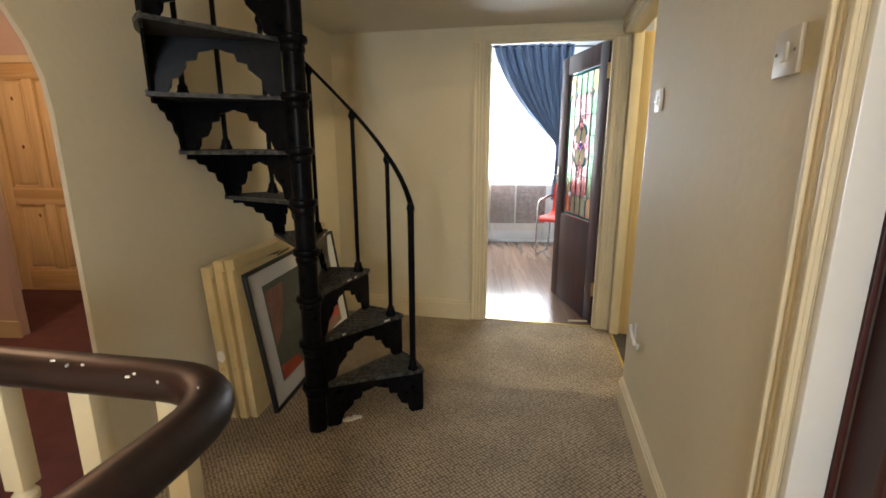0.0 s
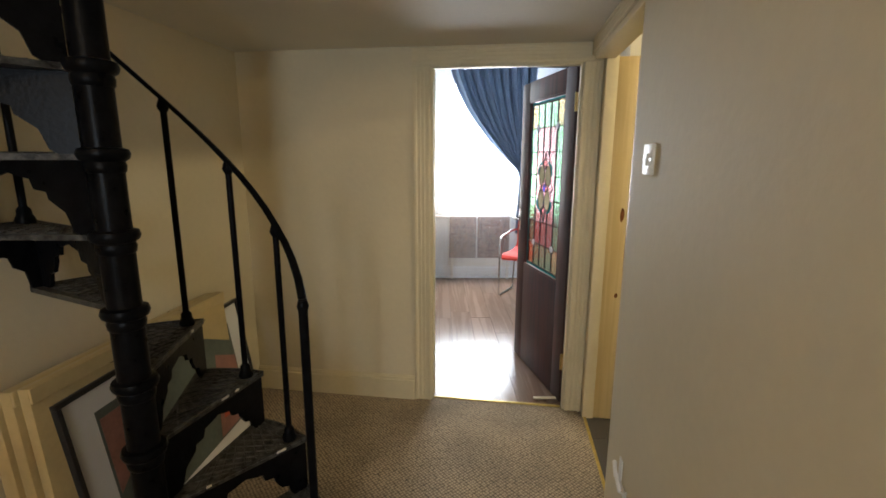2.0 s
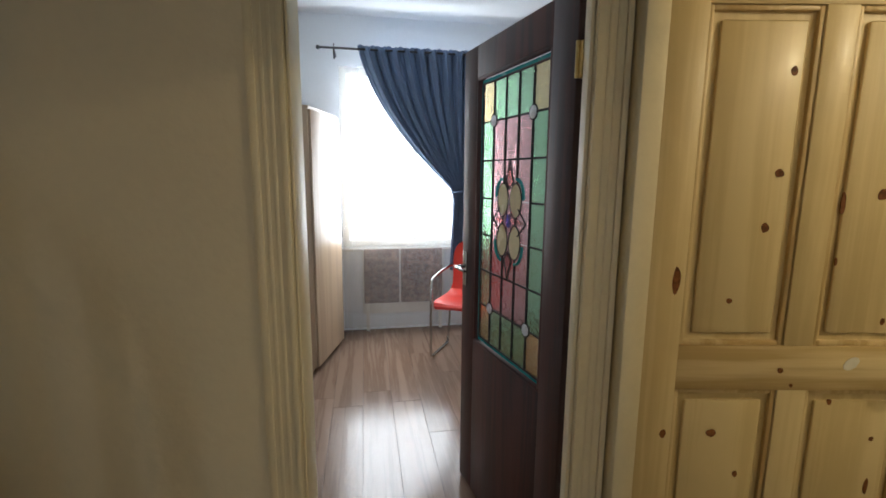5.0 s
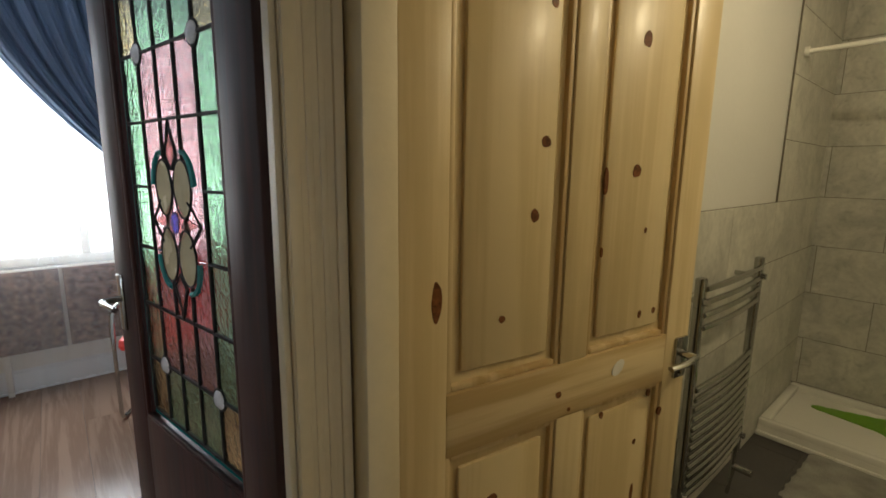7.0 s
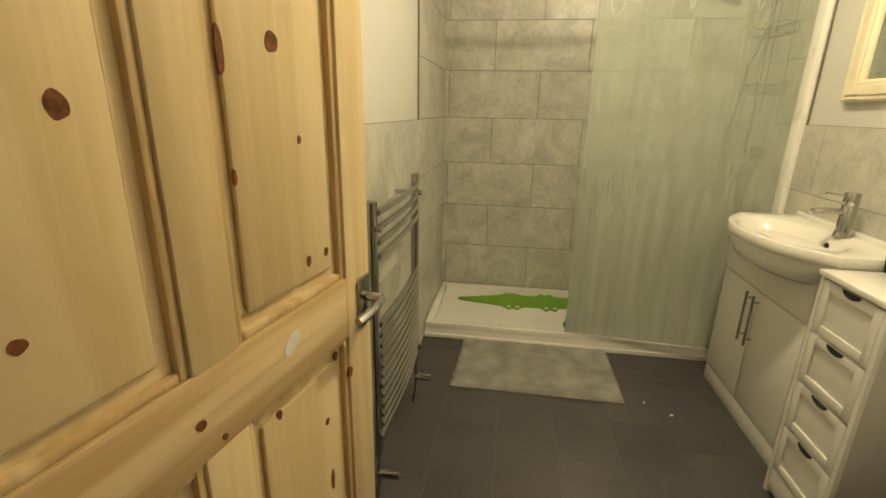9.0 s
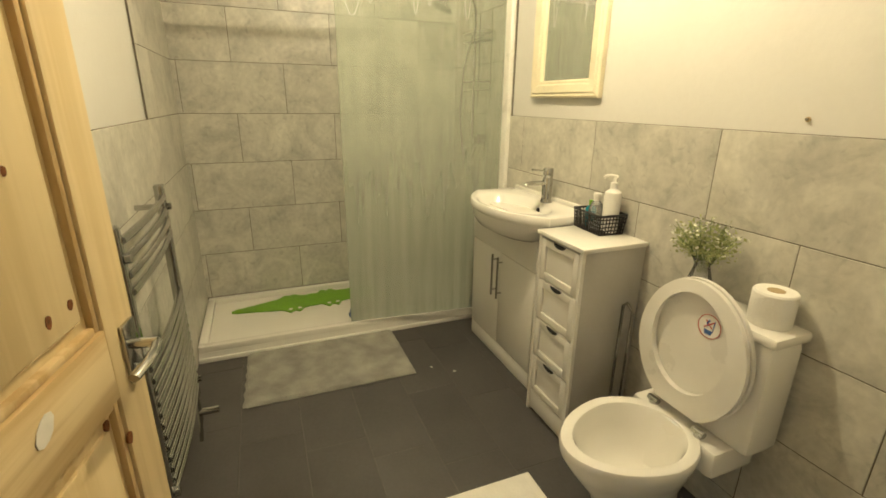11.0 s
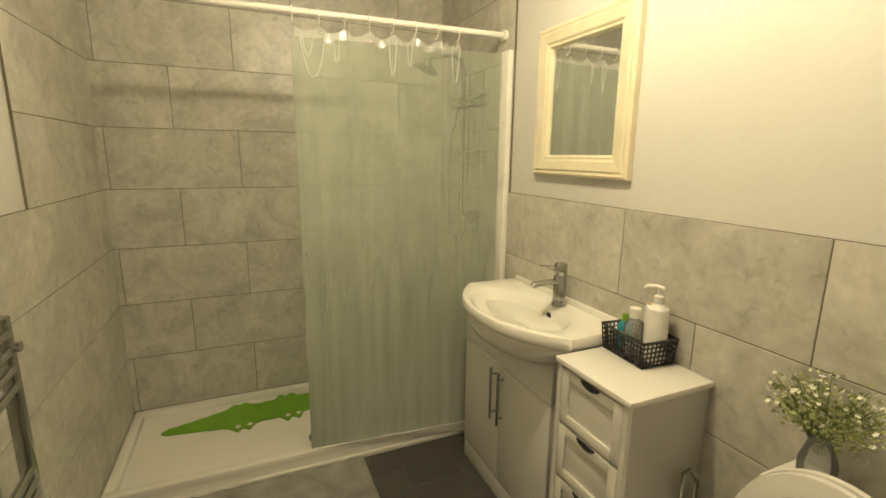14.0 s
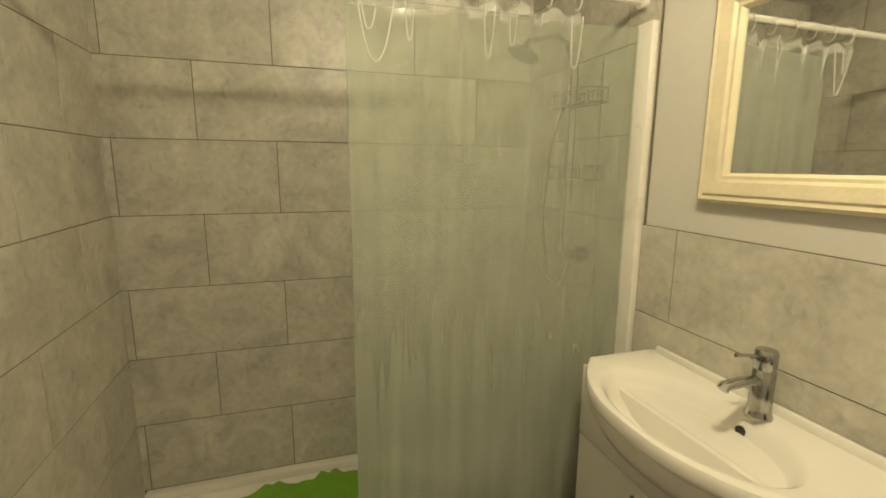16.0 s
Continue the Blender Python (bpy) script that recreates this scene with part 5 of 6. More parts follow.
def red_chair():
    ch = thing("chair", "red vinyl shell chair with chrome arms and runners by the window", "chair", "", pose(1.834, 6.68, 0, 0, 0, -29))
    # side profile from the seat's front roll to the rounded top: y, z, half width
    prof = [(-0.225, 0.425, 0.205), (-0.232, 0.445, 0.215), (-0.215, 0.462, 0.222), (-0.15, 0.468, 0.228), (-0.05, 0.462, 0.230), (0.06, 0.458, 0.226), (0.14, 0.466, 0.218), (0.19, 0.492, 0.208), (0.215, 0.54, 0.200), (0.232, 0.62, 0.202), (0.248, 0.72, 0.208), (0.262, 0.80, 0.206), (0.272, 0.85, 0.192), (0.279, 0.885, 0.165), (0.283, 0.91, 0.125), (0.285, 0.922, 0.07)]
    n = len(prof)

    def shell(bm, lo, hi):
        rows = []
        for k in range(lo, hi):
            y, z, w = prof[k]
            a, b = prof[max(k - 1, 0)], prof[min(k + 1, n - 1)]
            d = Vector((0, b[0] - a[0], b[1] - a[1])).normalized()
            nrm = Vector((0, d.z, -d.y))
            th = 0.040 if k < 7 else 0.026
            ring = []
            for side in (0, 1):
                for q in range(9):
                    f = -1 + q / 4 if side == 0 else 1 - q / 4
                    dish = 0.012 * f * f
                    edge = 0.35 if abs(f) == 1 else 1.0
                    off = -dish if side == 0 else -dish + th * edge
                    ring.append(bm.verts.new(Vector((w * f * (1.0 if side == 0 else 0.985), y, z)) + nrm * off))
            rows.append(ring)
        for r0, r1 in zip(rows, rows[1:]):
            for q in range(18):
                bm.faces.new((r0[q], r0[(q + 1) % 18], r1[(q + 1) % 18], r1[q]))
        bm.faces.new(rows[0][::-1])
        bm.faces.new(rows[-1])
        bmesh.ops.recalc_face_normals(bm, faces=bm.faces)

    bm = bmesh.new()
    shell(bm, 0, 8)
    part("seat", bm, RED_CLOTH, ch, smooth=True)
    bm = bmesh.new()
    shell(bm, 7, n)
    part("backrest", bm, RED_CLOTH, ch, smooth=True)
    for s in (-1, 1):
        bm = bmesh.new()
        add_tube(bm, [(s * 0.195, 0.262, 0.69), (s * 0.225, 0.20, 0.695), (s * 0.24, 0.06, 0.685), (s * 0.24, -0.12, 0.67), (s * 0.24, -0.19, 0.655), (s * 0.24, -0.222, 0.625), (s * 0.24, -0.232, 0.58), (s * 0.24, -0.235, 0.47)], 0.013, 10)
        part("armrest", bm, CHROME, ch, smooth=True)
        bm = bmesh.new()
        add_tube(bm, [(s * 0.24, -0.235, 0.47), (s * 0.24, -0.235, 0.06), (s * 0.24, -0.222, 0.022), (s * 0.238, -0.18, 0.011), (s * 0.225, 0.10, 0.011)], 0.0105, 10)
        part("front_leg", bm, CHROME, ch, smooth=True)
        bm = bmesh.new()
        add_tube(bm, [(s * 0.225, 0.10, 0.011), (s * 0.222, 0.135, 0.02), (s * 0.22, 0.15, 0.06), (s * 0.20, 0.15, 0.43)], 0.0105, 10)
        part("back_leg", bm, CHROME, ch, smooth=True)
    bm = bmesh.new()
    for y in (-0.16, 0.13):
        add_rod(bm, (-0.205, y, 0.425), (0.205, y, 0.425), 0.009, 8)
    part("seat_rail", bm, CHROME, ch, smooth=True)


red_chair()

# ---- bathroom ----


def shower_tray():
    t = thing("shower_tray", "low white shower tray with a raised rim", "shower tray")
    bm = bmesh.new()
    x0, x1, y0, y1 = 4.215, 4.935, 2.418, 4.21
    add_box(bm, x0, x1, y0, y1, 0, 0.055)
    for s in ((x0, x0 + 0.045, y0, y1), (x1 - 0.05, x1, y0, y1), (x0 + 0.045, x1 - 0.05, y0, y0 + 0.045), (x0 + 0.045, x1 - 0.05, y1 - 0.045, y1)):
        add_box(bm, *s, 0.05, 0.092, bevel=0.008)
    part("tray", bm, CERAMIC, t, smooth=True)
    bm = bmesh.new()
    add_lathe(bm, [(0.0, 0.062), (0.040, 0.061), (0.045, 0.056)], 20, Matrix.Translation((4.58, 2.85, 0)))
    part("drain", bm, CHROME, t, smooth=True)
    boxes("trim_shower_seal", WHITE_PLASTIC, [(4.198, 4.214, 2.43, 4.21, 0, 0.025)], kind="structure", bevel=0.003)


shower_tray()


def crocodile_mat():
    """A long green bath mat with a pointed tail, bumpy back and stubby feet, seen from above as a flat outline."""
    m = Matrix.Translation((4.70, 4.06, 0.0552)) @ Matrix.Rotation(radians(-86), 4, "Z")
    n = 110
    up, dn = [], []
    for i in range(n + 1):
        u = i / n
        w = 0.020 + 0.075 * min(1, (u / 0.32) ** 1.2) if u < 0.32 else 0.095 - 0.018 * max(0, (u - 0.62) / 0.38)
        if u > 0.96:
            w *= math.sqrt(max(0.02, 1 - ((u - 0.96) / 0.04) ** 2))
        if u < 0.02:
            w *= 0.6
        scallop = 0.008 * abs(math.sin(u * math.tau * 7))
        foot = sum(0.055 * math.exp(-((u - c) / 0.026) ** 2) for c in (0.36, 0.42, 0.62, 0.68))
        up.append((u * 0.98, w + scallop + foot * 0.8))
        dn.append((u * 0.98, -w - scallop * 0.6 - foot))
    c = thing("crocodile_bath_mat", "bright green crocodile-shaped rubber mat in the shower tray", "bath mat")
    bm = bmesh.new()
    add_prism(bm, up + dn[::-1], 0.006, m)
    part("mat", bm, GREEN_MAT, c)
    for u in (0.37, 0.43, 0.63, 0.69):
        bm = bmesh.new()
        add_lathe(bm, [(0.014, 0.0062), (0.013, 0.0075), (0.0, 0.0078)], 12, m @ Matrix.Translation((u * 0.98 - 0.005, -0.105, 0)))
        part("pale_dot", bm, CERAMIC, c)


crocodile_mat()

bp = thing("bath_puff", "blue-grey nylon bath puff in the tray's corner", "bath puff")
bm = bmesh.new()
bmesh.ops.create_icosphere(bm, subdivisions=3, radius=0.042, matrix=Matrix.Translation((4.30, 3.325, 0.112)))
for v in bm.verts:
    c0 = Vector((4.30, 3.325, 0.112))
    v.co = c0 + (v.co - c0) * (1 + 0.28 * noise.noise(v.co * 60))
part("mesh_ball", bm, material("blue_grey_nylon", (0.12, 0.17, 0.30), 0.7, var=0.3, scale=40), bp, smooth=True)
bm = bmesh.new()
add_tube(bm, [(4.30, 3.325, 0.15), (4.305, 3.335, 0.17), (4.30, 3.345, 0.15)], 0.002, 6)
part("cord", bm, WHITE_PLASTIC, bp)
rg = thing("bath_rug", "grey shaggy bath rug on the floor before the shower", "rug")
bm = bmesh.new()
nx, ny = 40, 60
vv = [[bm.verts.new((3.700 + 0.51 * i / nx + 0.004 * math.sin(j * 0.7), 3.125 + 0.835 * j / ny + 0.02 * (1 - i / nx) * (j / ny) + 0.004 * math.sin(i * 0.9), 0.016 + 0.003 * noise.noise((i * 0.5, j * 0.5, 0)) - (0.010 if i in (0, nx) or j in (0, ny) else 0))) for j in range(ny + 1)] for i in range(nx + 1)]
for i in range(nx):
    for j in range(ny):
        bm.faces.new((vv[i][j], vv[i + 1][j], vv[i + 1][j + 1], vv[i][j + 1]))
pile = part("top_cloth", bm, GREY_RUG, rg, smooth=True)
part("hem", _bm_box((3.697, 4.213, 3.122, 3.965, 0.0, 0.006), 0.002), GREY_RUG, rg, smooth=True)
wm = thing("white_bath_mat", "plain white cotton mat before the toilet", "rug")
part("cloth", _bm_box((2.36, 2.885, 2.93, 3.42, 0.0, 0.010), 0.004), PAPER, wm, smooth=True)
part("hem", _bm_box((2.37, 2.875, 2.94, 2.965, 0.010, 0.012), 0.001), PAPER, wm)


def shower_screen():
    s = thing("shower_screen", "misted fixed glass shower screen in a white wall channel", "shower screen")
    gm = Matrix.Translation((4.150, 2.425, 0)) @ Matrix.Rotation(math.atan2(-0.078, 0.94), 4, "Z")
    bm = bmesh.new()
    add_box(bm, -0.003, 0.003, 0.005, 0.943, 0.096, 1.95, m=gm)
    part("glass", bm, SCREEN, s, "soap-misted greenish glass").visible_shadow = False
    part("wall_channel", _bm_box((4.088, 4.158, 2.4105, 2.436, 0.0, 1.96), 0.003), WHITE_PLASTIC, s, smooth=True)
    bm = bmesh.new()
    add_box(bm, -0.008, 0.010, 0.02, 0.943, 0.0925, 0.0985, bevel=0.001, m=gm)
    part("bottom_strip", bm, WHITE_PLASTIC, s)
    return s


shower_screen()


def shower_curtain():
    r = thing("shower_rail", "white shower curtain rail across the room", "rail")
    bm = bmesh.new()
    add_rod(bm, (4.16, 2.405, 2.035), (4.16, 4.218, 2.02), 0.0125, 14)
    part("rail", bm, WHITE_PLASTIC, r, smooth=True)
    for y, z, q in ((2.412, 2.035, 1), (4.212, 2.02, -1)):
        bm = bmesh.new()
        add_rod(bm, (4.16, y, z), (4.16, y + q * 0.018, z), 0.024, 16)
        part("end_cap", bm, WHITE_PLASTIC, r, smooth=True)
    c = thing("shower_curtain", "clear plastic shower curtain with white hooks", "shower curtain")
    bm = bmesh.new()
    y0, y1 = 2.66, 3.365
    nu, nv = 130, 22
    rings_at = [y0 + (y1 - y0) * i / 7 for i in range(8)]
    grid = []
    for i in range(nu + 1):
        u = i / nu
        col = []
        for k in range(nv + 1):
            v = k / nv
            z = 1.985 - v * 1.80
            sag = 0.022 * abs(math.sin(u * math.pi * 7)) * max(0, 1 - v * 6)
            amp = 0.012 * (1 - v) ** 4 + 0.0008
            x = 4.142 + amp * math.sin(u * math.tau * 6.5 + 0.8 * v) + 0.3 * amp * math.sin(u * math.tau * 15 + 2 * v)
            col.append(bm.verts.new((x, y0 + (y1 - y0) * u, z - sag)))
        grid.append(col)
    for a, b in zip(grid, grid[1:]):
        for k in range(nv):
            bm.faces.new((a[k], b[k], b[k + 1], a[k + 1]))
    part("film", bm, FILM, c, "clear crinkled plastic film", smooth=True).visible_shadow = False
    bm = bmesh.new()
    bands = []
    for i in range(81):
        u = i / 80
        sag = 0.022 * abs(math.sin(u * math.pi * 7))
        bands.append((4.138 + 0.014 * math.sin(u * math.tau * 6.5), y0 + (y1 - y0) * u, 1.975 - sag))
    for a, b in zip(bands, bands[1:]):
        v4 = [bm.verts.new(p) for p in (a, b, (b[0] - 0.003, b[1], b[2] - 0.032), (a[0] - 0.003, a[1], a[2] - 0.032))]
        bm.faces.new(v4)
    part("top_hem", bm, HEM, c, "doubled clear hem")
    # Bright glints on the folded plastic, built as thin whitish tubes.
    for ya, yb, drop in ((3.345, 3.245, 0.17), (3.335, 3.29, 0.09), (3.215, 3.19, 0.11), (2.985, 2.955, 0.14), (2.905, 2.885, 0.10), (2.70, 2.665, 0.15)):
        bm = bmesh.new()
        pts = []
        for q in range(13):
            f = q / 12
            pts.append((4.128 + 0.006 * math.sin(f * 5), ya + (yb - ya) * f, 1.955 - drop * (1 - abs(2 * f - 1) ** 2.2)))
        add_tube(bm, pts, 0.0022, 6)
        part("fold_glint", bm, FOLD_HIGHLIGHT, c, "pale tube drawn as the highlight on a fold of clear plastic", smooth=True)
    for y in rings_at:
        bm = bmesh.new()
        n = 14
        add_tube(bm, [(4.16 + 0.020 * math.cos(q * math.tau / n), y, 2.026 + 0.030 * math.sin(q * math.tau / n) - 0.012) for q in range(n - 1)], 0.0028, 6)
        part("hook", bm, WHITE_PLASTIC, c, smooth=True)


shower_curtain()


def shower_fittings():
    s = thing("shower_mixer", "chrome shower mixer with riser pipe and round head", "shower")
    bm = bmesh.new()
    add_tube(bm, [(4.50, 2.46, 1.16), (4.50, 2.46, 1.92), (4.495, 2.48, 1.98), (4.48, 2.54, 2.0), (4.40, 2.70, 1.95)], 0.009, 10)
    part("riser_pipe", bm, CHROME, s, smooth=True)
    bm = bmesh.new()
    add_lathe(bm, [(0.012, 0.05), (0.02, 0.02), (0.055, 0.008), (0.060, 0.0), (0.0, -0.004)], 22, Matrix.Translation((4.40, 2.72, 1.90)) @ Matrix.Rotation(radians(25), 4, "X"))
    part("shower_head", bm, CHROME, s, smooth=True)
    bm = bmesh.new()
    add_rod(bm, (4.40, 2.418, 1.16), (4.40, 2.47, 1.16), 0.032, 20)
    add_rod(bm, (4.40, 2.47, 1.16), (4.40, 2.50, 1.16), 0.022, 20)
    part("control", bm, CHROME, s, smooth=True)
    bm = bmesh.new()
    add_tube(bm, [(4.50, 2.47, 1.80), (4.52, 2.52, 1.6), (4.53, 2.54, 1.3), (4.50, 2.52, 1.05), (4.46, 2.49, 1.02), (4.42, 2.475, 1.12)], 0.007, 8)
    part("hose", bm, CHROME, s, smooth=True)
    c = thing("wire_caddy", "chrome wire shower caddy with two baskets", "caddy")
    for z in (1.46, 1.74):
        bm = bmesh.new()
        x0, x1, y0, y1 = 4.30, 4.54, 2.425, 2.52
        for zz in (z, z + 0.05):
            add_tube(bm, [(x0, y0, zz), (x1, y0, zz), (x1, y1, zz), (x0, y1, zz), (x0, y0, zz)], 0.003, 6)
        for i in range(9):
            x = x0 + (x1 - x0) * i / 8
            add_tube(bm, [(x, y0, z + 0.05), (x, y0, z), (x, y1, z), (x, y1, z + 0.05)], 0.002, 5)
        part("basket", bm, CHROME, c)
    for x in (4.34, 4.50):
        bm = bmesh.new()
        add_rod(bm, (x, 2.425, 1.36), (x, 2.425, 1.90), 0.003, 6)
        part("upright", bm, CHROME, c)


shower_fittings()


def towel_radiator():
    r = thing("towel_radiator", "chrome ladder towel radiator on the tiled wall", "radiator")
    y = 4.13
    for x in (2.93, 3.54):
        bm = bmesh.new()
        add_box(bm, x - 0.018, x + 0.018, y - 0.016, y + 0.016, 0.22, 1.10, bevel=0.008)
        part("upright", bm, CHROME, r, smooth=True)
        for z in (0.30, 1.02):
            bm = bmesh.new()
            add_rod(bm, (x, y, z), (x, 4.216, z), 0.010, 10)
            add_rod(bm, (x, y - 0.017, z), (x, y - 0.030, z), 0.013, 12)
            part("wall_bracket", bm, CHROME, r, smooth=True)
        bm = bmesh.new()
        add_rod(bm, (x, y, 0.22), (x, y, 0.10), 0.011, 10)
        add_rod(bm, (x, y + 0.0, 0.14), (x, y - 0.075, 0.14), 0.015, 12)
        add_rod(bm, (x, y, 0.10), (x, y + 0.01, 0.0), 0.008, 10)
        part("valve", bm, CHROME, r, smooth=True)
    zs = [1.06, 1.015, 0.97, 0.925] + [0.70 - 0.037 * i for i in range(12)]
    for z in zs:
        bm = bmesh.new()
        pts = [(2.945 + 0.58 * q / 8, y - 0.012 - 0.012 * math.sin(math.pi * q / 8), z) for q in range(9)]
        add_tube(bm, pts, 0.0105, 10)
        part("bar", bm, CHROME, r, smooth=True)


towel_radiator()


def vanity():
    v = thing("vanity_unit", "white gloss vanity cupboard with two doors", "cabinet")
    x0, x1, yf = 3.367, 4.04, 2.625
    part("body", _bm_box((x0, x1, 2.415, yf, 0.0, 0.868), 0.002), WHITE_LACQ, v, smooth=True)
    part("plinth", _bm_box((x0 + 0.002, x1 - 0.002, yf, yf + 0.016, 0.0, 0.085), 0.002), WHITE_LACQ, v, smooth=True)
    part("fascia", _bm_box((x0, x1, yf, yf + 0.018, 0.63, 0.868), 0.002), WHITE_LACQ, v, smooth=True)
    mid = (x0 + x1) / 2 + 0.01
    for a, b, hx in ((x0 + 0.002, mid - 0.002, mid - 0.03), (mid + 0.002, x1 - 0.002, mid + 0.03)):
        dr = part("door", _bm_box((a, b, yf, yf + 0.018, 0.09, 0.625), 0.003), WHITE_LACQ, v, smooth=True)
        bm = bmesh.new()
        add_rod(bm, (hx, yf + 0.045, 0.375), (hx, yf + 0.045, 0.61), 0.006, 10)
        for z in (0.405, 0.58):
            add_rod(bm, (hx, yf + 0.017, z), (hx, yf + 0.045, z), 0.005, 8)
        part("handle", bm, CHROME, dr, "brushed steel bar handle", smooth=True)


vanity()


def basin():
    """A semi-recessed basin: flat ledge at the back, bowed front, sunk bowl and a rounded belly."""
    b = thing("basin", "white ceramic basin with a bowed front", "sink")
    cx, w2, yb, ys, bow, zt = 3.63, 0.362, 2.414, 2.655, 0.155, 0.918
    n = 64

    def outline(k, grow=0.0):
        u = k / n
        # starts at the back, runs round the front
        a = math.tau * u
        x = math.sin(a)
        y = -math.cos(a)
        sx = max(-1, min(1, 1.35 * x))
        px = cx + (w2 + grow) * (abs(sx) ** 0.85) * (1 if sx > 0 else -1)
        if y < 0:
            py = yb + (ys - yb) * (0.0 if abs(sx) < 1 else max(0.0, min(1.0, (y + 0.672) / 0.672)))
        else:
            q = (px - cx) / (w2 + grow)
            py = ys + (bow + grow) * (1 - abs(q) ** 2.4)
        return px, py

    def ell(k, rx, ry, cy):
        a = math.tau * k / n
        return cx + rx * math.sin(a), cy - ry * math.cos(a)

    bm = bmesh.new()
    rings = []
    belly = [(0.22, 0.10, 2.63, 0.770), (0.275, 0.14, 2.635, 0.795), (0.315, 0.165, 2.63, 0.832)]
    rings.append([bm.verts.new((cx + (x - cx), y, 0.765)) for x, y in (ell(k, 0.16, 0.05, 2.63) for k in range(n))])
    for rx, ry, cy, z in belly:
        rings.append([bm.verts.new((*ell(k, rx, ry, cy), z)) for k in range(n)])
    for g, z in ((-0.012, 0.870), (-0.003, 0.877), (0.0, 0.887), (0.0, zt - 0.010), (-0.004, zt - 0.002), (-0.012, zt)):
        rings.append([bm.verts.new((*outline(k, g), z)) for k in range(n)])
    for rx, ry, cy, z in ((0.275, 0.158, 2.632, zt - 0.001), (0.262, 0.147, 2.634, zt - 0.008), (0.245, 0.135, 2.635, zt - 0.03), (0.22, 0.12, 2.635, zt - 0.07), (0.17, 0.09, 2.635, zt - 0.105), (0.09, 0.05, 2.63, zt - 0.125), (0.02, 0.02, 2.625, zt - 0.130)):
        rings.append([bm.verts.new((*ell(k, rx, ry, cy), z)) for k in range(n)])
    for a, c in zip(rings, rings[1:]):
        for k in range(n):
            bm.faces.new((a[k], a[(k + 1) % n], c[(k + 1) % n], c[k]))
    bm.faces.new(rings[0][::-1])
    bm.faces.new(rings[-1])
    part("bowl", bm, CERAMIC, b, smooth=True)
    bm = bmesh.new()
    add_box(bm, cx - w2 + 0.03, cx + w2 - 0.03, 2.413, 2.432, zt - 0.01, zt + 0.022, bevel=0.008)
    part("upstand", bm, CERAMIC, b, smooth=True)
    # The overflow is not cut through; a dark disc gives its inner shade.
    bm = bmesh.new()
    ring(bm, 3.585, 2.510, 0.874, 0.011, 0.011, 0.003)
    add_rod(bm, (3.585, 2.508, 0.874), (3.585, 2.511, 0.874), 0.009, 12)
    part("overflow", bm, DARK_HOLE, b, "round overflow hole with chrome ring, its inner shade as a dark disc")
    bm = bmesh.new()
    add_lathe(bm, [(0.0, 0.004), (0.022, 0.003), (0.026, 0.0)], 18, Matrix.Translation((cx, 2.625, zt - 0.1295)))
    part("drain", bm, CHROME, b, smooth=True)
    t = thing("tap", "chrome monobloc mixer tap on the basin", "tap")
    bm = bmesh.new()
    add_lathe(bm, [(0.030, 0.0), (0.030, 0.006), (0.027, 0.012), (0.025, 0.03), (0.025, 0.118), (0.023, 0.121), (0.023, 0.125), (0.025, 0.128), (0.025, 0.165), (0.022, 0.17), (0.0, 0.171)], 24, Matrix.Translation((cx - 0.06, 2.478, zt - 0.001)))
    part("body", bm, CHROME, t, smooth=True)
    bm = bmesh.new()
    add_tube(bm, [(cx - 0.06, 2.48, zt + 0.095), (cx - 0.06, 2.54, zt + 0.098), (cx - 0.06, 2.595, zt + 0.095), (cx - 0.06, 2.604, zt + 0.087)], 0.0145, 14, 0.8)
    part("spout", bm, CHROME, t, smooth=True)
    bm = bmesh.new()
    add_tube(bm, [(cx - 0.06, 2.49, zt + 0.153), (cx - 0.055, 2.54, zt + 0.16), (cx - 0.052, 2.565, zt + 0.163)], 0.005, 8)
    part("lever", bm, CHROME, t, smooth=True)


basin()


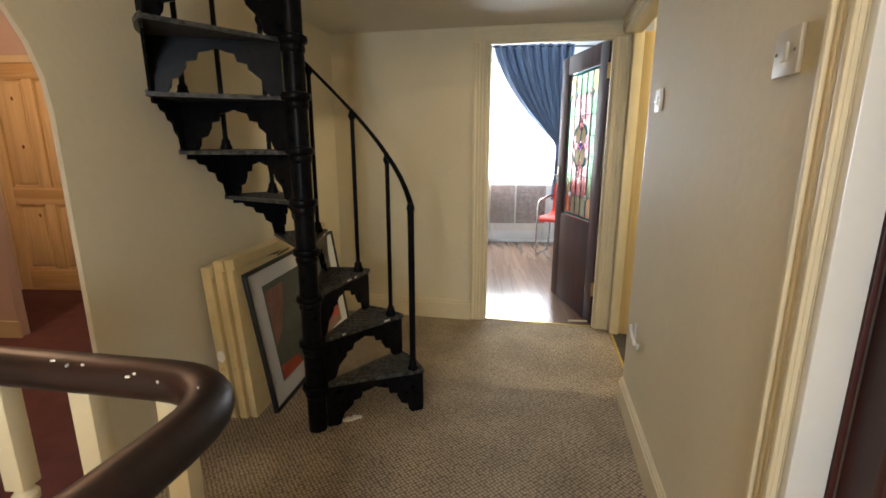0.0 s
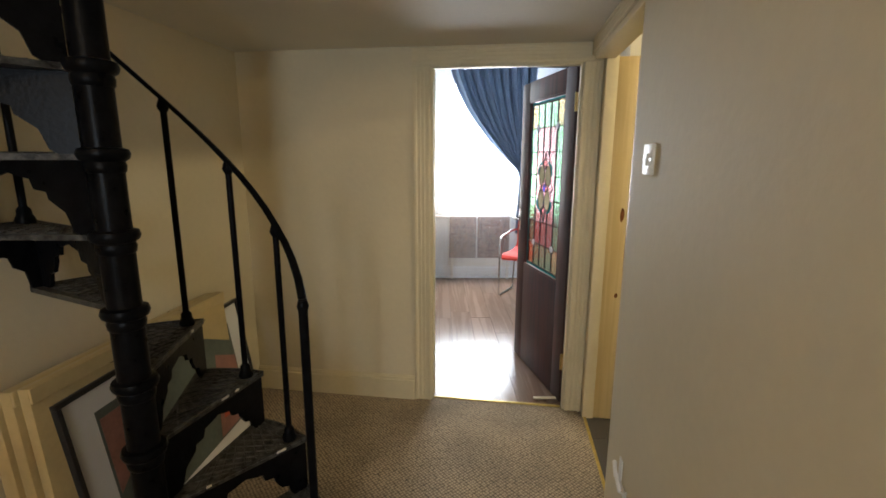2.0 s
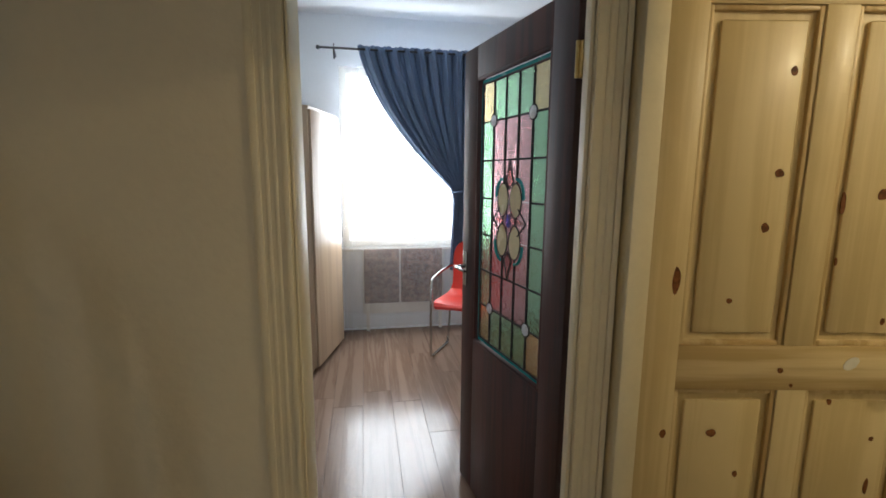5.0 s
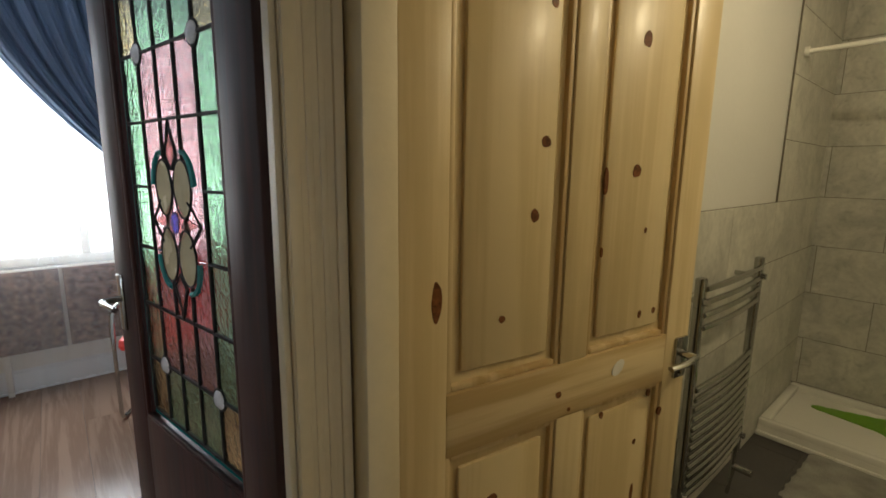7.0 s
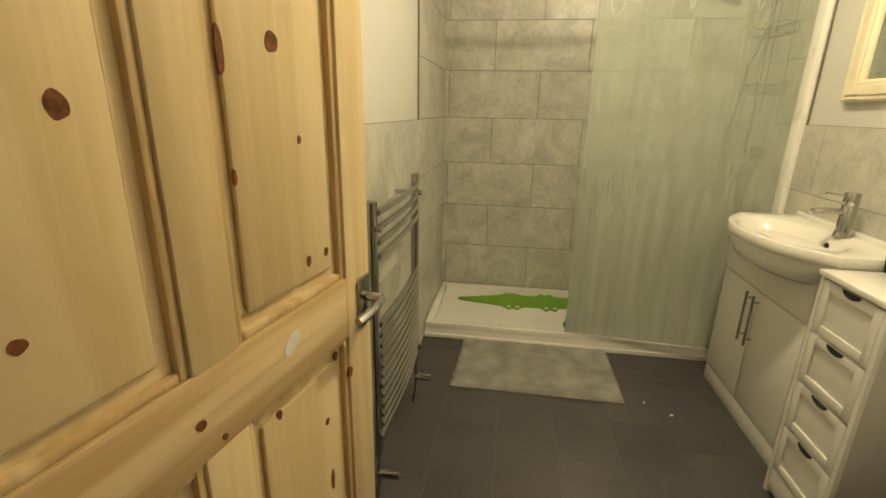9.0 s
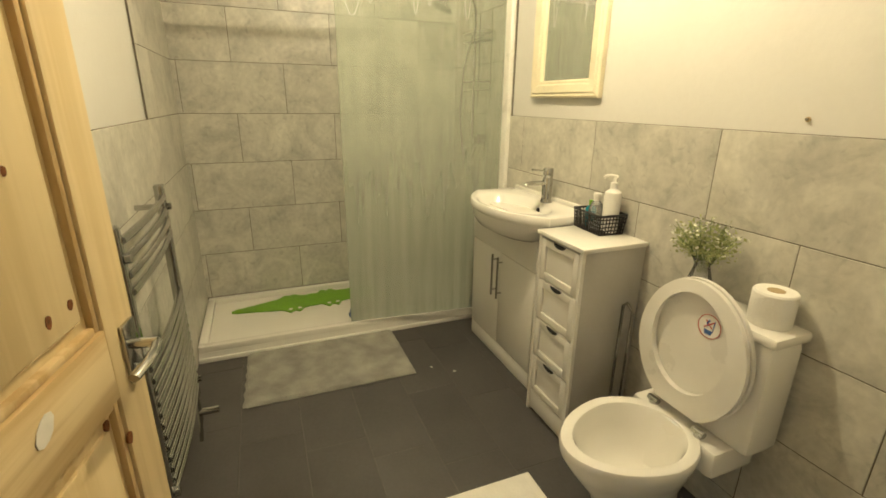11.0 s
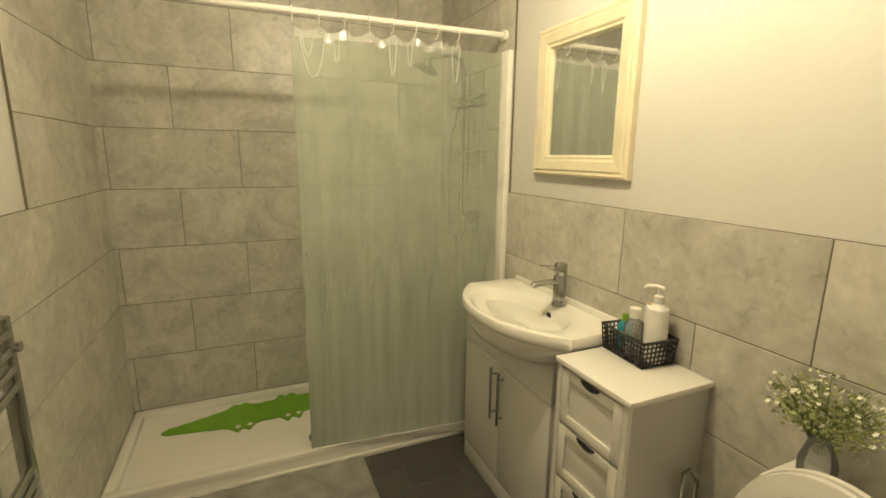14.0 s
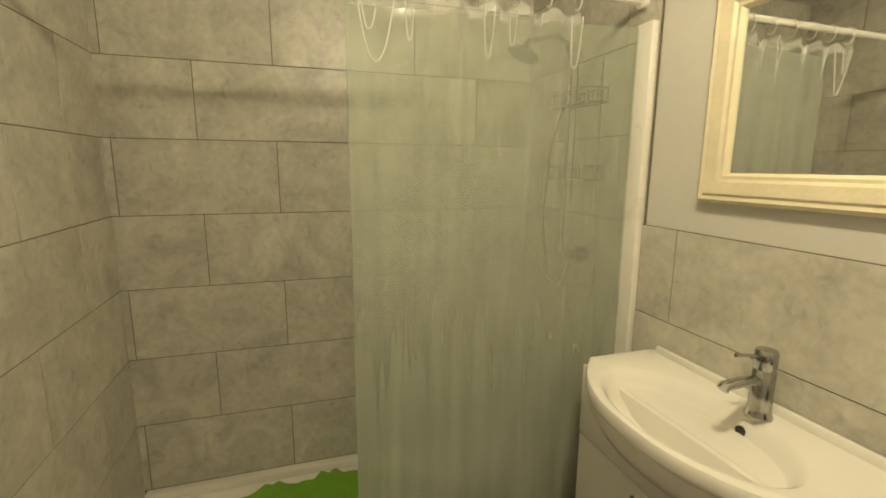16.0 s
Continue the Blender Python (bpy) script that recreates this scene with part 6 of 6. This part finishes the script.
def drawer_unit():
    d = thing("drawer_cabinet", "narrow white cabinet with four shaker drawers", "cabinet")
    x0, x1, y0, y1, h = 2.962, 3.252, 2.416, 2.70, 0.862
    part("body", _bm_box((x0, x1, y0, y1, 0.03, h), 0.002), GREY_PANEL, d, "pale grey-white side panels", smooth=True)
    part("top", _bm_box((x0 - 0.010, x1 + 0.008, y0 - 0.001, y1 + 0.022, h, h + 0.019), 0.004), WHITE_LACQ, d, smooth=True)
    part("frame", _bm_box((x0, x0 + 0.018, y1, y1 + 0.016, 0.0, h), 0.002), WHITE_LACQ, d)
    part("frame", _bm_box((x1 - 0.018, x1, y1, y1 + 0.016, 0.0, h), 0.002), WHITE_LACQ, d)
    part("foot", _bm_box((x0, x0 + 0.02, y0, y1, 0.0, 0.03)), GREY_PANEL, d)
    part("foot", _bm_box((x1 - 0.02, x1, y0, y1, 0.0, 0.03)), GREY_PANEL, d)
    part("plinth", _bm_box((x0 + 0.018, x1 - 0.018, y1 - 0.004, y1 + 0.012, 0.018, 0.112), 0.002), WHITE_LACQ, d, smooth=True)
    zs = [0.117, 0.303, 0.489, 0.675]
    for z in zs:
        a, b, c0, c1 = x0 + 0.020, x1 - 0.020, z, z + 0.178
        dr = part("drawer", _bm_box((a, b, y1 - 0.004, y1 + 0.006, c0, c1), 0.001), WHITE_LACQ, d, smooth=True)
        bm = bmesh.new()
        for s in ((a, a + 0.032, c0, c1), (b - 0.032, b, c0, c1), (a + 0.032, b - 0.032, c0, c0 + 0.032), (a + 0.032, b - 0.032, c1 - 0.032, c1)):
            add_box(bm, s[0], s[1], y1 + 0.006, y1 + 0.015, s[2], s[3], bevel=0.002)
        part("drawer_frame", bm, WHITE_LACQ, dr, smooth=True)
        # No cut-out here: a dark half-moon plate paints the shade inside the pull.
        bm = bmesh.new()
        m = (a + b) / 2
        add_prism(bm, [(0.039 * math.cos(math.pi + math.pi * q / 14), 0.019 * math.sin(math.pi + math.pi * q / 14)) for q in range(15)], 0.0022, Matrix.Translation((m, y1 + 0.0168, c1 + 0.0005)) @ Matrix.Rotation(radians(90), 4, "X"))
        part("finger_pull", bm, DARK_HOLE, dr, "half-moon finger pull, the shade of its hollow as a dark plate")
    bm = bmesh.new()
    add_tube(bm, [(x0 - 0.002, 2.47, 0.12), (x0 - 0.03, 2.47, 0.12), (x0 - 0.035, 2.47, 0.60), (x0 - 0.03, 2.50, 0.645), (x0 - 0.03, 2.52, 0.64), (x0 - 0.03, 2.522, 0.12)], 0.006, 8)
    tr = part("towel_bar", bm, CHROME, d, "chrome bar on the cabinet's side", smooth=True)


drawer_unit()


def basket_and_bottles():
    k = thing("storage_basket", "black plastic lattice basket on the drawer cabinet", "basket")
    cx, cy, z = 3.165, 2.487, 0.882
    w, dd, h = 0.092, 0.062, 0.078
    m = Matrix.Translation((cx, cy, z)) @ Matrix.Rotation(radians(-4), 4, "Z")
    bm = bmesh.new()
    add_box(bm, -w * 0.9, w * 0.9, -dd * 0.9, dd * 0.9, 0.0, 0.004, m=m)
    part("base", bm, BLACK_PLASTIC, k)
    for (ax, ay, bx, by) in ((-1, -1, 1, -1), (1, -1, 1, 1), (1, 1, -1, 1), (-1, 1, -1, -1)):
        bm = bmesh.new()
        nn = 14 if ay == by else 8
        for i in range(nn + 1):
            f = i / nn
            x, y = (ax + (bx - ax) * f), (ay + (by - ay) * f)
            add_rod(bm, m @ Vector((x * w * 0.92, y * dd * 0.92, 0.002)), m @ Vector((x * w, y * dd, h)), 0.0024, 5)
        for q in range(6):
            s = 0.92 + 0.08 * q / 5
            zz = h * q / 5
            add_rod(bm, m @ Vector((ax * w * s, ay * dd * s, zz + 0.002)), m @ Vector((bx * w * s, by * dd * s, zz + 0.002)), 0.0026 if q < 5 else 0.005, 6)
        part("lattice_side", bm, BLACK_PLASTIC, k)

    def bottle(name, label, x, y, prof, mat, extras):
        t = thing(name, label, "bottle", "bottles in the basket")
        bm = bmesh.new()
        add_lathe(bm, prof, 20, Matrix.Translation((x, y, z + 0.005)))
        part("body", bm, mat, t, smooth=True)
        for nm, pr, mt in extras:
            bm = bmesh.new()
            add_lathe(bm, pr, 16, Matrix.Translation((x, y, z + 0.005)))
            part(nm, bm, mt, t, smooth=True)
        return t

    t = bottle("pump_bottle", "white soap pump bottle", 3.110, 2.478, [(0.027, 0), (0.031, 0.004), (0.032, 0.02), (0.034, 0.145), (0.030, 0.165), (0.014, 0.178), (0.012, 0.186)], WHITE_PLASTIC, [("collar", [(0.014, 0.180), (0.014, 0.202), (0.006, 0.206), (0.005, 0.226), (0.0, 0.227)], WHITE_PLASTIC)])
    bm = bmesh.new()
    add_tube(bm, [(3.098, 2.476, z + 0.233), (3.118, 2.484, z + 0.236), (3.140, 2.495, z + 0.232), (3.147, 2.499, z + 0.224)], 0.008, 8, 0.7)
    part("nozzle", bm, WHITE_PLASTIC, t, smooth=True)
    bottle("clear_bottle", "clear soap bottle with a white cap", 3.165, 2.508, [(0.026, 0), (0.029, 0.01), (0.030, 0.08), (0.024, 0.108), (0.013, 0.121), (0.012, 0.128)], CLEAR, [("cap", [(0.014, 0.122), (0.014, 0.138), (0.017, 0.14), (0.017, 0.152), (0.0, 0.153)], WHITE_PLASTIC), ("liquid", [(0.022, 0.004), (0.026, 0.03), (0.0, 0.031)], FROST)])
    bottle("teal_bottle", "small bottle of teal liquid with a green cap", 3.218, 2.490, [(0.020, 0), (0.023, 0.01), (0.023, 0.075), (0.012, 0.09)], TEAL_LIQ, [("cap", [(0.010, 0.09), (0.011, 0.112), (0.0, 0.114)], GREEN_MAT)])
    br = thing("wooden_brush", "pale wooden nail brush standing in the basket", "brush")
    part("back", _bm_box((3.118, 3.178, 2.436, 2.450, z + 0.006, z + 0.165), 0.004), CORK, br, smooth=True)
    part("bristles", _bm_box((3.150, 3.174, 2.450, 2.460, z + 0.10, z + 0.16), 0.002), PAPER, br)


basket_and_bottles()


def toilet():
    t = thing("toilet", "white close-coupled toilet with seat and lid raised", "toilet")
    cx = 2.565
    n = 40

    def egg(k, rx, ry, cy):
        a = math.tau * k / n
        y = math.sin(a)
        return cx + rx * math.cos(a) * (1 - 0.10 * max(0, y)), cy + ry * y * (1.12 if y > 0 else 0.92)

    bm = bmesh.new()
    rings = []
    for rx, ry, cy, z in ((0.105, 0.17, 2.70, 0.0), (0.105, 0.17, 2.70, 0.03), (0.095, 0.15, 2.70, 0.10), (0.11, 0.17, 2.72, 0.20), (0.155, 0.205, 2.755, 0.30), (0.182, 0.222, 2.775, 0.365), (0.186, 0.225, 2.775, 0.39), (0.180, 0.220, 2.775, 0.402), (0.165, 0.205, 2.775, 0.405), (0.148, 0.185, 2.775, 0.400), (0.140, 0.175, 2.775, 0.38), (0.13, 0.16, 2.77, 0.33), (0.10, 0.12, 2.75, 0.26), (0.05, 0.06, 2.72, 0.22), (0.02, 0.02, 2.70, 0.215)):
        rings.append([bm.verts.new((*egg(k, rx, ry, cy), z)) for k in range(n)])
    for a, c in zip(rings, rings[1:]):
        for k in range(n):
            bm.faces.new((a[k], a[(k + 1) % n], c[(k + 1) % n], c[k]))
    bm.faces.new(rings[0][::-1])
    bm.faces.new(rings[-1])
    add_box(bm, cx - 0.17, cx + 0.17, 2.43, 2.62, 0.30, 0.40, bevel=0.02)
    part("pan", bm, CERAMIC, t, smooth=True)
    bm = bmesh.new()
    add_box(bm, cx - 0.215, cx + 0.155, 2.418, 2.555, 0.40, 0.765, bevel=0.02)
    part("cistern", bm, CERAMIC, t, smooth=True)
    bm = bmesh.new()
    add_box(bm, cx - 0.225, cx + 0.165, 2.414, 2.568, 0.766, 0.80, bevel=0.012)
    part("cistern_lid", bm, CERAMIC, t, smooth=True)
    # raised lid and seat: local x across, local y upwards from the hinge, local z forwards
    up = Matrix.Translation((cx, 2.597, 0.425)) @ Matrix.Rotation(radians(91), 4, "X") @ Matrix.Diagonal((1, 1, -1, 1))

    def lid_outline(grow):
        out = []
        for k in range(44):
            a = math.tau * k / 44
            x, y = math.cos(a), math.sin(a)
            w = 0.196 + grow
            out.append((w * x * (1 - 0.03 * max(0, y)), 0.235 + (0.232 + grow) * (y if y > 0 else max(y, -0.93) if abs(x) > 0.5 else -0.93)))
        return out

    bm = bmesh.new()
    add_prism(bm, lid_outline(0.0), 0.014, up @ Matrix.Translation((0, 0, -0.018)))
    lid = part("lid", bm, WHITE_PLASTIC, t, smooth=True)
    bm = bmesh.new()
    o, i = lid_outline(-0.004), [(0.134 * math.cos(math.tau * k / 44), 0.258 + 0.166 * math.sin(math.tau * k / 44)) for k in range(44)]
    lv = {}
    for nm, zz, pts in (("ob", 0.0, o), ("ib", 0.0, i), ("of", 0.014, o), ("if_", 0.020, i)):
        lv[nm] = [bm.verts.new(up @ Vector((x, y, zz))) for x, y in pts]
    for k in range(44):
        j = (k + 1) % 44
        bm.faces.new((lv["of"][k], lv["of"][j], lv["if_"][j], lv["if_"][k]))
        bm.faces.new((lv["ob"][j], lv["ob"][k], lv["ib"][k], lv["ib"][j]))
        bm.faces.new((lv["ob"][k], lv["ob"][j], lv["of"][j], lv["of"][k]))
        bm.faces.new((lv["ib"][j], lv["ib"][k], lv["if_"][k], lv["if_"][j]))
    part("seat", bm, WHITE_PLASTIC, t, "white ring seat raised against the lid", smooth=True)
    bm = bmesh.new()
    sm = up @ Matrix.Translation((-0.045, 0.335, -0.0035))
    add_lathe(bm, [(0.040, 0.0), (0.040, 0.0006), (0.0, 0.0007)], 24, sm)
    stk = part("sticker", bm, PAPER, lid, "round hygiene sticker with red and blue print")
    stk.parent = lid
    bm = bmesh.new()
    n2 = 26
    add_tube(bm, [sm @ Vector((0.037 * math.cos(q * math.tau / n2), 0.037 * math.sin(q * math.tau / n2), 0.001)) for q in range(n2 + 1)], 0.0013, 5)
    add_tube(bm, [sm @ Vector(p) for p in ((-0.014, 0.018, 0.001), (0.016, -0.006, 0.001))], 0.0022, 5)
    add_tube(bm, [sm @ Vector(p) for p in ((0.014, 0.018, 0.001), (-0.010, -0.004, 0.001))], 0.0018, 5)
    part("red_print", bm, RED_INK, lid)
    bm = bmesh.new()
    add_prism(bm, [(-0.014, -0.012), (0.016, -0.012), (0.012, -0.026), (-0.008, -0.026)], 0.0012, sm)
    add_tube(bm, [sm @ Vector(p) for p in ((-0.016, 0.022, 0.001), (-0.013, -0.012, 0.001))], 0.0016, 5)
    add_tube(bm, [sm @ Vector(p) for p in ((0.002, 0.020, 0.001), (0.008, 0.008, 0.001), (0.004, 0.0, 0.001))], 0.003, 5)
    part("blue_print", bm, BLUE_INK, lid)
    for s in (-0.09, 0.09):
        bm = bmesh.new()
        add_rod(bm, (cx + s - 0.02, 2.600, 0.418), (cx + s + 0.02, 2.600, 0.418), 0.011, 12)
        add_rod(bm, (cx + s, 2.600, 0.40), (cx + s, 2.600, 0.418), 0.014, 12)
        part("hinge", bm, CHROME, t, smooth=True)
    r = thing("toilet_roll", "white toilet roll standing on the cistern", "toilet roll")
    bm = bmesh.new()
    add_lathe(bm, [(0.054, 0.0), (0.056, 0.004), (0.056, 0.094), (0.052, 0.099), (0.023, 0.098), (0.0215, 0.09), (0.0215, 0.02)], 30, Matrix.Translation((2.425, 2.482, 0.801)))
    part("paper", bm, PAPER, r, smooth=True)
    bm = bmesh.new()
    add_lathe(bm, [(0.0225, 0.0985), (0.0205, 0.0988), (0.020, 0.094), (0.020, 0.022), (0.0, 0.022)], 24, Matrix.Translation((2.425, 2.482, 0.801)))
    part("core", bm, CARD, r, "brown cardboard core", smooth=True)


toilet()


def floor_crumbs():
    """Small pale crumbs lying on the dark floor tiles."""
    for x, y, a in ((3.727, 3.026, 20), (3.646, 2.923, 70)):
        bm = bmesh.new()
        add_prism(bm, [(0.009, 0.0), (0.004, 0.005), (-0.006, 0.004), (-0.008, -0.002), (0.002, -0.004)], 0.003, Matrix.Translation((x, y, 0.0005)) @ Matrix.Rotation(radians(a), 4, "Z"))
        tagged(part("paper_crumb", bm, PAPER), "tiny white paper crumb on the dark floor tiles", "litter", "crumbs on the bathroom floor")


floor_crumbs()


def flower_vase():
    v = thing("flower_vase", "clear vase of small white flowers on the cistern", "vase")
    x, y, z = 2.66, 2.485, 0.801
    bm = bmesh.new()
    add_lathe(bm, [(0.030, 0.0), (0.034, 0.004), (0.036, 0.05), (0.026, 0.085), (0.024, 0.10), (0.034, 0.12), (0.032, 0.12), (0.022, 0.10), (0.024, 0.085), (0.033, 0.05), (0.031, 0.008), (0.0, 0.007)], 22, Matrix.Translation((x, y, z)))
    part("glass", bm, CLEAR, v, smooth=True)
    rnd = random.Random(12)
    stems, leaves, petals = bmesh.new(), bmesh.new(), bmesh.new()
    for i in range(80):
        a = rnd.random() * math.tau
        el = rnd.uniform(0.1, 1.0)
        rr = 0.116 * math.sqrt(rnd.random())
        tip = Vector((x + rr * math.cos(a) * 1.05, y + rr * math.sin(a) * 0.6 + 0.012, z + 0.16 + 0.105 * el * (1 - 0.5 * (rr / 0.115) ** 2)))
        base = Vector((x + rnd.uniform(-0.012, 0.012), y + rnd.uniform(-0.012, 0.012), z + 0.07))
        midp = base.lerp(tip, 0.5) + Vector((rnd.uniform(-0.01, 0.01), rnd.uniform(-0.01, 0.01), 0.02))
        if i % 2 == 0:
            add_tube(stems, [base, midp, tip], 0.0011, 4)
        for _ in range(1):
            c = tip + Vector((rnd.gauss(0, 0.014), rnd.gauss(0, 0.010), rnd.gauss(0, 0.010)))
            r = rnd.uniform(0.0026, 0.0056)
            nrm = Euler((rnd.uniform(-1.2, 0.4), rnd.uniform(-0.8, 0.8), rnd.random() * 6)).to_matrix().to_4x4()
            m = Matrix.Translation(c) @ nrm
            for q in range(5):
                t0 = q * math.tau / 5
                vs = [m @ Vector((0, 0, 0)), m @ Vector((r * math.cos(t0 - 0.5), r * math.sin(t0 - 0.5), 0.001)), m @ Vector((1.4 * r * math.cos(t0), 1.4 * r * math.sin(t0), 0.002)), m @ Vector((r * math.cos(t0 + 0.5), r * math.sin(t0 + 0.5), 0.001))]
                petals.faces.new([petals.verts.new(p) for p in vs])
        for _ in range(14):
            c = base.lerp(tip, rnd.uniform(0.5, 1.0)) + Vector((rnd.gauss(0, 0.012), rnd.gauss(0, 0.01), rnd.gauss(0, 0.012)))
            m = Matrix.Translation(c) @ Euler((rnd.random() * 6, rnd.random() * 6, rnd.random() * 6)).to_matrix().to_4x4()
            l = rnd.uniform(0.008, 0.017)
            leaves.faces.new([leaves.verts.new(m @ Vector(p)) for p in ((0, 0, 0), (0.25 * l, 0.5 * l, 0.001), (0, l, 0), (-0.25 * l, 0.5 * l, 0.001))])
    part("stems", stems, STEM, v, kind="stuff")
    part("leaves", leaves, LEAF, v, kind="stuff")
    part("blossom", petals, PETAL, v, kind="stuff")


flower_vase()


def wall_mirror():
    w = thing("mirror", "rectangular mirror in a moulded cream frame", "mirror")
    x0, x1, z0, z1, yb = 3.335, 3.868, 1.412, 1.985, 2.400
    f = 0.082
    bm = bmesh.new()
    prof = [(0.0, 0.0), (0.0, 0.022), (0.010, 0.030), (0.020, 0.026), (0.026, 0.032), (0.058, 0.028), (0.066, 0.022), (0.074, 0.022), (f, 0.010), (f, 0.0)]
    rings = []
    for d, h in prof:
        rings.append([bm.verts.new((x, yb + h, z)) for x, z in ((x0 + d, z0 + d), (x1 - d, z0 + d), (x1 - d, z1 - d), (x0 + d, z1 - d))])
    for a, c in zip(rings, rings[1:] + rings[:1]):
        for k in range(4):
            bm.faces.new((a[k], a[(k + 1) % 4], c[(k + 1) % 4], c[k]))
    part("frame", bm, MIRROR_FRAME, w)
    part("mirror_glass", _bm_box((x0 + f - 0.004, x1 - f + 0.004, yb + 0.002, yb + 0.008, z0 + f - 0.004, z1 - f + 0.004)), MIRROR, w)


wall_mirror()
ws = thing("wall_plug", "dark plugged screw hole in the white wall", "screw")
bm = bmesh.new()
add_rod(bm, (2.502, 2.397, 1.356), (2.502, 2.403, 1.356), 0.007, 10)
part("plug", bm, CARD, ws)
bm = bmesh.new()
add_rod(bm, (2.502, 2.403, 1.356), (2.502, 2.408, 1.356), 0.004, 8)
part("screw_head", bm, CHROME, ws)

cl = thing("ceiling_lamp", "round opal ceiling lamp in the bathroom", "ceiling lamp")
bm = bmesh.new()
add_lathe(bm, [(0.15, 0.0), (0.15, -0.03), (0.14, -0.035)], 30, Matrix.Translation((3.12, 3.12, 2.449)))
part("base", bm, WHITE_PLASTIC, cl, smooth=True)
hl = thing("pendant_lamp", "small bare hall lamp under the ceiling", "ceiling lamp")
bm = bmesh.new()
add_lathe(bm, [(0.04, 0.0), (0.04, -0.03), (0.01, -0.05), (0.01, -0.12)], 20, Matrix.Translation((0.03, -0.35, 2.949)))
part("rose", bm, WHITE_PLASTIC, hl, smooth=True)

# ---- tiles and planks ----
ROWZ = [0.093, 0.400, 0.700, 1.000, 1.303, 1.605, 1.908, 2.210, 2.449]
G = 0.0032
specs = []
for i in range(8):
    off = 3.588 if i % 2 == 0 else 3.888
    edges = sorted({BY0 - 0.01, BY1} | {y for y in (off + 0.6 * k for k in range(-4, 4)) if BY0 + 0.02 < y < BY1 - 0.02})
    for a, b in zip(edges, edges[1:]):
        specs.append((BX1 - 0.012, BX1 - 0.001, a + G / 2, b - G / 2, ROWZ[i] + G / 2, ROWZ[i + 1] - G / 2))
rect_pieces("tile", TILE, specs, bpy.data.objects["wall_bathroom_east"])
specs = []
zr = [0.0] + ROWZ[1:]
for i in range(8):
    off = 4.30 if i in (4, 2, 0, 6) else 4.638 - 0.6
    lo = BX0 if i < 4 else 4.045
    edges = sorted({lo, BX1 - 0.012} | {x for x in (off + 0.6 * k for k in range(-6, 4)) if lo + 0.02 < x < BX1 - 0.03})
    for a, b in zip(edges, edges[1:]):
        specs.append((a + G / 2, b - G / 2, BY1 - 0.011, BY1 - 0.0005, zr[i] + G / 2, zr[i + 1] - G / 2))
rect_pieces("tile", TILE, specs, bpy.data.objects["wall_bathroom_north"])
boxes("trim_grout_north", GROUT, [(BX0 + 0.01, 4.045, BY1 - 0.0093, BY1 - 0.002, 0, 1.303), (4.045, BX1 - 0.01, BY1 - 0.0093, BY1 - 0.002, 0, 2.445)], kind="structure")
boxes("trim_grout_east", GROUT, [(BX1 - 0.0103, BX1 - 0.0015, BY0 - 0.005, BY1 - 0.0012, 0.096, 2.445)], kind="structure")
boxes("trim_grout_south", GROUT, [(BX0 + 0.01, 4.085, BY0 - 0.0115, BY0 - 0.0022, 0, 1.318), (4.085, BX1 - 0.01, BY0 - 0.0115, BY0 - 0.0022, 0, 2.445)], kind="structure")
zs = [0.0, 0.12, 0.42, 0.72, 1.020, 1.318, 1.618, 1.918, 2.218, 2.449]
specs = []
for i in range(9):
    off = 2.741 if i % 2 == 0 else 2.437
    lo, hi = (BX0, BX1 - 0.012) if i < 5 else (4.085, BX1 - 0.012)
    edges = sorted({lo, hi} | {x for x in (off + 0.6 * k for k in range(-3, 5)) if lo + 0.02 < x < hi - 0.02})
    for a, b in zip(edges, edges[1:]):
        specs.append((a + G / 2, b - G / 2, BY0 - 0.011, BY0 - 0.0005, zs[i] + G / 2, zs[i + 1] - G / 2))
rect_pieces("tile", TILE, specs, bpy.data.objects["wall_bathroom_south"])
specs = []
for j in range(8):
    y0 = 2.455 + 0.2555 * j - 0.2555
    y1 = min(y0 + 0.2555, BY1)
    y0 = max(y0, BY0)
    off = 3.045 + 0.1345 * (j - 3)
    edges = sorted({1.53, BX1} | {x for x in (off + 0.5 * k for k in range(-6, 8)) if 1.57 < x < BX1 - 0.02})
    for a, b in zip(edges, edges[1:]):
        specs.append((a + 0.002, b - 0.002, y0 + 0.002, y1 - 0.002, -0.009, 0.0))
rect_pieces("floor_tile", FLOOR_TILE, specs, bpy.data.objects["floor_bathroom"])
specs = []
rnd = random.Random(5)
for i in range(21):
    x0 = 0.205 + 0.19 * i
    y = 4.35 - rnd.random() * 0.9
    while y < 7.41:
        a, b = max(y, 4.35), min(y + 1.2, 7.415)
        if b - a > 0.03:
            specs.append((x0 + 0.0006, x0 + 0.1894, a + 0.0006, b - 0.0006, -0.009, 0.0))
        y += 1.2
rect_pieces("plank", PLANK, specs, bpy.data.objects["floor_bedroom"], bevel=0.0008)
